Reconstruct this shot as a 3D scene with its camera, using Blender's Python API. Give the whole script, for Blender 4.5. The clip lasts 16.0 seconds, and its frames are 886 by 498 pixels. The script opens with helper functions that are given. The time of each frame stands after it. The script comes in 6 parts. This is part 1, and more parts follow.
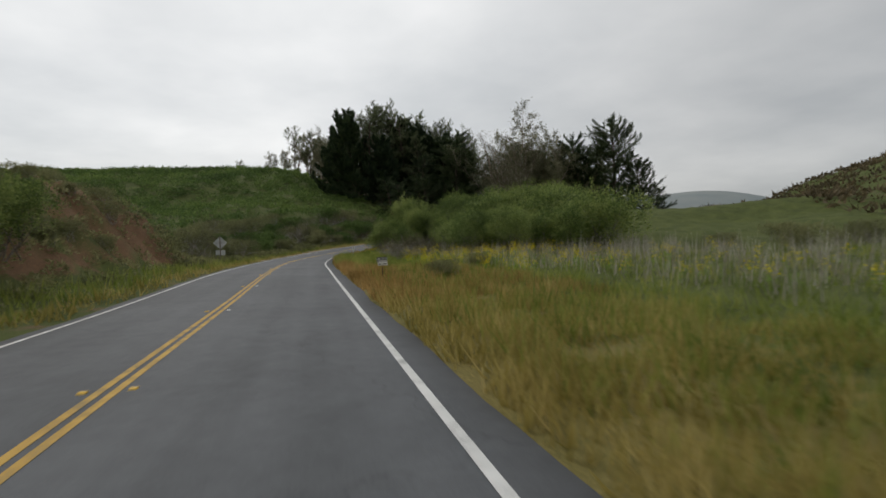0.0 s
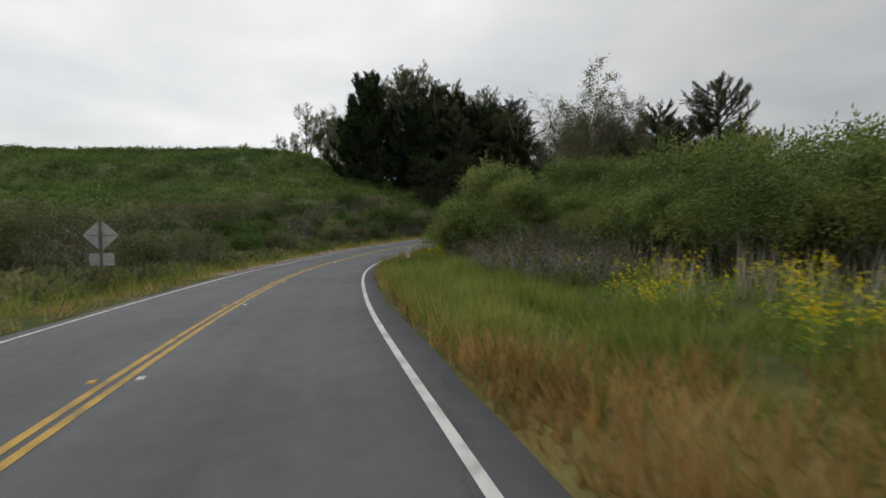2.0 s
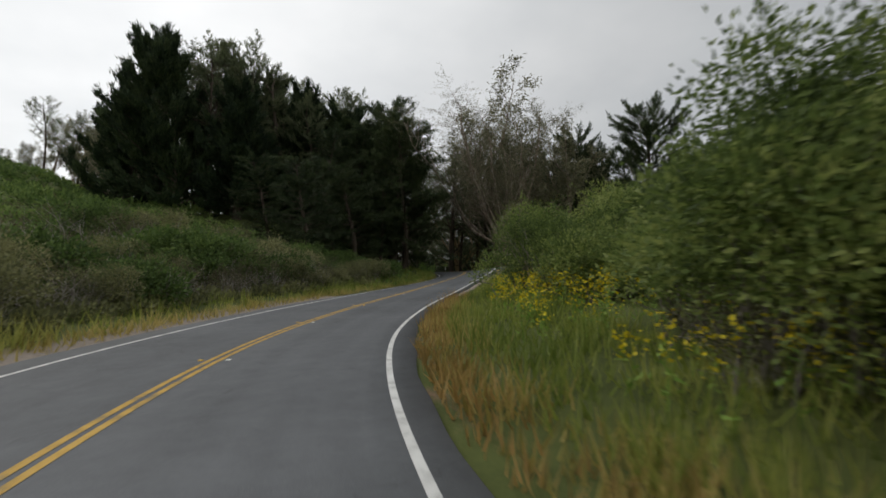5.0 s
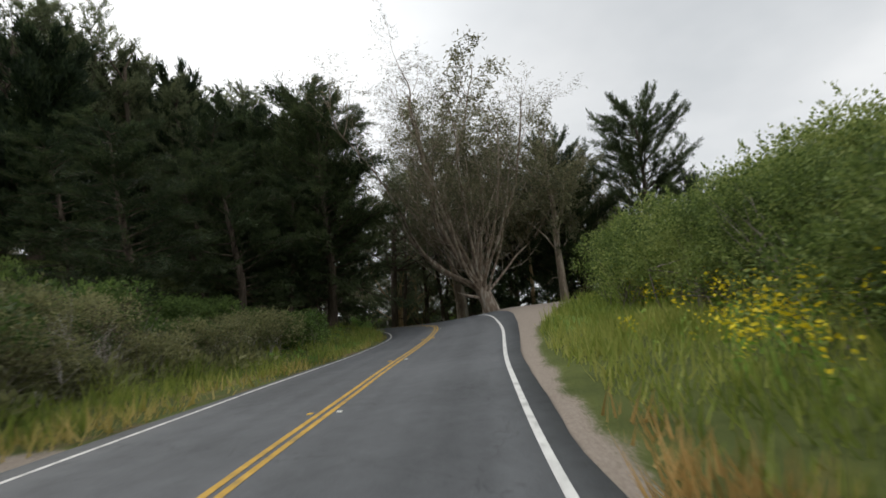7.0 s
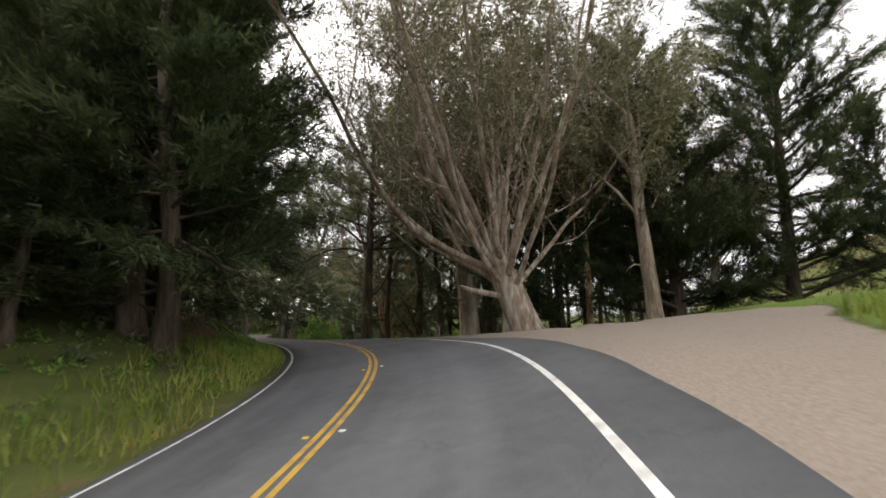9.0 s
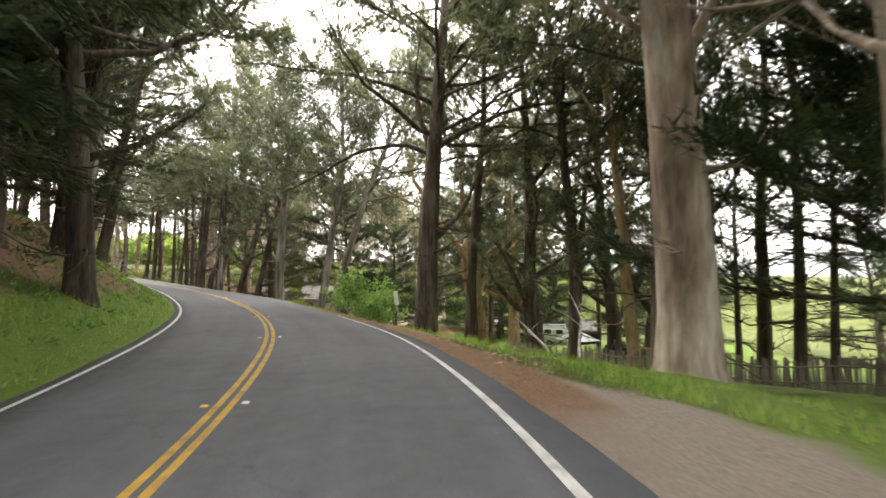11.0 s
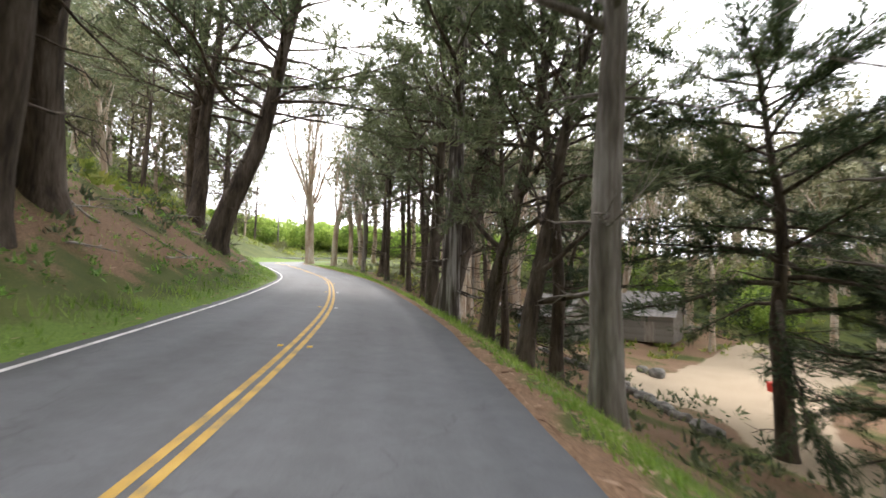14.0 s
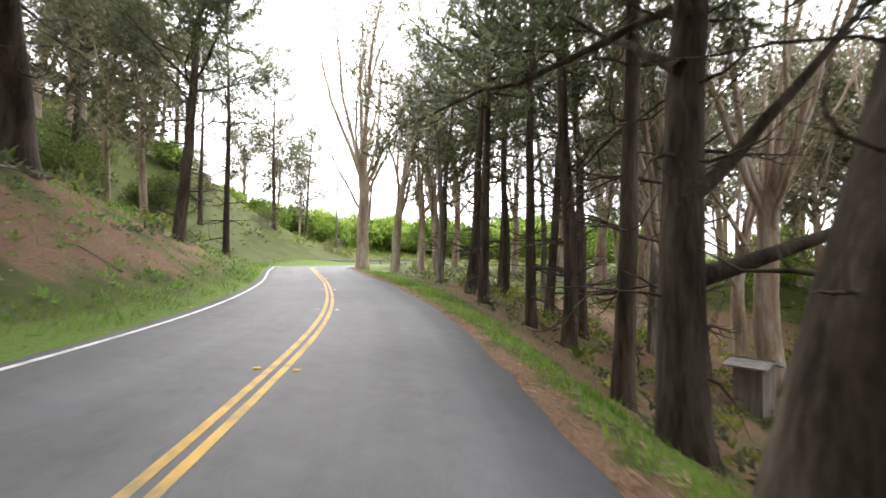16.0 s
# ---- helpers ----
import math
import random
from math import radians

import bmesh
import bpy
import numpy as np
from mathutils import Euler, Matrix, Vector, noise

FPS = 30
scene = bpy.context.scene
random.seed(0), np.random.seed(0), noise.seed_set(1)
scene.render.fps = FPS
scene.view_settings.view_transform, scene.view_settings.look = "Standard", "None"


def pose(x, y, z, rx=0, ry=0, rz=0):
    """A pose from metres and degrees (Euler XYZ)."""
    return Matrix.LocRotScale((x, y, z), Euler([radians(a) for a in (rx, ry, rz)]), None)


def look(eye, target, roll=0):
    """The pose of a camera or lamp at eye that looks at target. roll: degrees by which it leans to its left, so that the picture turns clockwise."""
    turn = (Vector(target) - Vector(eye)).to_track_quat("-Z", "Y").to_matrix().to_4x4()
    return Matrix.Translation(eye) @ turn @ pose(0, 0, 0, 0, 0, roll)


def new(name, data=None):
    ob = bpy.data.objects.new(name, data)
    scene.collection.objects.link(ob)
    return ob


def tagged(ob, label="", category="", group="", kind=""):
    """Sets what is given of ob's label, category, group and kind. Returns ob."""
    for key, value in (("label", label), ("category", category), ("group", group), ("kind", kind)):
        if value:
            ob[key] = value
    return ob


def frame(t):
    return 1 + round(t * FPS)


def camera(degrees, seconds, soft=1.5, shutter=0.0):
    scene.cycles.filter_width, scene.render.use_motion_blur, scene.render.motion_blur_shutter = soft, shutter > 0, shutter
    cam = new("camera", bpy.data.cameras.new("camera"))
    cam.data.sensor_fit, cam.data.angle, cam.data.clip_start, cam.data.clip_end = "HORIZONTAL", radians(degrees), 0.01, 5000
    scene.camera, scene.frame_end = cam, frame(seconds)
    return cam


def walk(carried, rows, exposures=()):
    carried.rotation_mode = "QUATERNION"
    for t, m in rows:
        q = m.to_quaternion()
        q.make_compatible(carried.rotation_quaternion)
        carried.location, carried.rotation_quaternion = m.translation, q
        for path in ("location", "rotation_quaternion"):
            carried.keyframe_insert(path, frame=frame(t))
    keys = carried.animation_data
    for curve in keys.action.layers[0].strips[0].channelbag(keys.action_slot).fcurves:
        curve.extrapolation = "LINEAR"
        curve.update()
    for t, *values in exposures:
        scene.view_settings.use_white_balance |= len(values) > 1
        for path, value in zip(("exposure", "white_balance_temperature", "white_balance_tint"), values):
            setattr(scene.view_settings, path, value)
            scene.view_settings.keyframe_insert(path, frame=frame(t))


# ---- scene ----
import collections

cam = camera(85.35, 16.0, soft=1.6, shutter=0.22)
PATH = [
    (0.0, 0.001, 0.000, 1.721, 87.09, 1.20, -0.01),
    (0.5, -1.993, 7.204, 1.471, 87.05, 1.27, 0.81),
    (1.0, -3.910, 14.275, 1.221, 86.73, 1.41, 1.51),
    (1.5, -5.837, 21.199, 1.004, 86.75, 1.26, 1.79),
    (2.0, -7.726, 28.042, 0.806, 86.77, 0.51, 1.42),
    (2.5, -9.558, 34.834, 0.569, 87.60, 0.00, -0.45),
    (3.0, -11.242, 41.548, 0.301, 88.82, -0.59, -3.65),
    (3.5, -12.628, 48.130, 0.066, 90.46, 0.07, -8.40),
    (4.0, -13.592, 54.441, -0.123, 91.49, 1.70, -13.90),
    (4.5, -14.087, 60.405, -0.330, 92.60, 1.18, -17.96),
    (5.0, -14.042, 66.091, -0.403, 93.82, 0.49, -20.95),
    (5.5, -13.426, 71.590, -0.357, 95.16, 0.46, -23.24),
    (6.0, -12.196, 76.998, -0.250, 96.61, 1.41, -25.17),
    (6.5, -10.349, 82.381, -0.129, 98.21, 3.20, -27.13),
    (7.0, -7.893, 87.727, 0.019, 99.94, 4.27, -29.47),
    (7.5, -4.870, 92.905, 0.327, 100.49, 5.09, -29.71),
    (8.0, -1.545, 97.874, 0.742, 99.95, 4.86, -29.74),
    (8.5, 1.797, 102.665, 1.273, 99.62, 4.00, -29.29),
    (9.0, 5.032, 107.383, 1.805, 99.18, 2.08, -27.97),
    (9.5, 8.019, 112.225, 2.281, 98.07, 0.64, -25.94),
    (10.0, 10.648, 117.281, 2.600, 96.58, -0.01, -23.24),
    (10.5, 12.775, 122.574, 2.742, 94.99, -0.19, -19.89),
    (11.0, 14.329, 128.070, 2.785, 93.60, -0.23, -15.90),
    (11.5, 15.286, 133.725, 2.819, 92.70, -0.26, -11.30),
    (12.0, 15.659, 139.488, 2.834, 92.58, -0.18, -6.11),
    (12.5, 15.411, 145.334, 2.784, 93.27, -0.55, -0.15),
    (13.0, 14.536, 151.215, 2.788, 93.43, -0.32, 5.52),
    (13.5, 13.105, 157.114, 2.894, 93.23, -0.52, 10.73),
    (14.0, 11.276, 162.946, 3.058, 92.95, -0.74, 15.42),
    (14.5, 9.214, 168.684, 3.216, 93.13, -0.82, 19.69),
    (15.0, 6.814, 174.288, 3.334, 93.43, -1.11, 22.62),
    (15.5, 4.114, 179.810, 3.495, 93.38, -0.97, 23.94),
    (16.0, 1.205, 185.272, 3.697, 93.12, -0.79, 24.83),
]
EXPOSURES = [(0.0, -0.05, 6750, 10), (4.2, 0.05, 6750, 10), (5.5, 0.3, 6750, 10), (6.4, 0.75, 6700, 10), (7.2, 0.6, 6750, 10), (8.0, 0.55, 6900, 12), (8.5, 0.75, 7100, 15), (9.0, 1.55, 7200, 15), (11.3, 3.2, 7300, 15), (12.5, 3.25, 7100, 15), (13.4, 2.85, 6800, 15), (14.5, 2.7, 6700, 15), (16.0, 2.5, 6700, 15)]
walk(cam, [(t, pose(x, y, z, rx, ry, rz)) for t, x, y, z, rx, ry, rz in PATH], EXPOSURES)

# ---- sky and sun: a thick overcast, brightest towards the hidden sun ----
SUN_AZ, SUN_EL = radians(38), radians(42)      # turned left of +y, above the horizon
SUN_DIR = Vector((-math.sin(SUN_AZ) * math.cos(SUN_EL), math.cos(SUN_AZ) * math.cos(SUN_EL), math.sin(SUN_EL)))


def build_sky():
    world = bpy.data.worlds.new("world")
    scene.world = world
    world.use_nodes = True
    t = world.node_tree
    t.nodes.clear()
    out = t.nodes.new("ShaderNodeOutputWorld")
    bg = t.nodes.new("ShaderNodeBackground")
    sky = t.nodes.new("ShaderNodeTexSky")
    sky.sky_type = "NISHITA"
    sky.sun_disc = False
    sky.sun_elevation = SUN_EL
    sky.sun_rotation = -SUN_AZ
    coord = t.nodes.new("ShaderNodeTexCoord")
    sep = t.nodes.new("ShaderNodeSeparateXYZ")
    t.links.new(coord.outputs["Generated"], sep.inputs[0])
    # clouds lie on a flat deck: project the direction on it
    zc = t.nodes.new("ShaderNodeMath"); zc.operation = "ADD"; zc.inputs[1].default_value = 0.22
    ab = t.nodes.new("ShaderNodeMath"); ab.operation = "ABSOLUTE"
    t.links.new(sep.outputs[2], ab.inputs[0]); t.links.new(ab.outputs[0], zc.inputs[0])
    div = t.nodes.new("ShaderNodeVectorMath"); div.operation = "DIVIDE"
    comb = t.nodes.new("ShaderNodeCombineXYZ")
    for k in range(3):
        t.links.new(zc.outputs[0], comb.inputs[k])
    t.links.new(coord.outputs["Generated"], div.inputs[0]); t.links.new(comb.outputs[0], div.inputs[1])
    n1 = t.nodes.new("ShaderNodeTexNoise"); n1.inputs["Scale"].default_value = 1.1; n1.inputs["Detail"].default_value = 5; n1.inputs["Roughness"].default_value = 0.52
    t.links.new(div.outputs[0], n1.inputs["Vector"])
    ramp = t.nodes.new("ShaderNodeValToRGB")
    ramp.color_ramp.elements[0].position = 0.28; ramp.color_ramp.elements[0].color = (0.47, 0.50, 0.53, 1)
    ramp.color_ramp.elements[1].position = 0.78; ramp.color_ramp.elements[1].color = (0.74, 0.76, 0.78, 1)
    t.links.new(n1.outputs["Fac"], ramp.inputs[0])
    # glow of the veiled sun
    dot = t.nodes.new("ShaderNodeVectorMath"); dot.operation = "DOT_PRODUCT"; dot.inputs[1].default_value = SUN_DIR
    nrm = t.nodes.new("ShaderNodeVectorMath"); nrm.operation = "NORMALIZE"
    t.links.new(coord.outputs["Generated"], nrm.inputs[0]); t.links.new(nrm.outputs[0], dot.inputs[0])
    glow = t.nodes.new("ShaderNodeMapRange"); glow.interpolation_type = "SMOOTHSTEP"
    glow.inputs["From Min"].default_value = 0.35; glow.inputs["From Max"].default_value = 1.0
    glow.inputs["To Min"].default_value = 0.85; glow.inputs["To Max"].default_value = 1.38
    t.links.new(dot.outputs["Value"], glow.inputs["Value"])
    mul = t.nodes.new("ShaderNodeVectorMath"); mul.operation = "SCALE"
    t.links.new(ramp.outputs[0], mul.inputs[0]); t.links.new(glow.outputs[0], mul.inputs["Scale"])
    sc = t.nodes.new("ShaderNodeVectorMath"); sc.operation = "SCALE"; sc.inputs["Scale"].default_value = 0.1
    t.links.new(sky.outputs[0], sc.inputs[0])
    mix = t.nodes.new("ShaderNodeMixRGB"); mix.inputs[0].default_value = 0.93
    t.links.new(sc.outputs[0], mix.inputs[1]); t.links.new(mul.outputs[0], mix.inputs[2])
    t.links.new(mix.outputs[0], bg.inputs[0])
    bg.inputs[1].default_value = 1.0
    t.links.new(bg.outputs[0], out.inputs[0])


build_sky()
sun_data = bpy.data.lights.new("sun", "SUN")
sun_data.energy, sun_data.angle, sun_data.color = 0.8, radians(18), (1.0, 0.97, 0.92)
sun = new("sun", sun_data)
sun.matrix_world = look(SUN_DIR * 300, (0, 0, 0))


# ---- materials ----
def node(t, kind, **values):
    n = t.nodes.new(kind)
    for k, v in values.items():
        n.inputs[k.replace("_", " ")].default_value = v
    return n


def material(name, stops, scale=6.0, rough=0.8, fine=40.0, bump=0.3, metal=0.0, leaf=0.0, island=False, spec=0.3, distance=0.02, stretch=None):
    """A surface with colour variation at two scales; stops: colours along the coarse noise."""
    m = bpy.data.materials.new(name)
    m.use_nodes = True
    t = m.node_tree
    bsdf = t.nodes["Principled BSDF"]
    coord = t.nodes.new("ShaderNodeTexCoord")
    src = coord.outputs["Object"]
    if stretch:
        mp = t.nodes.new("ShaderNodeMapping")
        mp.inputs["Scale"].default_value = stretch
        t.links.new(src, mp.inputs[0])
        src = mp.outputs[0]
    n1 = node(t, "ShaderNodeTexNoise", Scale=scale, Detail=5.0)
    n2 = node(t, "ShaderNodeTexNoise", Scale=fine, Detail=3.0)
    t.links.new(src, n1.inputs["Vector"]); t.links.new(src, n2.inputs["Vector"])
    ramp = t.nodes.new("ShaderNodeValToRGB")
    el = ramp.color_ramp.elements
    el[0].position, el[1].position = 0.3, 0.7
    el[0].color, el[1].color = (*stops[0], 1), (*stops[-1], 1)
    for k, c in enumerate(stops[1:-1]):
        e = el.new(0.3 + 0.4 * (k + 1) / (len(stops) - 1))
        e.color = (*c, 1)
    if island:
        geo = t.nodes.new("ShaderNodeNewGeometry")
        info = t.nodes.new("ShaderNodeObjectInfo")
        a = t.nodes.new("ShaderNodeMath"); a.operation = "MULTIPLY_ADD"
        a.inputs[1].default_value = 0.32
        t.links.new(geo.outputs["Random Per Island"], a.inputs[0]); t.links.new(n1.outputs["Fac"], a.inputs[2])
        b = t.nodes.new("ShaderNodeMath"); b.operation = "MULTIPLY_ADD"
        b.inputs[1].default_value = 0.14
        t.links.new(info.outputs["Random"], b.inputs[0]); t.links.new(a.outputs[0], b.inputs[2])
        c = t.nodes.new("ShaderNodeMath"); c.operation = "SUBTRACT"; c.inputs[1].default_value = 0.23
        t.links.new(b.outputs[0], c.inputs[0]); t.links.new(c.outputs[0], ramp.inputs[0])
    else:
        a = t.nodes.new("ShaderNodeMath"); a.operation = "MULTIPLY_ADD"; a.inputs[1].default_value = 0.45
        b = t.nodes.new("ShaderNodeMath"); b.operation = "SUBTRACT"; b.inputs[1].default_value = 0.225
        t.links.new(n2.outputs["Fac"], a.inputs[0]); t.links.new(n1.outputs["Fac"], a.inputs[2])
        t.links.new(a.outputs[0], b.inputs[0]); t.links.new(b.outputs[0], ramp.inputs[0])
    t.links.new(ramp.outputs[0], bsdf.inputs["Base Color"])
    bsdf.inputs["Roughness"].default_value = rough
    bsdf.inputs["Metallic"].default_value = metal
    bsdf.inputs["Specular IOR Level"].default_value = spec
    if bump:
        bp = node(t, "ShaderNodeBump", Strength=bump, Distance=distance)
        t.links.new(n2.outputs["Fac"], bp.inputs["Height"]); t.links.new(bp.outputs[0], bsdf.inputs["Normal"])
    if leaf:
        tr = t.nodes.new("ShaderNodeBsdfTranslucent")
        t.links.new(ramp.outputs[0], tr.inputs[0])
        mx = t.nodes.new("ShaderNodeMixShader"); mx.inputs[0].default_value = leaf
        out = t.nodes["Material Output"]
        t.links.new(bsdf.outputs[0], mx.inputs[1]); t.links.new(tr.outputs[0], mx.inputs[2]); t.links.new(mx.outputs[0], out.inputs[0])
    return m


M = {}
M["yellow_paint"] = material("yellow_paint", [(0.24, 0.18, 0.08), (0.48, 0.29, 0.05), (0.56, 0.35, 0.07)], 3, 0.7, 60, 0.2)
M["white_paint"] = material("white_paint", [(0.38, 0.38, 0.37), (0.62, 0.62, 0.60), (0.70, 0.70, 0.68)], 3, 0.7, 60, 0.2)
M["bark_dark"] = material("bark_dark", [(0.035, 0.026, 0.02), (0.085, 0.064, 0.048), (0.15, 0.12, 0.095)], 3, 0.95, 14, 0.9, distance=0.05, stretch=(1, 1, 0.16))
M["bark_grey"] = material("bark_grey", [(0.09, 0.075, 0.06), (0.19, 0.165, 0.14), (0.33, 0.30, 0.27)], 3, 0.9, 14, 0.8, distance=0.05, stretch=(1, 1, 0.14))
M["bark_euc"] = material("bark_euc", [(0.12, 0.09, 0.068), (0.27, 0.21, 0.16), (0.45, 0.41, 0.35)], 2.2, 0.85, 10, 0.5, distance=0.03, stretch=(1, 1, 0.18))
M["bark_split"] = material("bark_split", [(0.035, 0.027, 0.022), (0.085, 0.068, 0.056), (0.44, 0.41, 0.38)], 2.2, 0.95, 9, 0.9, distance=0.06, stretch=(1, 1, 0.07))
M["bark_pale"] = material("bark_pale", [(0.26, 0.17, 0.11), (0.42, 0.33, 0.25), (0.6, 0.54, 0.46)], 1.6, 0.85, 10, 0.4, distance=0.03, stretch=(1, 1, 0.18))
M["bark_orange"] = material("bark_orange", [(0.15, 0.10, 0.06), (0.36, 0.24, 0.12), (0.48, 0.42, 0.29)], 1.6, 0.8, 10, 0.4, distance=0.03, stretch=(1, 1, 0.25))
M["dead_wood"] = material("dead_wood", [(0.16, 0.14, 0.12), (0.32, 0.29, 0.26), (0.50, 0.47, 0.43)], 4, 0.9, 30, 0.4)
M["leaf_cypress"] = material("leaf_cypress", [(0.016, 0.03, 0.014), (0.034, 0.055, 0.024), (0.07, 0.098, 0.038)], 0.5, 0.7, 20, 0, leaf=0.3, island=True)
M["leaf_conifer"] = material("leaf_conifer", [(0.026, 0.042, 0.02), (0.052, 0.076, 0.034), (0.10, 0.13, 0.055)], 0.5, 0.7, 20, 0, leaf=0.35, island=True)
M["leaf_forest"] = material("leaf_forest", [(0.06, 0.08, 0.042), (0.125, 0.152, 0.078), (0.22, 0.245, 0.13)], 0.5, 0.6, 20, 0, leaf=0.42, island=True)
M["leaf_euc"] = material("leaf_euc", [(0.085, 0.085, 0.046), (0.155, 0.155, 0.082), (0.26, 0.25, 0.145)], 0.4, 0.55, 20, 0, leaf=0.35, island=True)
M["leaf_willow"] = material("leaf_willow", [(0.07, 0.108, 0.03), (0.175, 0.24, 0.064), (0.34, 0.385, 0.12)], 0.35, 0.6, 20, 0, leaf=0.42, island=True)
M["leaf_brush"] = material("leaf_brush", [(0.10, 0.105, 0.05), (0.20, 0.21, 0.09), (0.33, 0.32, 0.155)], 0.4, 0.7, 20, 0, leaf=0.3, island=True)
M["leaf_dull"] = material("leaf_dull", [(0.06, 0.055, 0.03), (0.12, 0.11, 0.055), (0.20, 0.185, 0.10)], 0.4, 0.7, 20, 0, leaf=0.25, island=True)
M["leaf_scrub"] = material("leaf_scrub", [(0.05, 0.085, 0.024), (0.11, 0.18, 0.045), (0.21, 0.285, 0.08)], 0.05, 0.7, 20, 0, leaf=0.3, island=True)
M["leaf_dry"] = material("leaf_dry", [(0.07, 0.055, 0.03), (0.14, 0.11, 0.06), (0.24, 0.18, 0.10)], 0.08, 0.8, 20, 0, leaf=0.2, island=True)
M["leaf_elder"] = material("leaf_elder", [(0.11, 0.22, 0.05), (0.21, 0.38, 0.08), (0.34, 0.52, 0.14)], 0.6, 0.5, 20, 0, leaf=0.5, island=True)
# sunlight on the far bushes is put into this brighter leaf colour
M["leaf_painted_sun"] = material("leaf_painted_sun", [(0.10, 0.17, 0.03), (0.23, 0.35, 0.06), (0.42, 0.52, 0.13)], 0.15, 0.6, 20, 0, leaf=0.45, island=True)
M["grass_green"] = material("grass_green", [(0.12, 0.17, 0.03), (0.25, 0.30, 0.06), (0.40, 0.40, 0.11)], 0.22, 0.7, 20, 0, leaf=0.35, island=True)
M["grass_dry"] = material("grass_dry", [(0.22, 0.185, 0.045), (0.42, 0.34, 0.10), (0.58, 0.46, 0.18)], 0.3, 0.75, 20, 0, leaf=0.3, island=True)
M["grass_brown"] = material("grass_brown", [(0.24, 0.16, 0.05), (0.46, 0.29, 0.10), (0.60, 0.42, 0.18)], 0.3, 0.75, 20, 0, leaf=0.3, island=True)
M["grass_fresh"] = material("grass_fresh", [(0.11, 0.20, 0.03), (0.21, 0.36, 0.06), (0.34, 0.46, 0.10)], 0.4, 0.7, 20, 0, leaf=0.35, island=True)
M["reed"] = material("reed", [(0.26, 0.24, 0.18), (0.44, 0.41, 0.34), (0.6, 0.57, 0.5)], 0.5, 0.8, 20, 0, leaf=0.2, island=True)
M["mustard"] = material("mustard", [(0.55, 0.42, 0.01), (0.72, 0.57, 0.015), (0.8, 0.66, 0.03)], 0.6, 0.6, 20, 0, leaf=0.3, island=True)
M["sign_back"] = material("sign_back", [(0.44, 0.45, 0.45), (0.55, 0.56, 0.56), (0.62, 0.62, 0.62)], 3, 0.5, 30, 0.05, metal=0.1)
M["steel"] = material("steel", [(0.22, 0.22, 0.22), (0.34, 0.34, 0.34), (0.42, 0.42, 0.42)], 4, 0.5, 40, 0.1, metal=0.6)
M["sign_white"] = material("sign_white", [(0.60, 0.60, 0.58), (0.72, 0.72, 0.70), (0.78, 0.78, 0.76)], 3, 0.5, 40, 0.05)
M["black_paint"] = material("black_paint", [(0.012, 0.012, 0.013), (0.02, 0.02, 0.021), (0.03, 0.03, 0.03)], 3, 0.6, 40, 0.05)
M["old_wood"] = material("old_wood", [(0.10, 0.08, 0.06), (0.19, 0.16, 0.13), (0.28, 0.25, 0.21)], 4, 0.9, 30, 0.5, stretch=(1, 1, 0.2), island=True)
M["roof_wood"] = material("roof_wood", [(0.16, 0.15, 0.14), (0.25, 0.235, 0.22), (0.34, 0.32, 0.30)], 3, 0.9, 30, 0.4, island=True)
M["rock"] = material("rock", [(0.10, 0.095, 0.085), (0.20, 0.19, 0.17), (0.33, 0.31, 0.28)], 2, 0.9, 14, 0.6)
M["litter"] = material("litter", [(0.13, 0.08, 0.05), (0.28, 0.175, 0.11), (0.44, 0.31, 0.22)], 0.8, 0.9, 20, 0, island=True)
M["marker_yellow"] = material("marker_yellow", [(0.6, 0.36, 0.03), (0.75, 0.45, 0.04), (0.8, 0.5, 0.06)], 8, 0.4, 60, 0.1)
M["marker_white"] = material("marker_white", [(0.6, 0.6, 0.55), (0.72, 0.72, 0.66), (0.8, 0.8, 0.75)], 8, 0.4, 60, 0.1)
M["car_dark"] = material("car_dark", [(0.02, 0.024, 0.03), (0.03, 0.035, 0.042), (0.04, 0.045, 0.052)], 1, 0.25, 60, 0.0, spec=0.5)
M["trailer_white"] = material("trailer_white", [(0.55, 0.56, 0.57), (0.68, 0.69, 0.7), (0.74, 0.75, 0.76)], 1, 0.4, 30, 0.05)
M["blue_plastic"] = material("blue_plastic", [(0.03, 0.12, 0.32), (0.04, 0.17, 0.42), (0.06, 0.22, 0.5)], 2, 0.5, 30, 0.05)
M["green_plastic"] = material("green_plastic", [(0.08, 0.24, 0.13), (0.12, 0.32, 0.18), (0.16, 0.36, 0.22)], 2, 0.5, 30, 0.05)
M["red_plastic"] = material("red_plastic", [(0.4, 0.03, 0.02), (0.5, 0.04, 0.03), (0.55, 0.06, 0.04)], 2, 0.5, 30, 0.05)
M["glass_dark"] = material("glass_dark", [(0.02, 0.022, 0.025), (0.03, 0.033, 0.036), (0.04, 0.04, 0.045)], 1, 0.1, 60, 0.0, spec=0.6)
M["wall_boards"] = material("wall_boards", [(0.12, 0.105, 0.09), (0.19, 0.17, 0.145), (0.26, 0.235, 0.2)], 2, 0.85, 20, 0.3)
M["rubber"] = material("rubber", [(0.015, 0.015, 0.015), (0.025, 0.025, 0.025), (0.035, 0.035, 0.035)], 4, 0.8, 30, 0.1)
# aerial haze is painted into this pale ridge colour; no volume makes it
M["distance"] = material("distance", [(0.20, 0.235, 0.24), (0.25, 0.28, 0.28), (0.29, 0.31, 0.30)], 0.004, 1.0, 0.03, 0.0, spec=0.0)


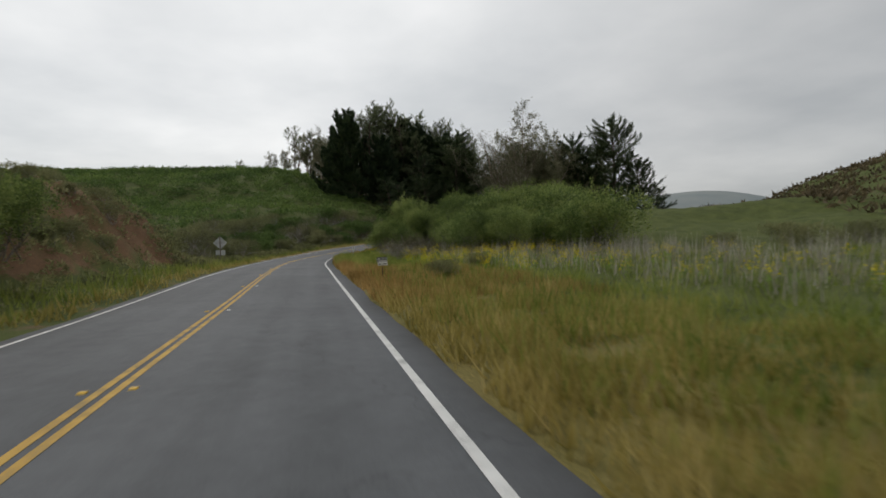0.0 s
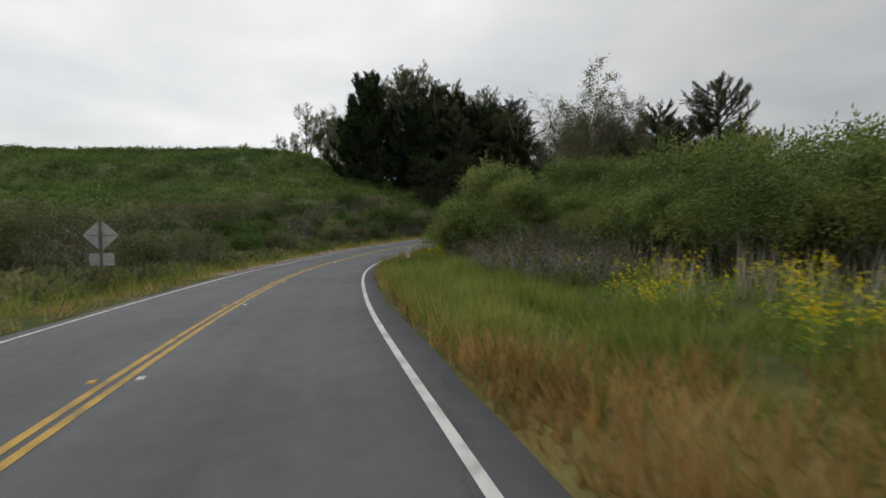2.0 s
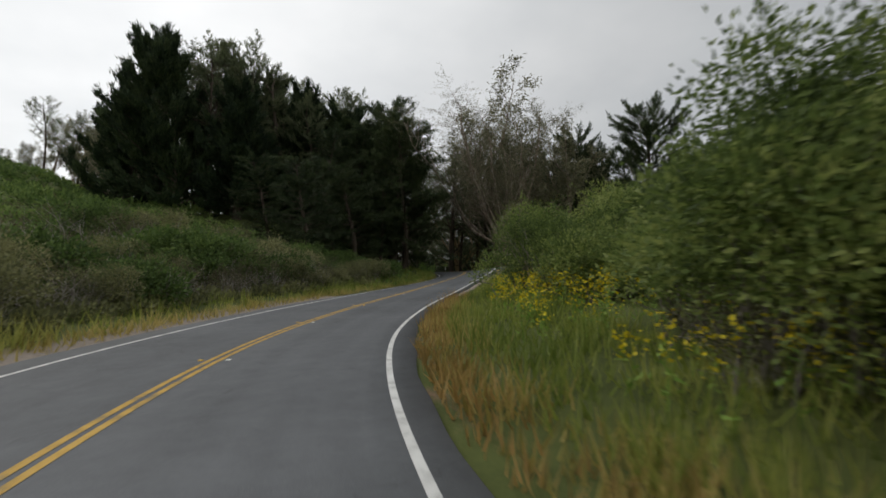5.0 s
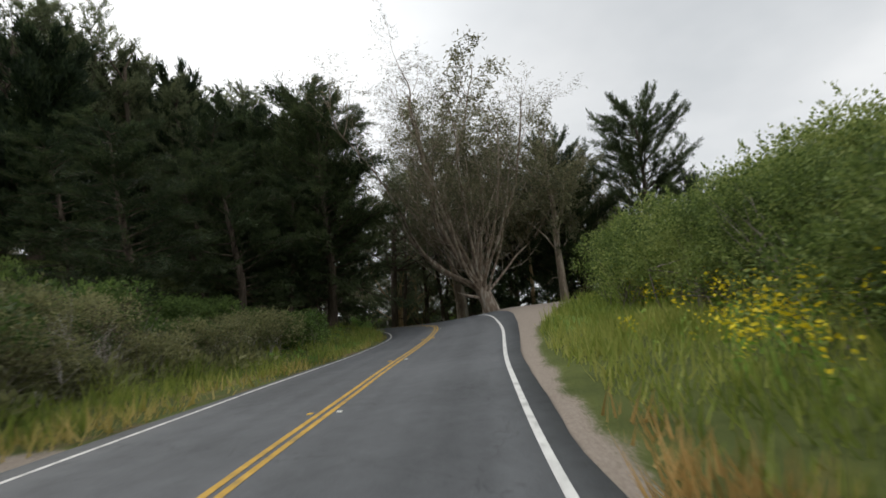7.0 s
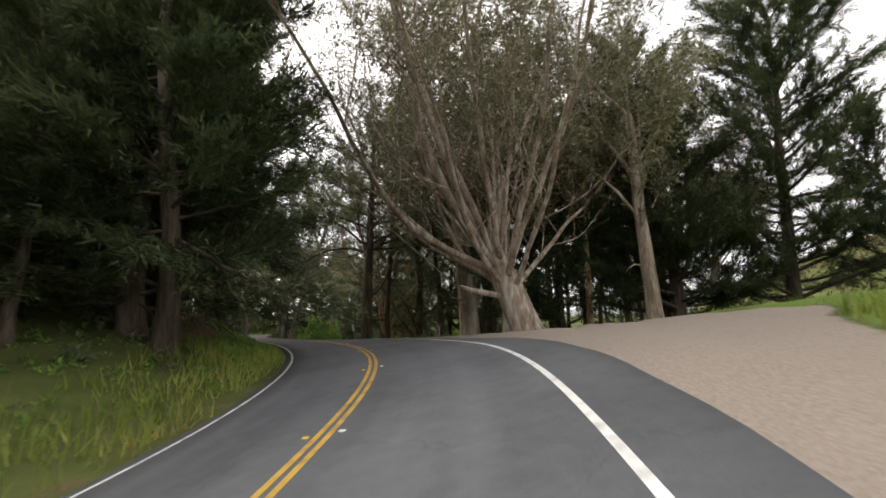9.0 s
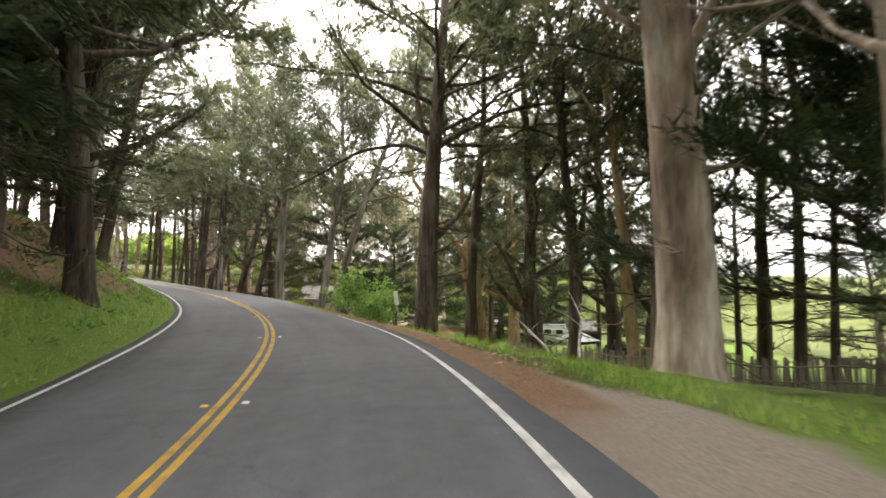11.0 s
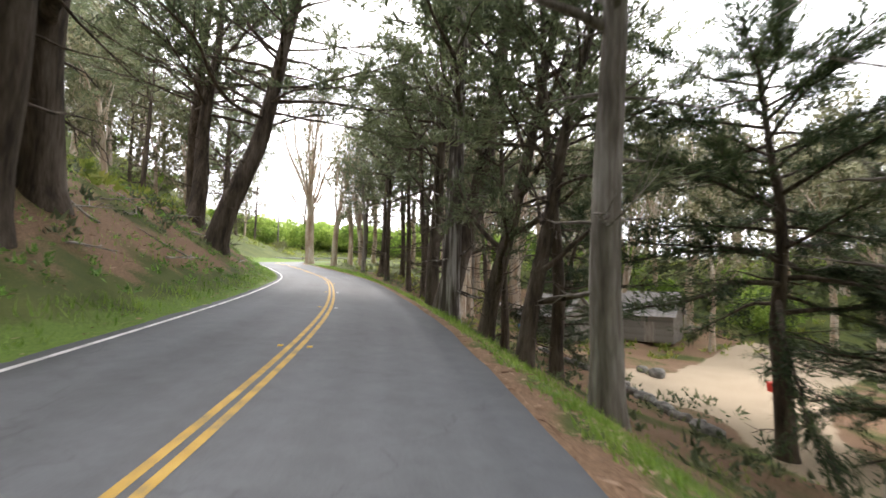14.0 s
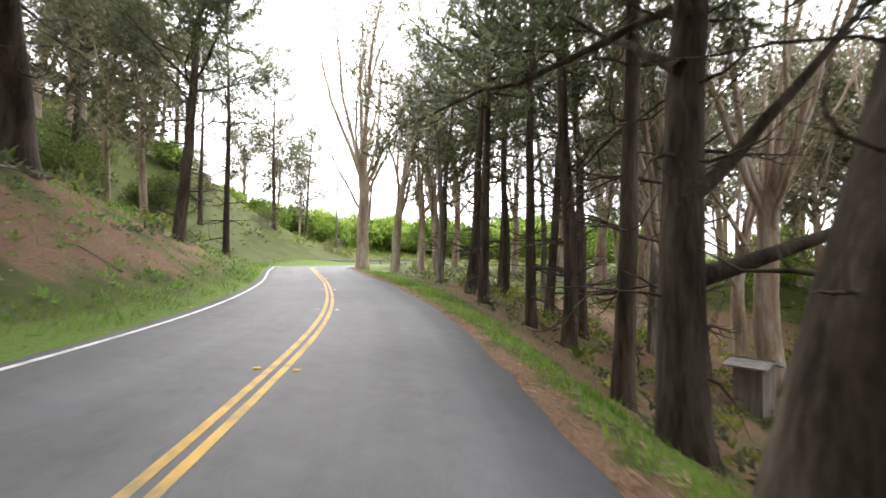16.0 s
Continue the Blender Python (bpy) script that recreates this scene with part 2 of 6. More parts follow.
def asphalt_material():
    m = bpy.data.materials.new("asphalt")
    m.use_nodes = True
    t = m.node_tree
    bsdf = t.nodes["Principled BSDF"]
    coord = t.nodes.new("ShaderNodeTexCoord")
    big = node(t, "ShaderNodeTexNoise", Scale=0.25, Detail=6.0)
    agg = node(t, "ShaderNodeTexVoronoi", Scale=70.0)
    fine = node(t, "ShaderNodeTexNoise", Scale=38.0, Detail=5.0, Roughness=0.7)
    for n in (big, agg, fine):
        t.links.new(coord.outputs["Object"], n.inputs["Vector"])
    # wheel tracks and sealed patches follow the road's own length and breadth
    at = t.nodes.new("ShaderNodeAttribute"); at.attribute_name = "lane"
    sep = t.nodes.new("ShaderNodeSeparateXYZ")
    t.links.new(at.outputs["Vector"], sep.inputs[0])
    cmb = t.nodes.new("ShaderNodeCombineXYZ")
    sc = t.nodes.new("ShaderNodeMath"); sc.operation = "MULTIPLY"; sc.inputs[1].default_value = 0.035
    t.links.new(sep.outputs[0], sc.inputs[0]); t.links.new(sc.outputs[0], cmb.inputs[0]); t.links.new(sep.outputs[1], cmb.inputs[1])
    track = node(t, "ShaderNodeTexNoise", Scale=1.1, Detail=3.0)
    t.links.new(cmb.outputs[0], track.inputs["Vector"])
    ramp = t.nodes.new("ShaderNodeValToRGB")
    e = ramp.color_ramp.elements
    e[0].position, e[0].color = 0.28, (0.040, 0.043, 0.047, 1)
    e[1].position, e[1].color = 0.78, (0.150, 0.158, 0.168, 1)
    s1 = t.nodes.new("ShaderNodeMath"); s1.operation = "MULTIPLY_ADD"; s1.inputs[1].default_value = 0.35
    s2 = t.nodes.new("ShaderNodeMath"); s2.operation = "MULTIPLY_ADD"; s2.inputs[1].default_value = 0.40
    s3 = t.nodes.new("ShaderNodeMath"); s3.operation = "MULTIPLY_ADD"; s3.inputs[1].default_value = 0.35
    t.links.new(track.outputs["Fac"], s1.inputs[0]); s1.inputs[2].default_value = -0.02
    t.links.new(big.outputs["Fac"], s2.inputs[0]); t.links.new(s1.outputs[0], s2.inputs[2])
    t.links.new(fine.outputs["Fac"], s3.inputs[0]); t.links.new(s2.outputs[0], s3.inputs[2])
    # pale scuffs a hand or two across
    scuff = node(t, "ShaderNodeTexNoise", Scale=2.6, Detail=7.0, Roughness=0.68)
    t.links.new(coord.outputs["Object"], scuff.inputs["Vector"])
    s4 = t.nodes.new("ShaderNodeMath"); s4.operation = "MULTIPLY_ADD"; s4.inputs[1].default_value = 0.3
    s5 = t.nodes.new("ShaderNodeMath"); s5.operation = "SUBTRACT"; s5.inputs[1].default_value = 0.15
    t.links.new(scuff.outputs["Fac"], s4.inputs[0]); t.links.new(s3.outputs[0], s4.inputs[2]); t.links.new(s4.outputs[0], s5.inputs[0])
    t.links.new(s5.outputs[0], ramp.inputs[0])
    # thin cracks
    wob = node(t, "ShaderNodeTexNoise", Scale=1.5, Detail=4.0)
    t.links.new(coord.outputs["Object"], wob.inputs["Vector"])
    add = t.nodes.new("ShaderNodeVectorMath"); add.operation = "ADD"
    wsc = t.nodes.new("ShaderNodeVectorMath"); wsc.operation = "SCALE"; wsc.inputs["Scale"].default_value = 0.9
    t.links.new(wob.outputs["Color"], wsc.inputs[0])
    t.links.new(coord.outputs["Object"], add.inputs[0]); t.links.new(wsc.outputs[0], add.inputs[1])
    crack = t.nodes.new("ShaderNodeTexVoronoi"); crack.feature = "DISTANCE_TO_EDGE"; crack.inputs["Scale"].default_value = 0.16
    t.links.new(add.outputs[0], crack.inputs["Vector"])
    cm = t.nodes.new("ShaderNodeMapRange"); cm.inputs["From Min"].default_value = 0.0; cm.inputs["From Max"].default_value = 0.003
    cm.inputs["To Min"].default_value = 0.72; cm.inputs["To Max"].default_value = 1.0
    t.links.new(crack.outputs["Distance"], cm.inputs["Value"])
    mul = t.nodes.new("ShaderNodeVectorMath"); mul.operation = "SCALE"
    t.links.new(ramp.outputs[0], mul.inputs[0]); t.links.new(cm.outputs[0], mul.inputs["Scale"])
    t.links.new(mul.outputs[0], bsdf.inputs["Base Color"])
    bsdf.inputs["Roughness"].default_value = 0.75
    bsdf.inputs["Specular IOR Level"].default_value = 0.35
    bp = node(t, "ShaderNodeBump", Strength=0.5, Distance=0.006)
    t.links.new(agg.outputs["Distance"], bp.inputs["Height"]); t.links.new(bp.outputs[0], bsdf.inputs["Normal"])
    return m


def ground_material():
    """Soil, litter, gravel and turf, by the zones stored on the sheet."""
    m = bpy.data.materials.new("ground")
    m.use_nodes = True
    t = m.node_tree
    bsdf = t.nodes["Principled BSDF"]
    coord = t.nodes.new("ShaderNodeTexCoord")
    n1 = node(t, "ShaderNodeTexNoise", Scale=0.5, Detail=8.0, Roughness=0.62)
    n2 = node(t, "ShaderNodeTexNoise", Scale=22.0, Detail=6.0, Roughness=0.7)
    for n in (n1, n2):
        t.links.new(coord.outputs["Object"], n.inputs["Vector"])

    def ramp(src, lo, hi, a=0.35, b=0.68):
        r = t.nodes.new("ShaderNodeValToRGB")
        r.color_ramp.elements[0].position, r.color_ramp.elements[0].color = a, (*lo, 1)
        r.color_ramp.elements[1].position, r.color_ramp.elements[1].color = b, (*hi, 1)
        t.links.new(src, r.inputs[0])
        return r.outputs[0]
    mixn = t.nodes.new("ShaderNodeMath"); mixn.operation = "MULTIPLY_ADD"; mixn.inputs[1].default_value = 0.55
    off = t.nodes.new("ShaderNodeMath"); off.operation = "MULTIPLY"; off.inputs[1].default_value = 0.45
    t.links.new(n2.outputs["Fac"], off.inputs[0])
    t.links.new(n1.outputs["Fac"], mixn.inputs[0]); t.links.new(off.outputs[0], mixn.inputs[2])
    f = mixn.outputs[0]
    colour = ramp(f, (0.045, 0.06, 0.018), (0.13, 0.15, 0.045))
    zones = (("dirt", (0.10, 0.06, 0.04), (0.23, 0.15, 0.10)), ("gravel", (0.21, 0.175, 0.145), (0.35, 0.30, 0.255)),
             ("litter", (0.10, 0.062, 0.04), (0.33, 0.21, 0.13)), ("lawn", (0.07, 0.125, 0.025), (0.18, 0.255, 0.055)),
             ("track", (0.32, 0.25, 0.17), (0.48, 0.39, 0.28)), ("straw", (0.13, 0.11, 0.035), (0.29, 0.235, 0.085)), ("cut", (0.065, 0.042, 0.028), (0.30, 0.17, 0.09)))
    for name, lo, hi in zones:
        at = t.nodes.new("ShaderNodeAttribute"); at.attribute_name = name
        edge = t.nodes.new("ShaderNodeMath"); edge.operation = "MULTIPLY_ADD"; edge.inputs[1].default_value = 1.5
        t.links.new(f, edge.inputs[0]); edge.inputs[2].default_value = -0.75
        sm = t.nodes.new("ShaderNodeMath"); sm.operation = "ADD"
        t.links.new(at.outputs["Fac"], sm.inputs[0]); t.links.new(edge.outputs[0], sm.inputs[1])
        mr = t.nodes.new("ShaderNodeMapRange"); mr.interpolation_type = "SMOOTHSTEP"
        mr.inputs["From Min"].default_value = 0.35; mr.inputs["From Max"].default_value = 0.65
        t.links.new(sm.outputs[0], mr.inputs["Value"])
        mx = t.nodes.new("ShaderNodeMixRGB")
        t.links.new(mr.outputs[0], mx.inputs[0]); t.links.new(colour, mx.inputs[1])
        t.links.new(ramp(n2.outputs["Fac"], lo, hi), mx.inputs[2])
        colour = mx.outputs[0]
    t.links.new(colour, bsdf.inputs["Base Color"])
    bsdf.inputs["Roughness"].default_value = 0.95
    bsdf.inputs["Specular IOR Level"].default_value = 0.15
    bp = node(t, "ShaderNodeBump", Strength=0.6, Distance=0.045)
    t.links.new(n2.outputs["Fac"], bp.inputs["Height"]); t.links.new(bp.outputs[0], bsdf.inputs["Normal"])
    return m


M["asphalt"] = asphalt_material()
M["ground"] = ground_material()


# ---- mesh helpers ----
def mesh_np(name, verts, faces, mats=()):
    """A mesh from arrays; all faces have the same number of corners."""
    me = bpy.data.meshes.new(name)
    verts, faces = np.asarray(verts, np.float32), np.asarray(faces, np.int32)
    k = faces.shape[1]
    me.vertices.add(len(verts)); me.vertices.foreach_set("co", verts.ravel())
    me.loops.add(faces.size); me.loops.foreach_set("vertex_index", faces.ravel())
    me.polygons.add(len(faces))
    me.polygons.foreach_set("loop_start", np.arange(0, faces.size, k, dtype=np.int32))
    me.update(calc_edges=True)
    for mt in mats:
        me.materials.append(mt)
    return me


def smooth(me):
    me.polygons.foreach_set("use_smooth", np.ones(len(me.polygons), bool))
    return me


def part(name, bm, mat, parent, label=""):
    """Links a bmesh, or a mesh, as one object under a thing or a part."""
    if isinstance(bm, bmesh.types.BMesh):
        me = bpy.data.meshes.new(name)
        bm.to_mesh(me); bm.free()
    else:
        me = bm
    if mat and not me.materials:
        me.materials.append(mat)
    ob = new(name, me)
    ob.parent = parent
    return tagged(ob, label)


def thing(name, m, label, category, group=""):
    ob = new(name)
    ob.empty_display_size = 0.2
    ob.matrix_basis = m
    return tagged(ob, label, category, group)


def box(size, at=(0, 0, 0), bevel=0.0, turn=(0, 0, 0)):
    bm = bmesh.new()
    bmesh.ops.create_cube(bm, size=1)
    bmesh.ops.scale(bm, vec=size, verts=bm.verts)
    if bevel:
        bmesh.ops.bevel(bm, geom=bm.edges, offset=bevel, segments=2, affect="EDGES")
    bmesh.ops.transform(bm, matrix=pose(*at, *turn), verts=bm.verts)
    return bm


def rod(r1, r2, depth, at=(0, 0, 0), turn=(0, 0, 0), sides=12, bevel=0.0):
    bm = bmesh.new()
    bmesh.ops.create_cone(bm, cap_ends=True, segments=sides, radius1=r1, radius2=r2, depth=depth)
    if bevel:
        bmesh.ops.bevel(bm, geom=[e for e in bm.edges if len(e.link_faces) == 2 and e.calc_face_angle() > 1], offset=bevel, segments=2, affect="EDGES")
    bmesh.ops.transform(bm, matrix=pose(*at, *turn), verts=bm.verts)
    return bm


def tubes_np(tubes):
    """Tapered tubes, each (points, radii, sides), as one set of quads."""
    V, F, base = [], [], 0
    for pts, rad, k in tubes:
        pts = np.asarray(pts, float); n = len(pts)
        d = np.gradient(pts, axis=0); d /= np.linalg.norm(d, axis=1)[:, None] + 1e-9
        ref = np.where(np.abs(d[:, 2:3]) > 0.9, [[1.0, 0, 0]], [[0, 0, 1.0]])
        u = np.cross(d, ref); u /= np.linalg.norm(u, axis=1)[:, None] + 1e-9
        w = np.cross(d, u)
        a = np.arange(k) * 2 * math.pi / k
        ring = pts[:, None] + np.asarray(rad)[:, None, None] * (u[:, None] * np.cos(a)[None, :, None] + w[:, None] * np.sin(a)[None, :, None])
        V.append(ring.reshape(-1, 3))
        i, j = np.meshgrid(np.arange(n - 1), np.arange(k), indexing="ij")
        q = np.stack([i * k + j, i * k + (j + 1) % k, (i + 1) * k + (j + 1) % k, (i + 1) * k + j], -1).reshape(-1, 4)
        F.append(q + base); base += n * k
    return np.vstack(V), np.vstack(F)


def leaves_np(pos, dirs, length, width, rng, spin=1.0, lens=False):
    """Leaf blades along dirs, turned about it at random: pointed blades, or leaves widest in the middle and folded a little."""
    n = len(pos)
    d = dirs / (np.linalg.norm(dirs, axis=1)[:, None] + 1e-9)
    r = rng.normal(size=(n, 3)); r[:, 2] += (1 - spin) * 4
    side = np.cross(d, r); side /= np.linalg.norm(side, axis=1)[:, None] + 1e-9
    L, W = np.asarray(length).reshape(-1, 1), np.asarray(width).reshape(-1, 1)
    if lens:
        up = np.cross(side, d) * W * 0.16
        mid = pos + d * L * 0.45 + up
        v = np.stack([pos, mid + side * W * 0.5, pos + d * L - up, mid - side * W * 0.5], 1).reshape(-1, 3)
        return v, np.arange(4 * n).reshape(n, 4)
    v = np.stack([pos + side * W * 0.5, pos + d * L, pos - side * W * 0.5], 1).reshape(-1, 3)
    f = np.arange(3 * n).reshape(n, 3)
    return v, f


# ---- the road's line ----
ROAD_X = [5.87, 1.84, -2.20, -6.23, -10.11, -13.74, -16.14, -16.61, -14.67, -10.15, -3.63, 3.08, 8.67, 12.22, 13.43, 12.40, 9.36, 5.08, -0.33, -6.49, -13.94, -22.25, -29.71, -31.89, -25.97, -15.63, -4.38]
ROAD_Y = [-29.10, -14.85, -0.61, 13.64, 27.39, 40.97, 54.14, 66.24, 77.70, 88.90, 99.30, 108.66, 118.19, 128.55, 139.51, 150.80, 162.30, 173.49, 184.42, 194.92, 204.47, 213.54, 222.94, 234.74, 245.18, 251.26, 255.46]
ROAD_Z = [1.08, 0.56, 0.03, -0.49, -0.89, -1.42, -1.86, -2.12, -1.96, -1.67, -1.04, -0.19, 0.52, 0.86, 1.07, 1.14, 1.41, 1.74, 2.09, 2.55, 3.14, 3.88, 4.33, 4.78, 5.23, 5.23, 5.23]
ROAD_BANK = [0.014, 0.014, 0.014, 0.004, 0.008, -0.001, -0.008, -0.001, 0.005, 0.014, -0.025, -0.116, -0.167, -0.095, -0.019, 0.034, 0.034, 0.066, 0.067, 0.044, 0.026, 0.025, 0.010, 0.000, 0.000, 0.000, 0.000]


def spline(values, sub):
    p = np.asarray(values, float)
    q = np.concatenate([[2 * p[0] - p[1]], p, [2 * p[-1] - p[-2]]])
    u = np.arange(sub) / sub
    out = [0.5 * (2 * q[k + 1] + (q[k + 2] - q[k]) * u + (2 * q[k] - 5 * q[k + 1] + 4 * q[k + 2] - q[k + 3]) * u ** 2
                  + (3 * q[k + 1] - q[k] - 3 * q[k + 2] + q[k + 3]) * u ** 3) for k in range(len(p) - 1)]
    return np.concatenate(out + [p[-1:]])


RX, RY, RZ, RB = (spline(v, 14) for v in (ROAD_X, ROAD_Y, ROAD_Z, ROAD_BANK))
_d = np.stack([np.gradient(RX), np.gradient(RY)], 1)
_d /= np.linalg.norm(_d, axis=1)[:, None]
RN = np.stack([-_d[:, 1], _d[:, 0]], 1)              # to the left
RD = _d
RS = np.concatenate([[0], np.cumsum(np.hypot(np.diff(RX), np.diff(RY)))])
RS -= RS[28]                                          # length along the road, from the start of the drive


def right_edge(s):
    return np.interp(s, (-40, 90, 98, 110, 117, 122, 128, 140, 150, 165, 270), (4.1, 4.05, 3.95, 4.03, 4.4, 4.75, 4.75, 4.1, 3.95, 3.55, 3.2))


def turnout(s):
    """How far the gravel reaches to the right of the road's middle."""
    return np.interp(s, (98, 108, 111, 114, 118, 123, 126, 130, 136, 141, 147), (4.25, 4.45, 4.65, 5.2, 6.5, 8.2, 10.2, 14.3, 14, 7, 4.5))


def left_edge(s):
    return np.interp(s, (-40, 50, 62, 95, 105, 270), (3.4, 3.45, 3.8, 3.8, 3.4, 3.4))


def road_point(s, l, up=0.0):
    x, y, z, b = (np.interp(s, RS, v) for v in (RX, RY, RZ, RB))
    nx, ny = np.interp(s, RS, RN[:, 0]), np.interp(s, RS, RN[:, 1])
    return np.stack([x + nx * l, y + ny * l, z + b * np.clip(l, -6, 6) + up + 0 * s], -1)


# ---- the lie of the land beside the road: heights over its edge ----
OUT = (0, 1.2, 3.2, 6.5, 12, 25, 60)
LEFT = {-60: (0, .1, .6, 4.4, 5.4, 6.5, 9), 31: (0, .1, .3, 4.9, 6.4, 7.2, 9), 40: (0, .05, .15, 4.4, 6.6, 7.2, 9), 44: (0, 0, .1, .6, 2.6, 5, 8), 52: (0, 0, 0, .2, 2.0, 3.5, 6),
        64: (0, 0, -.1, .1, .5, 1.8, 5.5), 95: (0, .1, .3, .7, 1.8, 4, 10), 118: (0, .1, .6, 1.2, 2.6, 6, 11), 138: (0, .2, .9, 2.0, 4.2, 8, 12)}
LEFT_FAR = {152: (0, .3, 1.4, 3.2, 6, 9.5, 13), 170: (0, .35, 1.8, 4.2, 6.4, 7.5, 9), 212: (0, .35, 1.8, 4.4, 6.6, 7.5, 9),
            232: (0, .2, 1.0, 2.6, 4, 5, 7), 262: (0, 0, .3, .8, 1.6, 3, 6)}
RIGHT = {-60: (0, -.1, -.4, -.6, -.7, -.8, -.5), 40: (0, -.1, -.3, -.4, -.2, .6, .5), 58: (0, -.1, -.1, .2, 1.0, 2.2, 1), 80: (0, 0, .1, .5, 1.3, 2.2, 1),
         98: (0, .05, .3, .8, 1.5, 2.2, 1.5), 108: (0, .05, .15, .5, 1.0, 1.8, 1.5), 120: (0, 0, .05, .2, .7, 2.2, 3), 134: (0, 0, .05, .2, .8, 2, 2.5)}
RIGHT_FAR = {148: (0, -.1, -.4, -.9, -1.8, -2.8, -4), 160: (0, -.15, -.8, -2, -3.6, -5, -6), 178: (0, -.35, -1.5, -3.2, -5, -6, -7),
             208: (0, -.3, -1.4, -3.4, -5, -6, -7), 222: (0, -.1, -.3, -.9, -2.5, -4.5, -6), 242: (0, 0, .05, .1, -.4, -2, -4), 275: (0, 0, 0, 0, 0, -1, -2)}


def side(table, s, out):
    keys = sorted(table)
    rows = np.array([table[k] for k in keys], float)
    cols = np.stack([np.interp(s, keys, rows[:, j]) for j in range(len(OUT))], -1)
    res = np.zeros_like(out)
    for j in range(len(OUT) - 1):
        a, b = OUT[j], OUT[j + 1]
        u = np.clip((out - a) / (b - a), 0, 1)
        res += (cols[..., j + 1] - cols[..., j]) * u
    return res


def step(a, b, x):
    u = np.clip((x - a) / (b - a), 0, 1)
    return u * u * (3 - 2 * u)


def axis(lo, hi, fine, reach, grow):
    core = np.arange(lo, hi + fine / 2, fine)
    far, d = [], fine
    pos = 0.0
    while pos < reach:
        d *= grow
        pos += d
        far.append(pos)
    far = np.array(far)
    return np.concatenate([lo - far[::-1], core, hi + far])


GX, GY = axis(-42, 62, 0.8, 900, 1.22), axis(-14, 262, 0.8, 900, 1.22)


def nearest(x, y):
    """Length along the road and distance to its left, for arrays of places."""
    s, l, zr = np.empty(len(x)), np.empty(len(x)), np.empty(len(x))
    for a in range(0, len(x), 20000):
        dx, dy = x[a:a + 20000, None] - RX[None], y[a:a + 20000, None] - RY[None]
        i = (dx * dx + dy * dy).argmin(1)
        k = np.arange(len(i))
        vx, vy = dx[k, i], dy[k, i]
        s[a:a + 20000] = RS[i] + vx * RD[i, 0] + vy * RD[i, 1]
        l[a:a + 20000] = vx * RN[i, 0] + vy * RN[i, 1]
        zr[a:a + 20000] = RZ[i] + RB[i] * np.clip(l[a:a + 20000], -6, 6)
    return s, l, zr


def lumps(x, y, size, seed):
    """A cheap rolling field of sines, about -1 to 1."""
    r = np.random.RandomState(seed)
    out = 0
    for k in range(7):
        a, w = r.uniform(0, 6.28), (2 * math.pi / size) * r.uniform(0.6, 1.7)
        out = out + np.sin((x * math.cos(a) + y * math.sin(a)) * w + r.uniform(0, 6.28)) / 3.2
    return out


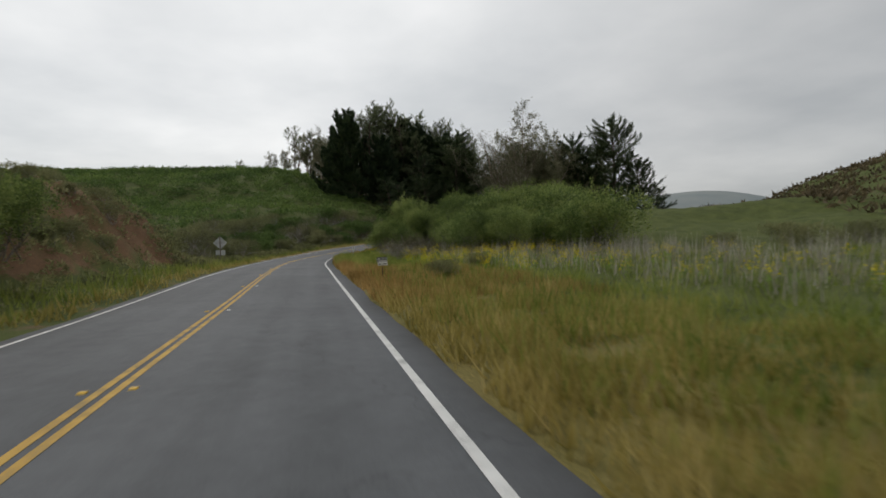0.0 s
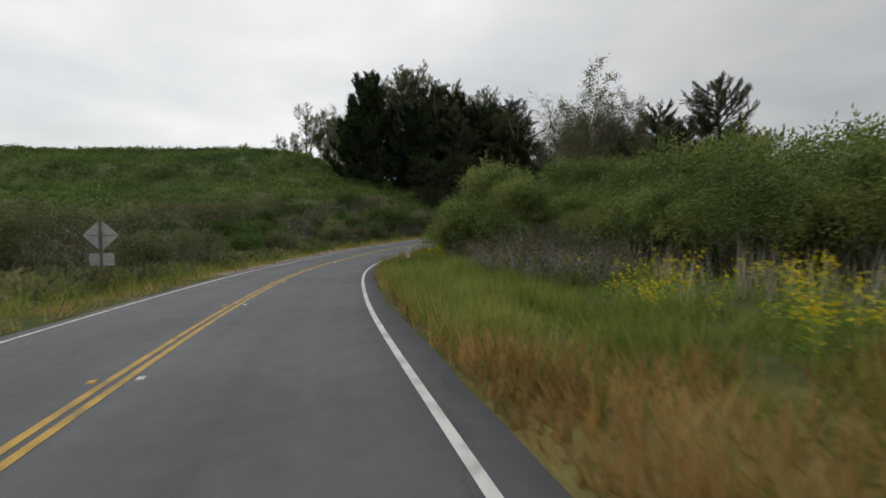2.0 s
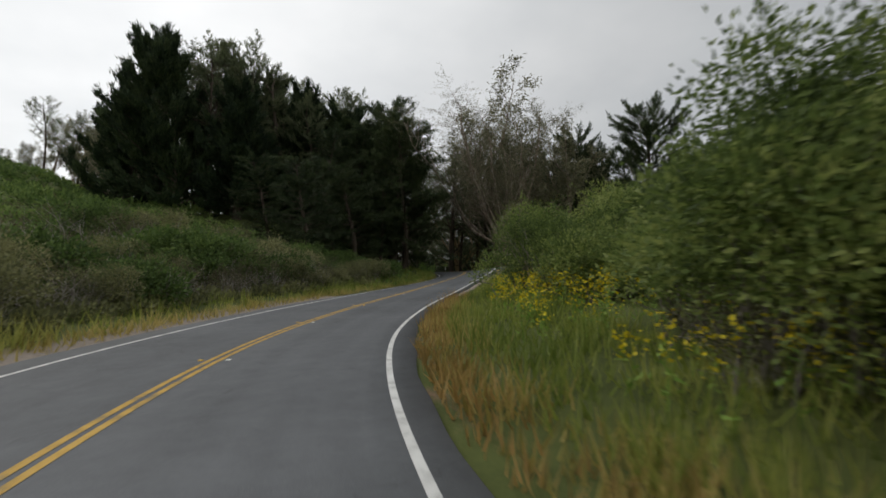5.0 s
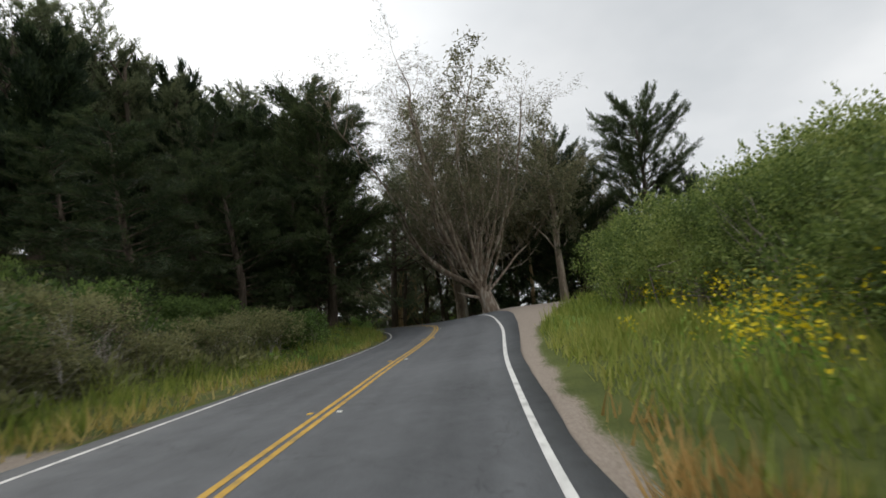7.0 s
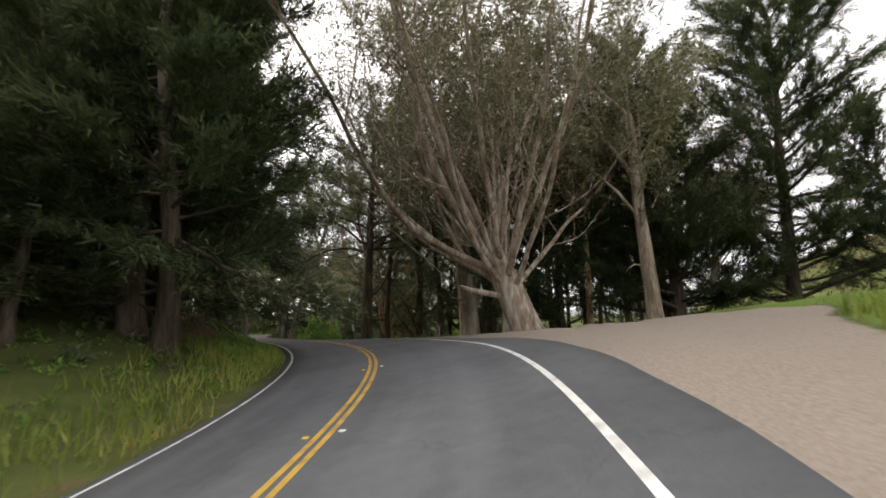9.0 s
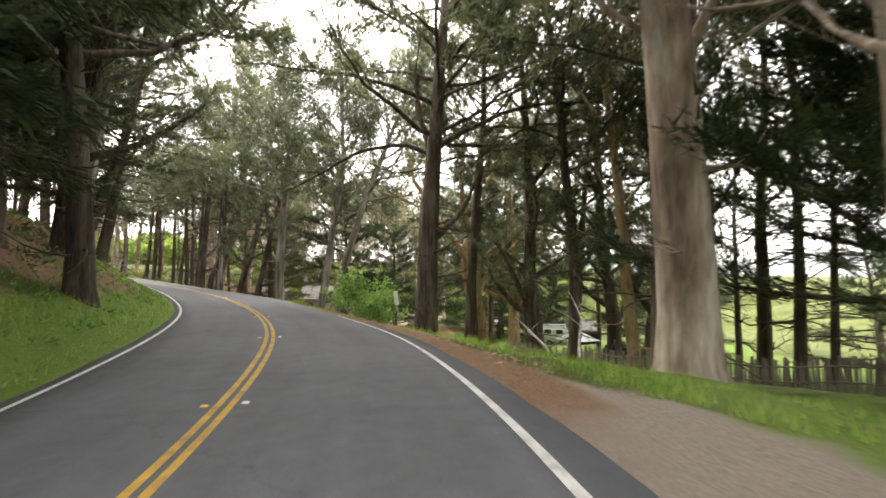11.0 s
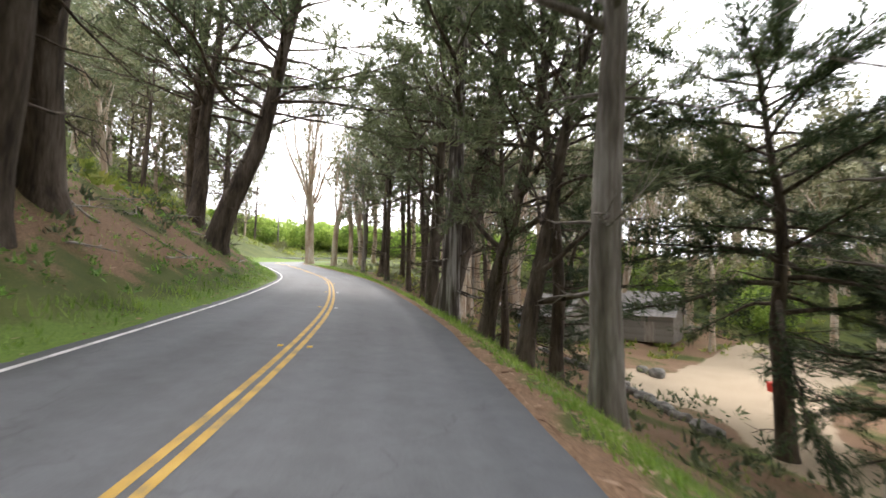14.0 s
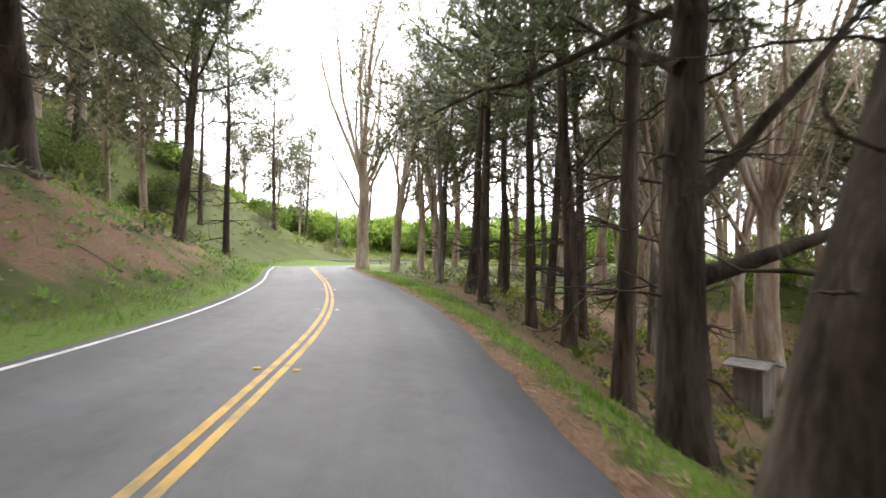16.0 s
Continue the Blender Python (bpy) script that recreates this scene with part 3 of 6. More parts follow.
def lay_ground():
    X, Y = np.meshgrid(GX, GY, indexing="ij")
    x, y = X.ravel(), Y.ravel()
    s, l, zr = nearest(x, y)
    sc = np.clip(s, -30, 270)
    el, er = left_edge(sc), right_edge(sc)
    out = np.where(l > 0, l - el, -l - er)
    o = np.maximum(out, 0)
    dz = np.where(l > 0, side({**LEFT, **LEFT_FAR}, sc, o), side({**RIGHT, **RIGHT_FAR}, sc, o))
    z = zr + dz
    Z = z.reshape(X.shape)
    W = step(6, 16, o).reshape(X.shape)
    for _ in range(60):                                # even out the land away from the road
        P = np.pad(Z, 1, mode="edge")
        A = (P[:-2, 1:-1] + P[2:, 1:-1] + P[1:-1, :-2] + P[1:-1, 2:]) / 4
        Z = Z + (A - Z) * W * 0.9
    z = Z.ravel()
    z += 14.4 * step(118, 200, y - 0.1 * (x + 60)) * step(30, 64, -x) * (1 - step(216, 258, y + 0.3 * (x + 60)))                     # the green hill
    z += 21 * step(66, 126, x - 0.15 * (y - 100)) * step(10, 60, y) * (1 - step(150, 230, y))   # the hill over the marsh
    z += 4 * step(14, 60, y - 246) * (1 - step(-20, 5, x))       # the sunny slope past the bend
    rough = step(0.3, 3, out)
    z += rough * (0.05 * lumps(x, y, 1.7, 3) + 0.10 * step(2, 8, out) * lumps(x, y, 5, 4)) + step(10, 40, out) * 0.8 * lumps(x, y, 28, 5)
    z -= 0.16 * (1 - step(-0.5, 0.15, out))             # bed under the asphalt
    face = np.where((l > 0) & (s < 46), step(2.9, 3.6, out) * (1 - step(6.6, 8.5, out)), 0)     # the cut earth bank
    z += face * (0.35 * lumps(x, y, 2.6, 12) + 0.25 * np.sin(s * 2.1 + 0.8 * lumps(x, y, 6, 13))) * step(-40, 0, s)
    zones = {}
    g = turnout(s)
    right, left = l < 0, l > 0
    zones["gravel"] = np.where(right & (s > 97) & (s < 149), 1 - step(-0.5, 0.6, -l - g), 0) + np.where(left & (s > 56) & (s < 100), 0.9 - step(0.8, 2.0, out), 0)
    zones["litter"] = np.where(right & (s > 138), 0.85 * np.where(s > 168, 1 - step(0.45, 1.0, out + 0.2 * lumps(x, y, 1.2, 17)), 1 - step(0.6, 1.7, out)) * step(138, 146, s), 0) + np.where(left & (s > 140), (0.62 + 0.3 * lumps(x, y, 4.5, 15)) * step(0.9, 2.0, out) * (1 - step(14, 30, out)) * (1 - step(225, 250, s)) + 0.5 * (1 - step(0.1, 0.5, out)), 0)
    zones["litter"] += np.where(right & (s > 160) & (s < 232), (0.6 + 0.2 * lumps(x, y, 5, 16)) * step(2.2, 3.6, out) * (1 - step(0, 4, out - np.interp(s, (180, 190), (9, 36)))), 0)
    zones["dirt"] = np.where((s < 140) & (out > 0), 0.55 * (1 - step(0.15, 0.9, out)), 0)
    zones["straw"] = np.where(right & (s < 62), 0.62 * (1 - step(4, 9, out)) * (1 - step(32, 40, s)), 0) + np.where(left & (s > -40) & (s < 112), 0.55 * (1 - step(1.2, 2.6, out)), 0) * step(0.3, 0.8, out)
    zones["cut"] = face * (0.62 + 0.28 * lumps(x, y, 3.5, 14) + 0.3 * step(30, 40, s))
    zones["lawn"] = np.where(right & (s > 140), np.where(s > 168, step(0.5, 1.1, out), step(1.2, 2.2, out)) * np.where(s > 160, 0.6 * (1 - step(2.5, 4.5, out)), 0.55 * (1 - step(30, 40, out))), 0) + np.where(left & (s > 138), 0.75 * (1 - step(-0.8, 0.8, out - np.interp(s, (138, 156, 168, 182), (3.6, 2.8, 1.4, 0.9)))), 0)
    zones["lawn"] += np.where(right & (s > 150) & (s < 188), 0.75 * step(9, 13, out) * (1 - step(40, 55, out)), 0) + np.where(right & (s > 110) & (s < 142), 0.8 * step(-0.5, 1.0, -l - g) * (1 - step(18, 30, out)), 0)
    track = np.abs(np.hypot(x - 60, y - 186) - 40) - 2.2 * step(186, 198, y)     # the farm track bends round the lawn
    zones["track"] = np.where((x > 8) & (x < 40) & (y > 160) & (y < 216), 1 - step(1.6, 2.8, np.minimum(track, np.hypot(x - 18.5, y - 194.5) - 3.4)), 0)
    me = mesh_np("ground", np.stack([x, y, z], 1), (lambda i, j, n: np.stack([i * n + j, (i + 1) * n + j, (i + 1) * n + j + 1, i * n + j + 1], -1).reshape(-1, 4))(
        *np.meshgrid(np.arange(len(GX) - 1), np.arange(len(GY) - 1), indexing="ij"), len(GY)), [M["ground"]])
    for name, values in zones.items():
        at = me.attributes.new(name, "FLOAT", "POINT")
        at.data.foreach_set("value", np.clip(values, 0, 1).astype(np.float32))
    smooth(me)
    ob = new("ground", me)
    tagged(ob, "rolling grassy ground with bare earth banks and verges", "ground", kind="structure")
    return z.reshape(X.shape), s.reshape(X.shape), l.reshape(X.shape)


GZ, GS, GL = lay_ground()


def look_up(table, x, y):
    x, y = np.asarray(x, float), np.asarray(y, float)
    i = np.clip(np.searchsorted(GX, x) - 1, 0, len(GX) - 2)
    j = np.clip(np.searchsorted(GY, y) - 1, 0, len(GY) - 2)
    u, v = (x - GX[i]) / (GX[i + 1] - GX[i]), (y - GY[j]) / (GY[j + 1] - GY[j])
    return table[i, j] * (1 - u) * (1 - v) + table[i + 1, j] * u * (1 - v) + table[i, j + 1] * (1 - u) * v + table[i + 1, j + 1] * u * v


def ground_z(x, y):
    return look_up(GZ, x, y)


# ---- road, its lines and markers ----
def strip(name, s0, s1, left, right, up, mat, thick=0.0, gap=0.8):
    s = np.arange(s0, s1 + gap / 2, gap)
    lat = [left(s) if callable(left) else left + 0 * s, right(s) if callable(right) else right + 0 * s]
    cuts = np.linspace(0, 1, 9) if thick else np.array([0, 1.0])
    rows = [road_point(s, lat[0] + (lat[1] - lat[0]) * c, up) for c in cuts]
    lane = [np.stack([s, lat[0] + (lat[1] - lat[0]) * c, 0 * s], 1) for c in cuts]
    if thick:
        r = np.random.RandomState(5)
        jog = np.convolve(r.normal(size=len(s)), np.ones(3) / 3, "same") * 0.06
        for k, sg in ((0, 1), (-1, -1)):
            rows[k] = road_point(s, lat[0 if k == 0 else 1] + jog * sg, up)
        rows = [rows[0] - [0, 0, thick]] + rows + [rows[-1] - [0, 0, thick]]
        lane = [lane[0]] + lane + [lane[-1]]
    V = np.stack(rows, 1).reshape(-1, 3)
    n = len(rows)
    i, j = np.meshgrid(np.arange(len(s) - 1), np.arange(n - 1), indexing="ij")
    me = mesh_np(name, V, np.stack([i * n + j, i * n + j + 1, (i + 1) * n + j + 1, (i + 1) * n + j], -1).reshape(-1, 4), [mat])
    if thick:
        at = me.attributes.new("lane", "FLOAT_VECTOR", "POINT")
        at.data.foreach_set("vector", np.stack(lane, 1).reshape(-1).astype(np.float32))
    return new(name, me)


def middle(s):
    """The painted centre strays a little from the road's middle."""
    return np.interp(s, (-28, 8, 62, 97, 160, 166, 189, 203, 250), (0.09, 0.09, 0.0, -0.02, -0.02, -0.05, -0.045, 0.04, 0.04))


END = float(RS[-1])
tagged(strip("road", -28, END, left_edge, lambda s: -right_edge(s), 0.0, M["asphalt"], 0.25), "worn grey two-lane asphalt road", "road", kind="structure")
for k, (nm, s0, s1, a, b) in enumerate((("centre_line", -28, 246, lambda s: middle(s) + 0.145, lambda s: middle(s) + 0.042), ("centre_line", -28, 246, lambda s: middle(s) - 0.042, lambda s: middle(s) - 0.145),
                                        ("edge_line", -28, 161, lambda s: -3.48 - 0.03 * np.clip((s - 142) / 18, 0, 1), lambda s: -3.595 + 0.02 * np.clip((s - 142) / 18, 0, 1)), ("edge_line", -28, 252, 3.16, 3.06))):
    tagged(strip(nm, s0, s1, a, b, 0.005, M["yellow_paint" if k < 2 else "white_paint"]),
           "solid yellow painted centre line" if k < 2 else "solid white painted edge line", "road marking", kind="structure")


def marker(mat, label):
    bm = box((0.1, 0.1, 0.02), (0, 0, 0.012))
    for v in bm.verts:
        if v.co.z > 0.012:
            v.co.x *= 0.9; v.co.y *= 0.55
    bmesh.ops.bevel(bm, geom=bm.edges, offset=0.003, segments=1, affect="EDGES")
    me = bpy.data.meshes.new("road_marker"); bm.to_mesh(me); bm.free()
    me.materials.append(mat)
    return me


MARKERS = [marker(M["marker_yellow"], ""), marker(M["marker_white"], "")]
for k in range(34):
    s = 6.6 + 7.3 * k
    for sg, me in ((1, MARKERS[0]), (-1, MARKERS[1 if k % 3 else 0])):
        q = road_point(np.array(s), middle(np.array(s)) + 0.27 * sg, 0.0)
        d = math.atan2(float(np.interp(s, RS, RD[:, 1])), float(np.interp(s, RS, RD[:, 0])))
        ob = new("road_marker", me)
        ob.matrix_basis = pose(*[float(v) for v in q], 0, 0, math.degrees(d) - 90)
        tagged(ob, "small %s reflective marker glued to the asphalt" % ("white" if me is MARKERS[1] else "yellow"), "road marker", "markers along the centre line")


# ---- trees ----
# how a sort of tree grows; tuples go by order of branching
Kind = collections.namedtuple("Kind", "trunk seg wobble rise taper sides children start angle reach slim flat leafy leaves spread along fan droop leaf spin bark foliage dead")


def unit(v):
    return v / (np.linalg.norm(v) + 1e-9)


def grow(T, p, d, length, radius, order, K, rng, lean=None):
    n = max(4 if order < 2 else 2, int(length / K.seg[order]))
    pts, rad = [np.array(p)], [radius]
    for i in range(n):
        u = (i + 1) / n
        d = unit(d + rng.normal(size=3) * K.wobble[order] + np.array([0, 0, K.rise[order]]) + (lean if lean is not None else 0))
        pts.append(pts[-1] + d * length / n)
        rad.append(max(radius * (1 - u * K.taper[order]), 0.006))
    if order == 0:                                     # the root flare
        rad[0] *= 1.45
        pts.insert(1, pts[0] * 0.75 + pts[1] * 0.25); rad.insert(1, radius * 1.08)
        pts[0] = pts[0] - [0, 0, 0.4]
    pts = np.array(pts)
    T["tubes"].append((pts, rad, K.sides[order]))
    if order >= K.leafy:
        m = rng.poisson(K.leaves * length)
        for _ in range(m):
            u = rng.uniform(0.15, 1.05) * (len(pts) - 1)
            k = min(int(u), len(pts) - 2)
            q = pts[k] + (pts[k + 1] - pts[k]) * (u - k)
            dd = unit(pts[k + 1] - pts[k])
            T["leaf_p"].append(q + rng.normal(size=3) * K.spread)
            T["leaf_d"].append(unit(dd * K.along + rng.normal(size=3) * K.fan + np.array([0, 0, K.droop])))
    if order < len(K.children):
        for c in range(K.children[order]):
            lo = K.start[order]
            u = lo + (1 - lo) * ((c + rng.uniform(0, 1)) / K.children[order])
            k = min(int(u * (len(pts) - 1)), len(pts) - 2)
            base = pts[k] + (pts[k + 1] - pts[k]) * (u * (len(pts) - 1) - k)
            dd = unit(pts[k + 1] - pts[k])
            a0, a1 = K.angle[order]
            ang = radians(a0 + (a1 - a0) * (u - lo) / (1 - lo + 1e-6) + rng.normal() * 7)
            az = c * 2.4 + rng.uniform(-0.6, 0.6)
            s1 = unit(np.cross(dd, [0.31, 0.87, 0.2])); s2 = np.cross(dd, s1)
            if K.flat[order]:
                s1 = unit(np.cross(dd, [0, 0, 1.0])); s2 = np.cross(s1, dd) * 0.35
            cd = unit(dd * math.cos(ang) + (s1 * math.cos(az) + s2 * math.sin(az)) * math.sin(ang))
            l0, l1 = K.reach[order]
            L = length * (l0 + (l1 - l0) * (u - lo) / (1 - lo + 1e-6)) * rng.uniform(0.7, 1.15)
            r = min(rad[k] * 0.62, max(0.02, L * K.slim[order]))
            grow(T, base, cd, L, r, order + 1, K, rng)
    if order == 0 and K.dead:
        for c in range(K.dead):
            u = rng.uniform(0.16, 0.55)
            k = int(u * (len(pts) - 2))
            az = rng.uniform(0, 6.28)
            L = rng.uniform(1.2, 3.6)
            dp, dr, dd = [pts[k]], [rng.uniform(0.03, 0.07)], np.array([math.cos(az), math.sin(az), rng.uniform(-0.25, 0.3)])
            for i in range(5):
                dd = unit(dd + rng.normal(size=3) * 0.22)
                dp.append(dp[-1] + dd * L / 5); dr.append(dr[0] * (1 - (i + 1) / 5.5))
            T["tubes"].append((np.array(dp), dr, 4))
            for j in (2, 3):
                e = unit(dd + rng.normal(size=3) * 0.7)
                T["tubes"].append((np.array([dp[j], dp[j] + e * L * 0.2, dp[j] + unit(e + [0, 0, 0.3]) * L * 0.42]), [dr[j] * 0.6, dr[j] * 0.4, 0.006], 3))


def tree_meshes(name, K, height, radius, seed, d=(0, 0, 1), lean=None, arms=(), bare=0.0):
    rng = np.random.default_rng(seed)
    T = {"tubes": [], "leaf_p": [], "leaf_d": []}
    grow(T, np.zeros(3), unit(np.array(d, float)), height * K.trunk, radius, 0, K, rng, lean)
    for h, ax, ay, up, length, r in arms:              # heavy low limbs
        p, dd, pts, rad = np.array([0, 0, h]), unit(np.array([ax, ay, up])), [], []
        for i in range(9):
            pts.append(p); rad.append(r * (1 - i / 11) * (1.35 if i == 0 else 1))
            dd = unit(dd + rng.normal(size=3) * 0.09 + np.array([0, 0, 0.10 if i < 3 else -0.03]))
            p = p + dd * length / 8
        T["tubes"].append((np.array(pts), rad, 8))
        for i in (6, 7, 8):
            grow(T, pts[i], unit(dd + rng.normal(size=3) * 0.5), length * 0.28, rad[i] * 0.5, 1, K, rng)
    v, f = tubes_np(T["tubes"])
    trunk = smooth(mesh_np(name + "_trunk", v, f, [M[K.bark]]))
    crown = None
    if T["leaf_p"]:
        p, dd = np.array(T["leaf_p"]), np.array(T["leaf_d"])
        k = (p[:, 2] > bare * height) | (rng.uniform(0, 1, len(p)) < 0.12)      # few leaves on the low stems
        p, dd = p[k], dd[k]
        n = len(p)
        v, f = leaves_np(p, dd, rng.uniform(0.6, 1.3, n) * K.leaf[0], rng.uniform(0.6, 1.3, n) * K.leaf[1], rng, K.spin, K.leaf[1] > 0.11 and K.leafy == 3)
        crown = mesh_np(name + "_crown", v, f, [M[K.foliage]])
    return trunk, crown


CYPRESS = Kind(trunk=0.85, seg=(1.2, 0.9, 0.5), wobble=(0.05, 0.08, 0.12), rise=(0.05, 0.075, 0.09), taper=(0.85, 0.85, 0.8), sides=(10, 6, 3),
               children=(84, 13), start=(0.08, 0.2), angle=((86, 34), (46, 28)), reach=((0.46, 0.27), (0.34, 0.22)), slim=(0.018, 0.012), flat=(False, True),
               leafy=1, leaves=26.0, spread=0.2, along=1.2, fan=0.34, droop=0.25, leaf=(0.72, 0.17), spin=0.8, bark="bark_dark", foliage="leaf_cypress", dead=10)
LAYERED = Kind(trunk=0.95, seg=(1.2, 0.9, 0.5), wobble=(0.05, 0.09, 0.14), rise=(0.05, 0.0, 0.01), taper=(0.85, 0.85, 0.8), sides=(10, 6, 3),
               children=(58, 11), start=(0.10, 0.2), angle=((92, 60), (50, 30)), reach=((0.46, 0.22), (0.36, 0.2)), slim=(0.016, 0.012), flat=(False, True),
               leafy=1, leaves=40.0, spread=0.14, along=0.9, fan=0.36, droop=0.0, leaf=(0.42, 0.07), spin=0.35, bark="bark_dark", foliage="leaf_conifer", dead=10)
FOREST = Kind(trunk=1.0, seg=(1.4, 0.9, 0.5), wobble=(0.035, 0.14, 0.2), rise=(0.05, 0.02, 0.03), taper=(0.8, 0.85, 0.8), sides=(10, 5, 3),
              children=(40, 8), start=(0.42, 0.3), angle=((80, 34), (50, 34)), reach=((0.31, 0.14), (0.42, 0.25)), slim=(0.014, 0.011), flat=(False, True),
              leafy=2, leaves=34.0, spread=0.13, along=0.8, fan=0.42, droop=-0.05, leaf=(0.46, 0.085), spin=0.4, bark="bark_dark", foliage="leaf_forest", dead=24)
GUM = Kind(trunk=0.15, seg=(0.7, 1.1, 0.9, 0.6), wobble=(0.04, 0.09, 0.13, 0.2), rise=(0.03, 0.07, 0.06, 0.0), taper=(0.15, 0.8, 0.85, 0.8), sides=(12, 7, 4, 3),
           children=(24, 12, 8), start=(0.5, 0.16, 0.2), angle=((64, 12), (38, 28), (44, 32)), reach=((4.3, 5.2), (0.40, 0.24), (0.42, 0.3)), slim=(0.0085, 0.005, 0.0035), flat=(False, False, False),
           leafy=3, leaves=10.0, spread=0.24, along=0.4, fan=0.5, droop=-0.5, leaf=(0.34, 0.07), spin=1.0, bark="bark_euc", foliage="leaf_euc", dead=0)
GUM_TALL = Kind(trunk=0.55, seg=(1.2, 1.0, 0.8, 0.5), wobble=(0.035, 0.09, 0.14, 0.2), rise=(0.04, 0.08, 0.05, 0.0), taper=(0.5, 0.8, 0.85, 0.8), sides=(10, 6, 4, 3),
                children=(11, 7, 6), start=(0.42, 0.3, 0.25), angle=((46, 16), (36, 26), (40, 30)), reach=((0.5, 0.75), (0.42, 0.3), (0.40, 0.3)), slim=(0.014, 0.010, 0.007), flat=(False, False, False),
                leafy=3, leaves=26.0, spread=0.3, along=0.4, fan=0.5, droop=-0.4, leaf=(0.45, 0.12), spin=1.0, bark="bark_euc", foliage="leaf_euc", dead=3)
SNAKY = Kind(trunk=0.32, seg=(0.7, 0.8, 0.7, 0.5), wobble=(0.08, 0.20, 0.24, 0.25), rise=(0.03, 0.10, 0.04, 0.0), taper=(0.25, 0.75, 0.85, 0.8), sides=(12, 9, 5, 3),
             children=(6, 4, 5), start=(0.5, 0.3, 0.35), angle=((40, 18), (46, 30), (40, 30)), reach=((1.5, 1.9), (0.5, 0.36), (0.44, 0.3)), slim=(0.026, 0.018, 0.008), flat=(False, False, False),
             leafy=3, leaves=30.0, spread=0.3, along=0.4, fan=0.5, droop=-0.2, leaf=(0.36, 0.08), spin=1.0, bark="bark_orange", foliage="leaf_forest", dead=0)
BARE = Kind(trunk=1.0, seg=(1.2, 0.8, 0.5), wobble=(0.04, 0.16, 0.2), rise=(0.04, 0.06, 0.04), taper=(0.75, 0.85, 0.8), sides=(9, 5, 3),
            children=(26, 6), start=(0.42, 0.25), angle=((72, 28), (46, 32)), reach=((0.24, 0.13), (0.42, 0.25)), slim=(0.015, 0.011), flat=(False, True),
            leafy=2, leaves=26.0, spread=0.2, along=0.6, fan=0.45, droop=-0.1, leaf=(0.4, 0.065), spin=0.8, bark="bark_grey", foliage="leaf_forest", dead=14)
LIMBED = Kind(trunk=1.0, seg=(1.2, 0.8, 0.5), wobble=(0.03, 0.13, 0.2), rise=(0.04, 0.05, 0.02), taper=(0.7, 0.7, 0.8), sides=(12, 8, 3),
              children=(16, 9), start=(0.16, 0.3), angle=((72, 32), (46, 32)), reach=((0.30, 0.14), (0.4, 0.25)), slim=(0.034, 0.012), flat=(False, True),
              leafy=2, leaves=32.0, spread=0.13, along=0.8, fan=0.42, droop=0.0, leaf=(0.42, 0.07), spin=0.5, bark="bark_dark", foliage="leaf_forest", dead=16)

MESHES, TOP = {}, {}


def meshes(key, *a, **k):
    if key not in MESHES:
        MESHES[key] = tree_meshes(key, *a, **k)
        TOP[key] = max(v.co.z for v in MESHES[key][0].vertices)
    return MESHES[key]


def plant(name, key, x, y, scale, turn, label, category="tree", group="", tilt=(0, 0), sink=0.0):
    trunk, crown = MESHES[key]
    z = float(ground_z(x, y)) - sink
    ob = thing(name, Matrix.Translation((x, y, z)) @ Matrix.Rotation(radians(tilt[0]), 4, "X") @ Matrix.Rotation(radians(tilt[1]), 4, "Y") @ Matrix.Rotation(radians(turn), 4, "Z") @ Matrix.Diagonal((*([scale] * 3 if not isinstance(scale, tuple) else scale), 1)), label, category, group)
    t = new("trunk", trunk); t.parent = ob
    if crown:
        c = new("crown", crown); c.parent = ob
    return ob


meshes("cypress_a", CYPRESS, 26, 0.75, 11)
meshes("cypress_b", CYPRESS, 22, 0.65, 12)
meshes("layered_a", LAYERED, 20, 0.5, 13)
meshes("layered_b", LAYERED, 17, 0.45, 14)
meshes("layered_c", LAYERED._replace(reach=((0.31, 0.17), (0.4, 0.22)), start=(0.22, 0.2), children=(70, 10)), 20, 0.42, 15)
meshes("layered_hi", LAYERED._replace(start=(0.36, 0.2), children=(46, 11)), 20, 0.42, 17)
WINDY = LAYERED._replace(children=(54, 10), start=(0.16, 0.25), reach=((0.5, 0.3), (0.36, 0.2)), leaves=50.0, rise=(0.05, 0.04, 0.03), angle=((86, 50), (48, 30)))
meshes("windy_a", WINDY._replace(children=(88, 12), start=(0.1, 0.22), reach=((0.4, 0.22), (0.36, 0.2))), 28, 0.6, 18)
meshes("windy_b", WINDY, 17, 0.4, 19, lean=np.array([0.02, -0.015, 0]))
meshes("forest_a", FOREST, 22, 0.36, 21)
CANOPY = FOREST._replace(start=(0.36, 0.25), children=(46, 9), reach=((0.44, 0.2), (0.4, 0.24)), angle=((84, 34), (48, 32)), leaves=38.0)
meshes("canopy_a", CANOPY, 23, 0.42, 27)
meshes("canopy_b", CANOPY._replace(start=(0.3, 0.25)), 21, 0.38, 28, lean=np.array([-0.008, 0.006, 0]))
OPEN = FOREST._replace(start=(0.54, 0.3), children=(26, 7), leaves=19.0)
meshes("forest_b", OPEN, 21, 0.32, 22)
meshes("forest_c", FOREST, 24, 0.42, 23, lean=np.array([0.012, 0, 0]))
meshes("forest_d", OPEN, 20, 0.28, 24, lean=np.array([0.0, 0.02, 0]))
meshes("gum_big", GUM, 34, 0.85, 31, d=(-0.24, 0.18, 1), bare=0.3)
meshes("gum_a", GUM_TALL, 26, 0.5, 32)
meshes("gum_b", GUM_TALL, 22, 0.4, 33)
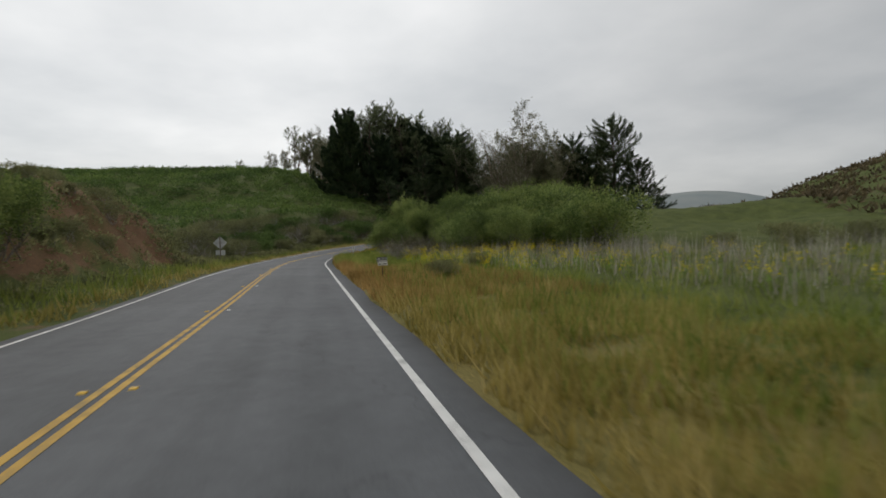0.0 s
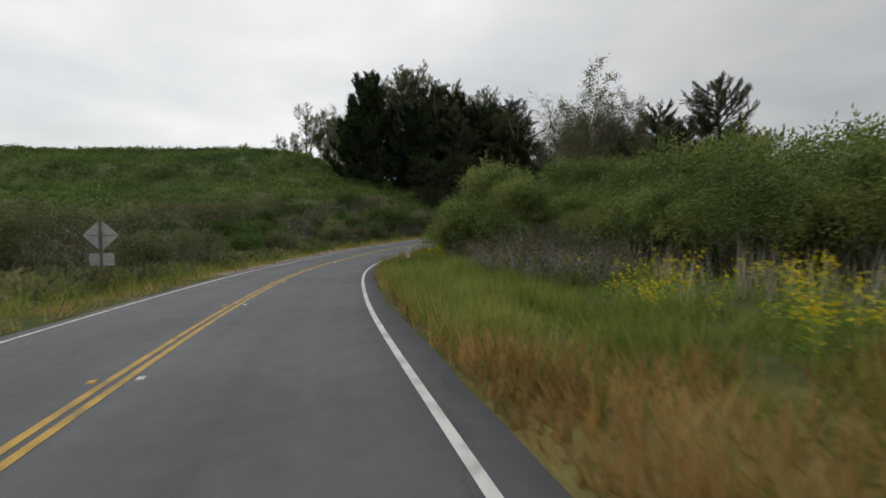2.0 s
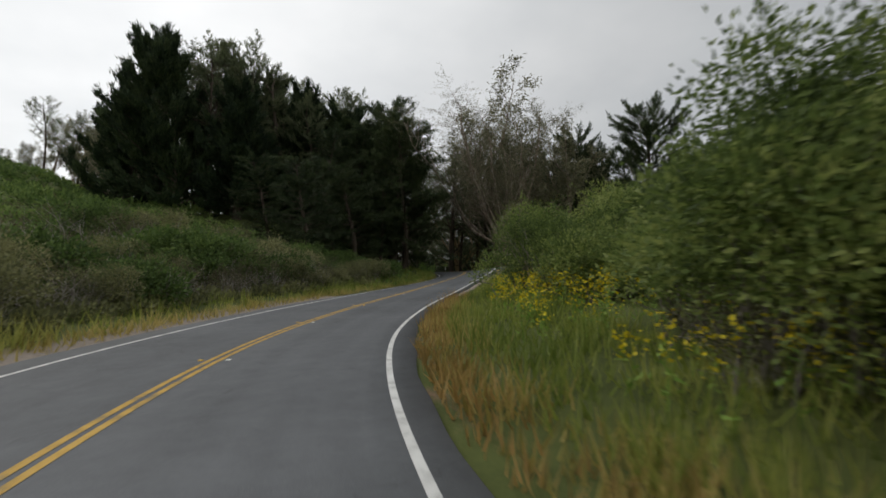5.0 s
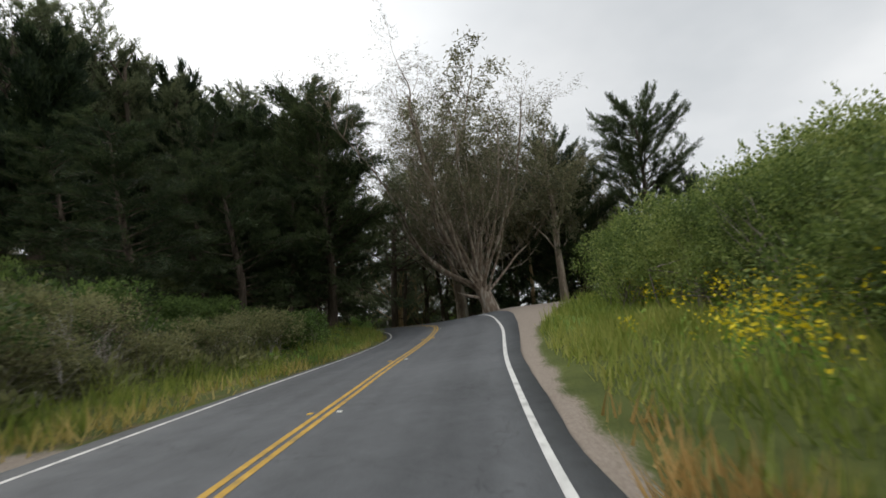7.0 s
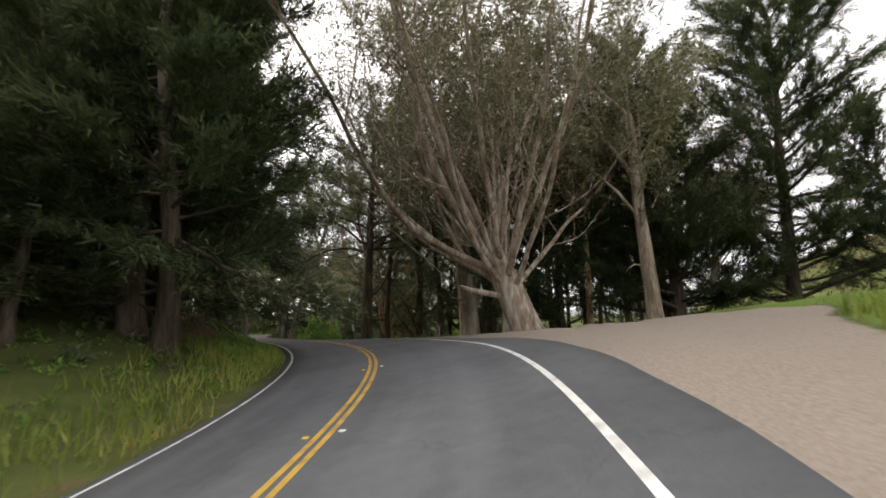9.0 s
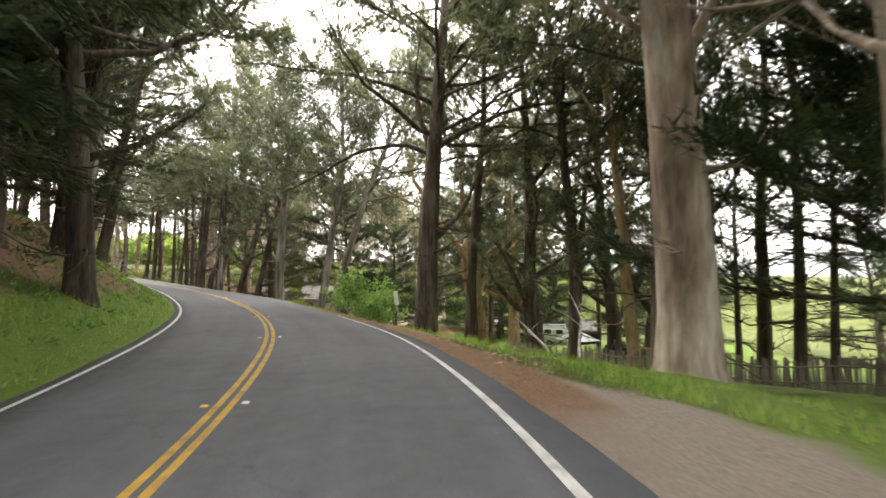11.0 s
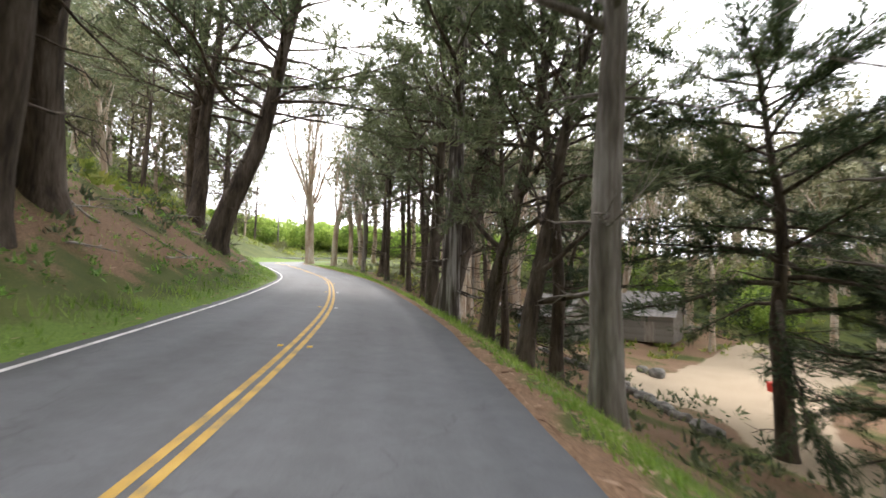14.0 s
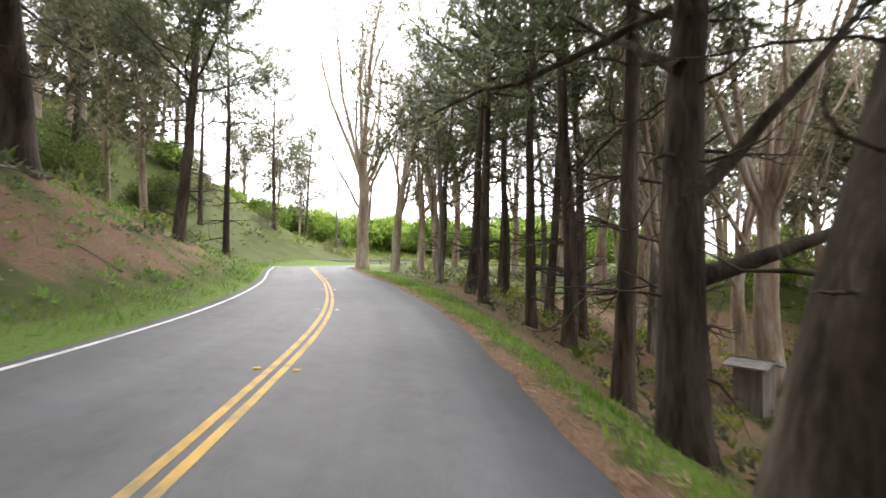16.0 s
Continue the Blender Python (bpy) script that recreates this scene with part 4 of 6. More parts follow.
meshes("gum_tan", GUM_TALL._replace(bark="bark_orange", start=(0.56, 0.3, 0.25), children=(9, 6, 6), leaves=20.0), 23, 0.3, 34)
FAR_WOOD = GUM_TALL._replace(children=(9, 5, 4), sides=(6, 4, 3, 3), leaves=16.0, leaf=(0.8, 0.26), spread=0.5, bark="bark_pale", dead=0)
PALE = GUM._replace(trunk=0.3, children=(7, 7, 5), leaves=8.0, leaf=(0.42, 0.1), bark="bark_pale", taper=(0.3, 0.8, 0.85, 0.8), start=(0.6, 0.3, 0.25), angle=((26, 8), (30, 22), (40, 30)), reach=((1.5, 2.1), (0.34, 0.24), (0.42, 0.3)), slim=(0.012, 0.007, 0.005))
meshes("pale_a", PALE, 30, 0.55, 35, bare=0.4)
meshes("pale_b", PALE, 26, 0.42, 36, bare=0.4)
meshes("far_a", FAR_WOOD, 24, 0.4, 37, bare=0.25)
meshes("far_b", FAR_WOOD, 20, 0.34, 38, bare=0.2)
meshes("high_a", FOREST._replace(start=(0.5, 0.3), children=(34, 8)), 24, 0.34, 25)
meshes("high_b", FOREST._replace(start=(0.46, 0.3), children=(34, 8)), 22, 0.3, 26, lean=np.array([0.01, 0.01, 0]))
meshes("snaky_a", SNAKY, 17, 0.32, 41, d=(-0.25, -0.05, 1), bare=0.55)
meshes("snaky_b", SNAKY, 15, 0.42, 42, bare=0.5)
meshes("bare_a", BARE, 20, 0.34, 51)
meshes("crowned_a", BARE._replace(children=(40, 9), start=(0.4, 0.25), reach=((0.38, 0.2), (0.42, 0.25)), leaves=32.0), 20, 0.34, 53)
meshes("crowned_b", BARE._replace(children=(36, 9), start=(0.46, 0.25), reach=((0.36, 0.2), (0.42, 0.25)), leaves=32.0), 19, 0.27, 54)
meshes("bare_b", BARE, 18, 0.26, 52)
meshes("split", FOREST._replace(bark="bark_split", start=(0.52, 0.3), children=(28, 7)), 24, 0.46, 58)
meshes("thick", FOREST._replace(reach=((0.4, 0.18), (0.42, 0.25)), children=(42, 8), leaves=27.0), 24, 0.56, 55)
meshes("armed", FOREST._replace(leaves=25.0), 23, 0.5, 56, arms=((3.3, 0.91, 0.35, 0.16, 6.0, 0.2), (4.8, 0.91, 0.42, 0.5, 6.0, 0.17), (7.5, -0.6, 0.6, 0.5, 4.5, 0.13)))
meshes("forked", FOREST._replace(reach=((0.42, 0.2), (0.42, 0.25)), children=(46, 9)), 24, 0.58, 57, arms=((4.6, 0.75, 0.1, 0.55, 6.0, 0.2), (3.6, -0.25, 0.3, 1.6, 11.0, 0.34), (6.5, 0.2, 0.8, 0.6, 5.0, 0.16)))
ELDER = GUM._replace(trunk=0.12, seg=(0.2, 0.35, 0.3, 0.25), children=(13, 8, 5), wobble=(0.06, 0.12, 0.16, 0.2), leaves=13.0, spread=0.09, along=0.5, fan=0.7, droop=-0.1, leaf=(0.26, 0.13), slim=(0.012, 0.008, 0.005), sides=(7, 5, 3, 3), bark="bark_grey", foliage="leaf_elder")
meshes("elder_a", ELDER, 4.8, 0.09, 71, bare=0.22)
meshes("elder_b", ELDER, 4.4, 0.08, 72, bare=0.18)
meshes("limbed_a", LIMBED, 22, 0.5, 61)
meshes("limbed_b", LIMBED, 20, 0.46, 62)

for me in MESHES["gum_big"]:                           # a broad crown, flat at the top
    co = np.empty(len(me.vertices) * 3, np.float32)
    me.vertices.foreach_get("co", co)
    co = co.reshape(-1, 3)
    under = 1.15 * (np.hypot(co[:, 0], co[:, 1]) - 1.3)      # the stems fan out like a vase, clear of the road
    co[:, 2] = np.where(co[:, 2] < under, under + 0.15 * (co[:, 2] - under), co[:, 2])
    co[:, 2] = np.where(co[:, 2] > 21, 21 + (co[:, 2] - 21) * 0.5, co[:, 2])
    me.vertices.foreach_set("co", co.ravel())
    me.update()
TOP["gum_big"] = max(v.co.z for v in MESHES["gum_big"][0].vertices)

DARK = "broad dark green cypress with a spiky crown"
for x, y, key, sc, rz in ((-25, 141.5, "cypress_a", 0.96, 40), (-8, 149.5, "cypress_a", 0.86, 160), (0.5, 145.5, "cypress_b", 1.0, 70), (-15, 154, "cypress_b", 1.12, 250),
                          (1.8, 138.5, "layered_a", 0.95, 120), (4.2, 147.5, "forest_c", 0.88, 20), (1.0, 153, "forest_c", 0.95, 140), (-3.5, 162, "layered_a", 1.0, 70), (-33, 150, "cypress_b", 0.95, 300), (-17, 136, "cypress_b", 0.78, 200), (-6, 134, "layered_a", 0.74, 300)):
    plant("cypress", key, x, y, sc, rz, DARK + " on a green slope", group="cypress grove")
for x, y, key, sc, rz in ((-3.4, 123.5, "layered_b", 0.7, 30), (-5.5, 127, "layered_a", 0.56, 140), (3.2, 130.0, "layered_b", 1.15, 250), (4.2, 135.0, "layered_c", 1.2, 20), (4.4, 128.6, "layered_c", 1.05, 90), (0.4, 126.0, "layered_c", 0.56, 230), (3.4, 141.0, "layered_c", 0.92, 160), (-9.5, 117, "layered_b", 0.62, 75), (-13, 125, "layered_a", 0.5, 200)):
    plant("cypress", key, x, y, sc, rz, "dark conifer with drooping flat layers of foliage beside the road", group="cypress grove")
for x, y, key, sc, rz in ((37.5, 131, "windy_a", 25.5 / TOP["windy_a"], 110), (45.5, 127, "windy_a", 28.5 / TOP["windy_a"], 210), (41.5, 135, "windy_b", 1.3, 80), (50.5, 121, "windy_b", 0.85, 150), (31.0, 136.5, "windy_b", 1.1, 40)):
    plant("cypress", key, x, y, sc, rz, "wind-shaped dark cypress with gaps between its layers", group="cypress past the turnout")
plant("eucalyptus", "gum_big", 20.6, 127.4, (0.97, 0.97, 24.5 / TOP["gum_big"]), 0, "huge many-stemmed eucalyptus with peeling reddish bark", "tree")
plant("eucalyptus", "gum_a", 30.5, 127.5, 28.0 / TOP["gum_a"], 60, "tall thin eucalyptus with sparse brownish leaves", "tree", "eucalyptus trees")
plant("eucalyptus", "gum_a", 23.5, 138, (1.5, 1.5, 34.0 / TOP["gum_a"]), 200, "tall thin eucalyptus with sparse brownish leaves", "tree", "eucalyptus trees")
plant("eucalyptus", "gum_b", 23.6, 133.2, 24.0 / TOP["gum_b"], 120, "tall thin eucalyptus with sparse brownish leaves", "tree", "eucalyptus trees")
for x, y, key, sc, rz in ((-57.8, 215.9, "gum_a", 0.95, 10), (-65, 218, "gum_b", 1.0, 100), (-52, 213, "gum_b", 1.0, 190), (-80.8, 234.8, "gum_b", 0.78, 280), (-74, 226, "gum_b", 0.72, 40), (-46, 210, "gum_a", 0.8, 150)):
    plant("eucalyptus", key, x, y, sc, rz, "pale airy eucalyptus on the crest of the hill", "tree", "eucalyptus on the hill")
plant("eucalyptus", "gum_b", -91.6, 220.3, 0.42, 0, "small lone tree on the skyline of the hill", "tree", "eucalyptus on the hill")

# trees close along the wooded stretch: place, sort, size, turn, tilt
FT = "tall conifer with rough bark and dead twigs"
NEAR = (("forked", 19.75, 150.0, 0.92, 0, (0, 0), "thick dark conifer with a forked trunk"),
        ("snaky_a", 28.0, 163.4, 1.6, 10, (0, 0), "eucalyptus with smooth orange twisting limbs and ivy"),
        ("snaky_b", 32.5, 168.5, 1.35, 130, (0, 0), "eucalyptus with smooth orange twisting limbs"),
        ("crowned_a", 12.0, 175.4, 1.25, 0, (0, 0), "straight pale grey trunk with fluted bark beside the verge"),
        ("crowned_a", 15.4, 170.6, 1.15, 90, (-4, 6), "grey trunk of a leaning pair above the farm track"),
        ("crowned_b", 16.1, 169.5, 1.35, 200, (-3, 15), "grey trunk leaning strongly over the farm track"),
        ("armed", 9.4, 181.4, 0.72, -25, (0, 7), "leaning dark conifer with a heavy level limb"),
        ("limbed_b", 7.1, 185.7, 0.9, 140, (0, 6), "leaning conifer with long low limbs on the slope"),
        ("split", 4.75, 187.9, 1.2, 220, (0, 0), "thick conifer with pale split bark at the road's edge"),
        ("thick", 3.06, 193.1, (1.5, 1.5, 1.2), 80, (-1, 3), "very thick dark leaning conifer trunk at the road's edge"),
        ("armed", 1.5, 195.7, 1.0, 0, (0, 0), "dark conifer with two heavy limbs reaching out"),
        ("forest_d", 0.0, 200.6, 1.2, 10, (0, 0), FT), ("forest_b", -2.6, 206.4, 1.1, 120, (0, 0), FT), ("forest_d", -4.6, 207.8, 1.0, 240, (0, 0), FT),
        ("forest_d", -7.7, 209.7, 1.05, 60, (0, 0), FT), ("forest_b", -9.6, 212.4, 0.95, 170, (0, 3), FT), ("bare_b", -13.9, 217.3, 1.0, 280, (0, 0), FT),
        ("thick", -8.7, 186.0, (1.15, 1.15, 0.85), 90, (0, 8), "thick conifer leaning out from the bank over the road"),
        ("thick", -12.9, 188.9, (1.0, 1.0, 0.8), 200, (0, 9), "conifer leaning out from the top of the bank"),
        ("thick", -16.8, 192.9, (1.0, 1.0, 0.85), 310, (0, 12), FT + " on the bank"),
        ("limbed_a", -3.4, 173.0, 1.1, 50, (0, 0), "dark conifer with spreading low limbs on the bank"),
        ("bare_a", 3.0, 156.2, 1.3, 160, (2, 8), "grey leaning conifer trunk on the bank"), ("thick", -0.9, 167.2, 0.8, 60, (0, 8), "dark conifer leaning out from the bank"), ("forest_c", -0.6, 170.0, 1.0, 210, (0, 8), "dark conifer leaning out from the bank"),
        ("limbed_a", 4.2, 152.5, 0.95, 100, (0, 0), "dark conifer with low layered branches on the bank"), ("layered_b", -3.5, 159, 1.0, 0, (0, 0), "dark conifer with low layered branches on the bank"), ("layered_a", -8.5, 166.5, 0.95, 60, (0, 0), "dark conifer with low layered branches on the bank"),
        ("high_a", 24.0, 155.5, 1.05, 15, (0, 0), FT + " by the lawn"), ("high_b", 26.5, 148.5, 1.1, 115, (0, 0), FT + " by the lawn"), ("gum_tan", 28.5, 146.4, 1.05, 215, (0, -5), "tall eucalyptus with a smooth tan trunk by the stake fence"),
        ("high_a", 10.4, 186.6, 1.0, 175, (0, 0), FT + " below the road"),
        ("limbed_a", 27.5, 154.5, 0.9, 300, (0, 0), "dark conifer with spreading limbs by the lawn"), ("limbed_b", 31.0, 148.5, 1.05, 60, (0, 0), "dark conifer with spreading limbs by the lawn"), ("limbed_a", 34.5, 156.5, 1.0, 170, (0, 0), "dark conifer with spreading limbs by the lawn"),
        ("forest_c", 33.0, 149.5, 1.1, 100, (0, 0), FT + " by the lawn"), ("forest_a", 37.5, 148.0, 1.1, 200, (0, 0), FT + " by the lawn"),
        ("forest_a", -22.3, 202.5, 0.9, 30, (0, 0), FT + " on the bank"), ("forest_d", -28.0, 210.5, 0.9, 130, (0, 0), FT + " on the bank"))
for key, x, y, sc, rz, tilt, label in NEAR:
    plant("eucalyptus" if "snaky" in key or "gum" in key else "conifer", key, x, y, sc, rz, label, "tree", "trees beside the wooded road", tilt)
for x, y, sc, rz in ((-25.9, 224.9, 1.05, 10), (-26.9, 226.6, 0.95, 100), (-20.3, 221.7, 0.9, 200), (-20.2, 226.4, 0.85, 300), (-16.6, 222.6, 0.8, 50), (1.4, 208.4, 0.9, 80), (5.5, 211, 0.95, 20)):
    plant("eucalyptus", "pale_a" if sc > 0.9 else "pale_b", x, y, sc * 1.1, rz, "tall reddish eucalyptus trunk with an airy crown", "tree", "eucalyptus at the bend")

# the wood behind: scattered by a stretch of the plan, clear of the road, the track and the houses
rng = np.random.default_rng(77)
WOOD = [(13.2, 181.0), (13.8, 178.6)]                  # the view over the sandy yard stays open


def scatter(count, s0, s1, out0, out1, left, keys, gap, smin, smax, label, name="conifer"):
    got, tries = 0, 0
    while got < count and tries < 4000:
        tries += 1
        s, o = rng.uniform(s0, s1), rng.uniform(out0, out1)
        l = (3.4 + o) if left else -(3.6 + o)
        x, y, _ = road_point(np.array(s), np.array(l))
        if any((x - a) ** 2 + (y - b) ** 2 < gap * gap for a, b in WOOD):
            continue
        ss, ll = float(look_up(GS, x, y)), float(look_up(GL, x, y))
        if abs(ll) < 6.2 or (-40 < x < -8 and 171 < y < 194) or (ll < -11 and ll > -32 and 164 < ss < 212) or abs(math.hypot(x - 60, y - 186) - 40) < 4.0 and 162 < y < 216 and x < 40:
            continue
        WOOD.append((x, y))
        plant(name, keys[got % len(keys)], float(x), float(y), rng.uniform(smin, smax), rng.uniform(0, 360), label, "tree", "trees of the wood", (rng.uniform(-3, 3), rng.uniform(-3, 3)))
        got += 1


for key, x, y, *_ in NEAR:
    WOOD.append((x, y))
scatter(20, 150, 186, 5, 32, True, ("forest_a", "canopy_a", "limbed_b", "forest_b"), 4.2, 0.85, 1.15, FT + " in the wood")
scatter(13, 188, 224, 9, 34, True, ("forest_d", "bare_b", "pale_b", "forest_b"), 5.0, 0.8, 1.05, "slim conifer standing apart on the open bank")
scatter(26, 216, 268, 6, 34, True, ("far_b", "forest_d", "far_a", "forest_b"), 3.4, 0.75, 1.05, FT + " in the wood")
scatter(11, 182, 236, 5.5, 14, False, ("forest_d", "forest_b", "bare_b"), 3.0, 0.8, 1.1, FT + " below the road")
scatter(26, 200, 256, 7, 34, False, ("pale_b", "far_a", "far_b", "pale_a"), 3.6, 0.7, 1.0, FT + " below the road")
scatter(6, 150, 170, 14, 30, False, ("forest_d", "bare_b", "forest_b"), 4.0, 0.75, 0.95, "slim dark conifer trunk beside the lawn")
scatter(11, 143, 157, 9, 26, False, ("gum_tan", "forest_d", "gum_b"), 3.4, 0.8, 1.05, "tall eucalyptus trunk by the stake fence", "eucalyptus")
scatter(26, 200, 252, 30, 80, False, ("far_a", "far_b"), 5.0, 0.8, 1.15, "pale eucalyptus in the far wood", "eucalyptus")
scatter(9, 158, 186, 30, 58, False, ("layered_b", "forest_a", "layered_a"), 6.0, 0.5, 0.8, "dark conifer at the edge of the lawn")
plant("conifer", "layered_hi", 30.2, 174.5, 20.5 / TOP["layered_hi"], 70, "tall conifer with a bare lower trunk standing on the lawn", "tree")
plant("conifer", "layered_b", 32.7, 196.4, 13.5 / TOP["layered_b"], 160, "young layered conifer at the end of the lawn", "tree")
plant("conifer", "layered_a", 25.0, 186.0, 0.66, 250, "dark conifer with branches down to the grass beside the track", "tree")
plant("conifer", "canopy_a", 7.4, 146.0, 1.0, 100, "spreading dark conifer reaching out over the road", "tree")
plant("conifer", "canopy_b", 33.5, 160.0, 1.0, 140, "spreading dark conifer reaching over the lawn", "tree")
plant("conifer", "layered_a", 10.2, 196.6, 0.55, 320, "dark conifer with low spreading branches on the slope below the road", "tree")
plant("conifer", "canopy_a", 38.5, 175.0, 1.0, 30, "spreading conifer beyond the lawn", "tree")
plant("conifer", "forest_a", 35.0, 180.5, 1.05, 210, "tall conifer beyond the lawn", "tree")
plant("conifer", "layered_a", 39.0, 187.8, 0.75, 10, "conifer with a bare lower trunk standing on the lawn", "tree")
plant("conifer", "layered_hi", 18.5, 183.0, 0.85, 200, "dark conifer with low spreading branches below the road", "tree")


# ---- bushes ----
def bush_meshes(name, width, height, seed, clumps, per, leaf, foliage, blobs=9, stems=8, lobe=(0.2, 0.34), clump=0.3, low=0.12, stem_mat="bark_grey"):
    """A bush of rounded lobes; each lobe carries leafy clumps on its outside and some long shoots, and bare stems stand below."""
    r = np.random.default_rng(seed)
    C = np.array([(r.uniform(-0.5, 0.5) * width * 0.62, r.uniform(-0.5, 0.5) * width * 0.62, height * r.uniform(0.25, 0.66), r.uniform(*lobe) * width) for _ in range(blobs)])
    k = r.choice(blobs, clumps, p=C[:, 3] ** 2 / (C[:, 3] ** 2).sum())
    rr = C[k, 3]
    out = r.normal(size=(clumps, 3)) + [0, 0, 0.45]
    out /= np.linalg.norm(out, axis=1)[:, None]
    depth = np.where(r.uniform(size=clumps) < 0.16, r.uniform(0.4, 0.8, clumps), r.uniform(0.86, 1.06, clumps))
    at = C[k, :3] + out * np.stack([rr, rr, np.minimum(rr, height * 0.36)], 1) * depth[:, None]
    keep = at[:, 2] > height * low * r.uniform(0.4, 1.8, clumps)
    at, out = at[keep], out[keep]
    n = len(at)
    size = clump * r.uniform(0.6, 1.35, n)
    shoot = r.uniform(size=n) < 0.05                    # long shoots stand out of the outline
    off = r.normal(size=(n, per, 3)) * 0.46
    run = unit_rows(out * 0.5 + r.normal(size=(n, 3)) * 0.3 + [0, 0, 0.8])
    along = run[:, None] * r.uniform(0, 1.7, (n, per, 1)) + off * 0.22
    off = np.where(shoot[:, None, None], along, off)
    P = (at[:, None] + off * size[:, None, None]).reshape(-1, 3)
    D = unit_rows((out[:, None] * 0.55 + off * 0.8 + r.normal(size=(n, per, 3)) * 0.5 + [0, 0, 0.2]).reshape(-1, 3))
    P[:, 2] = np.maximum(P[:, 2], 0.04)
    m = len(P)
    v, f = leaves_np(P, D, r.uniform(0.6, 1.4, m) * leaf[0], r.uniform(0.6, 1.4, m) * leaf[1], r, 1.0, leaf[0] < 0.2)
    crown = mesh_np(name + "_leaves", v, f, [M[foliage]])
    tubes = []
    for j in range(stems):
        cx, cy, cz, rad = C[j % blobs]
        a = np.array([cx * 0.7 + r.uniform(-0.12, 0.12) * width, cy * 0.7 + r.uniform(-0.12, 0.12) * width, -0.15])
        b = np.array([cx, cy, cz]) + unit(r.normal(size=3)) * rad * 0.7
        m = (a + b) / 2 + r.normal(size=3) * width * 0.06
        tubes.append((np.array([a, (a + m) / 2 + r.normal(size=3) * 0.09, m, (m + b) / 2 + r.normal(size=3) * 0.1, b]), np.array([1, 0.85, 0.7, 0.5, 0.25]) * width * 0.0065, 5))
        for _ in range(3):
            e = b + unit(r.normal(size=3) + [0, 0, 0.3]) * width * 0.16
            tubes.append((np.array([m, (m + e) / 2 + r.normal(size=3) * 0.1, e]), np.array([0.5, 0.35, 0.12]) * width * 0.007, 4))
    v, f = tubes_np(tubes)
    return smooth(mesh_np(name + "_stems", v, f, [M[stem_mat]])), crown


def unit_rows(v):
    return v / (np.linalg.norm(v, axis=-1, keepdims=True) + 1e-9)


BUSH = {}
for k, (w, h) in enumerate(((6.5, 5.2), (5.5, 4.4), (7.0, 6.0))):
    BUSH["willow_%d" % k] = bush_meshes("willow_%d" % k, w, h, 200 + k, 950, 30, (0.125, 0.06), "leaf_willow", 20, 22, (0.13, 0.25), 0.42, 0.24)
for k, (w, h) in enumerate(((6.5, 5.2), (5.5, 4.4), (7.0, 6.0))):
    BUSH["thin_%d" % k] = bush_meshes("thin_%d" % k, w, h, 210 + k, 560, 14, (0.22, 0.1), "leaf_willow", 16, 8, (0.15, 0.28), 0.45)
for k, (w, h) in enumerate(((3.2, 2.1), (2.6, 1.7), (4.0, 2.5))):
    BUSH["brush_%d" % k] = bush_meshes("brush_%d" % k, w, h, 220 + k, 330, 14, (0.12, 0.05), "leaf_brush", 13, 13, (0.13, 0.26), 0.22, 0.22, "dead_wood")
    BUSH["twiggy_%d" % k] = bush_meshes("twiggy_%d" % k, w, h, 230 + k, 120, 12, (0.1, 0.04), "leaf_dull", 12, 26, (0.16, 0.3), 0.2, 0.3, "dead_wood")
    BUSH["mound_%d" % k] = bush_meshes("mound_%d" % k, w * 1.2, h, 250 + k, 420, 14, (0.15, 0.075), "leaf_scrub", 14, 6, (0.16, 0.28), 0.24, 0.08)
BUSH["sunny"] = bush_meshes("sunny", 5.5, 3.6, 241, 260, 10, (0.34, 0.19), "leaf_painted_sun", 16, 5, (0.13, 0.25), 0.42)


def bush(key, x, y, scale, turn, label, group, sink=0.1):
    if "willow" in key and (float(look_up(GL, x, y)) < -23 or y > 190):
        key = key.replace("willow", "thin")             # far from the road
    stems, crown = BUSH[key]
    ob = thing("bush", Matrix.Translation((float(x), float(y), float(ground_z(x, y)) - sink)) @ Matrix.Rotation(radians(turn), 4, "Z") @ Matrix.Diagonal((*(scale if isinstance(scale, tuple) else (scale,) * 3), 1)), label, "bush", group)
    for nm, me in (("stem", stems), ("foliage", crown)):
        o = new(nm, me); o.parent = ob
    return ob


rng = np.random.default_rng(91)


def thicket(count, s0, s1, o0, o1, left, keys, size, label, group, gap):
    got, tries, had = 0, 0, []
    while got < count and tries < 3000:
        tries += 1
        s, o = rng.uniform(s0, s1), rng.uniform(0, 1)
        lo = o0(s) if callable(o0) else o0
        hi = o1(s) if callable(o1) else o1
        o = lo + (hi - lo) * o
        x, y, _ = road_point(np.array(s), np.array((3.5 + o) if left else -(4.1 + o)))
        if any((x - a) ** 2 + (y - b) ** 2 < gap * gap for a, b in had) or abs(float(look_up(GL, x, y))) < 6.5:
            continue
        had.append((x, y))
        k = size(s, o) * rng.uniform(0.85, 1.15)
        bush(keys[got % len(keys)], x, y, k, rng.uniform(0, 360), label, group)
        got += 1


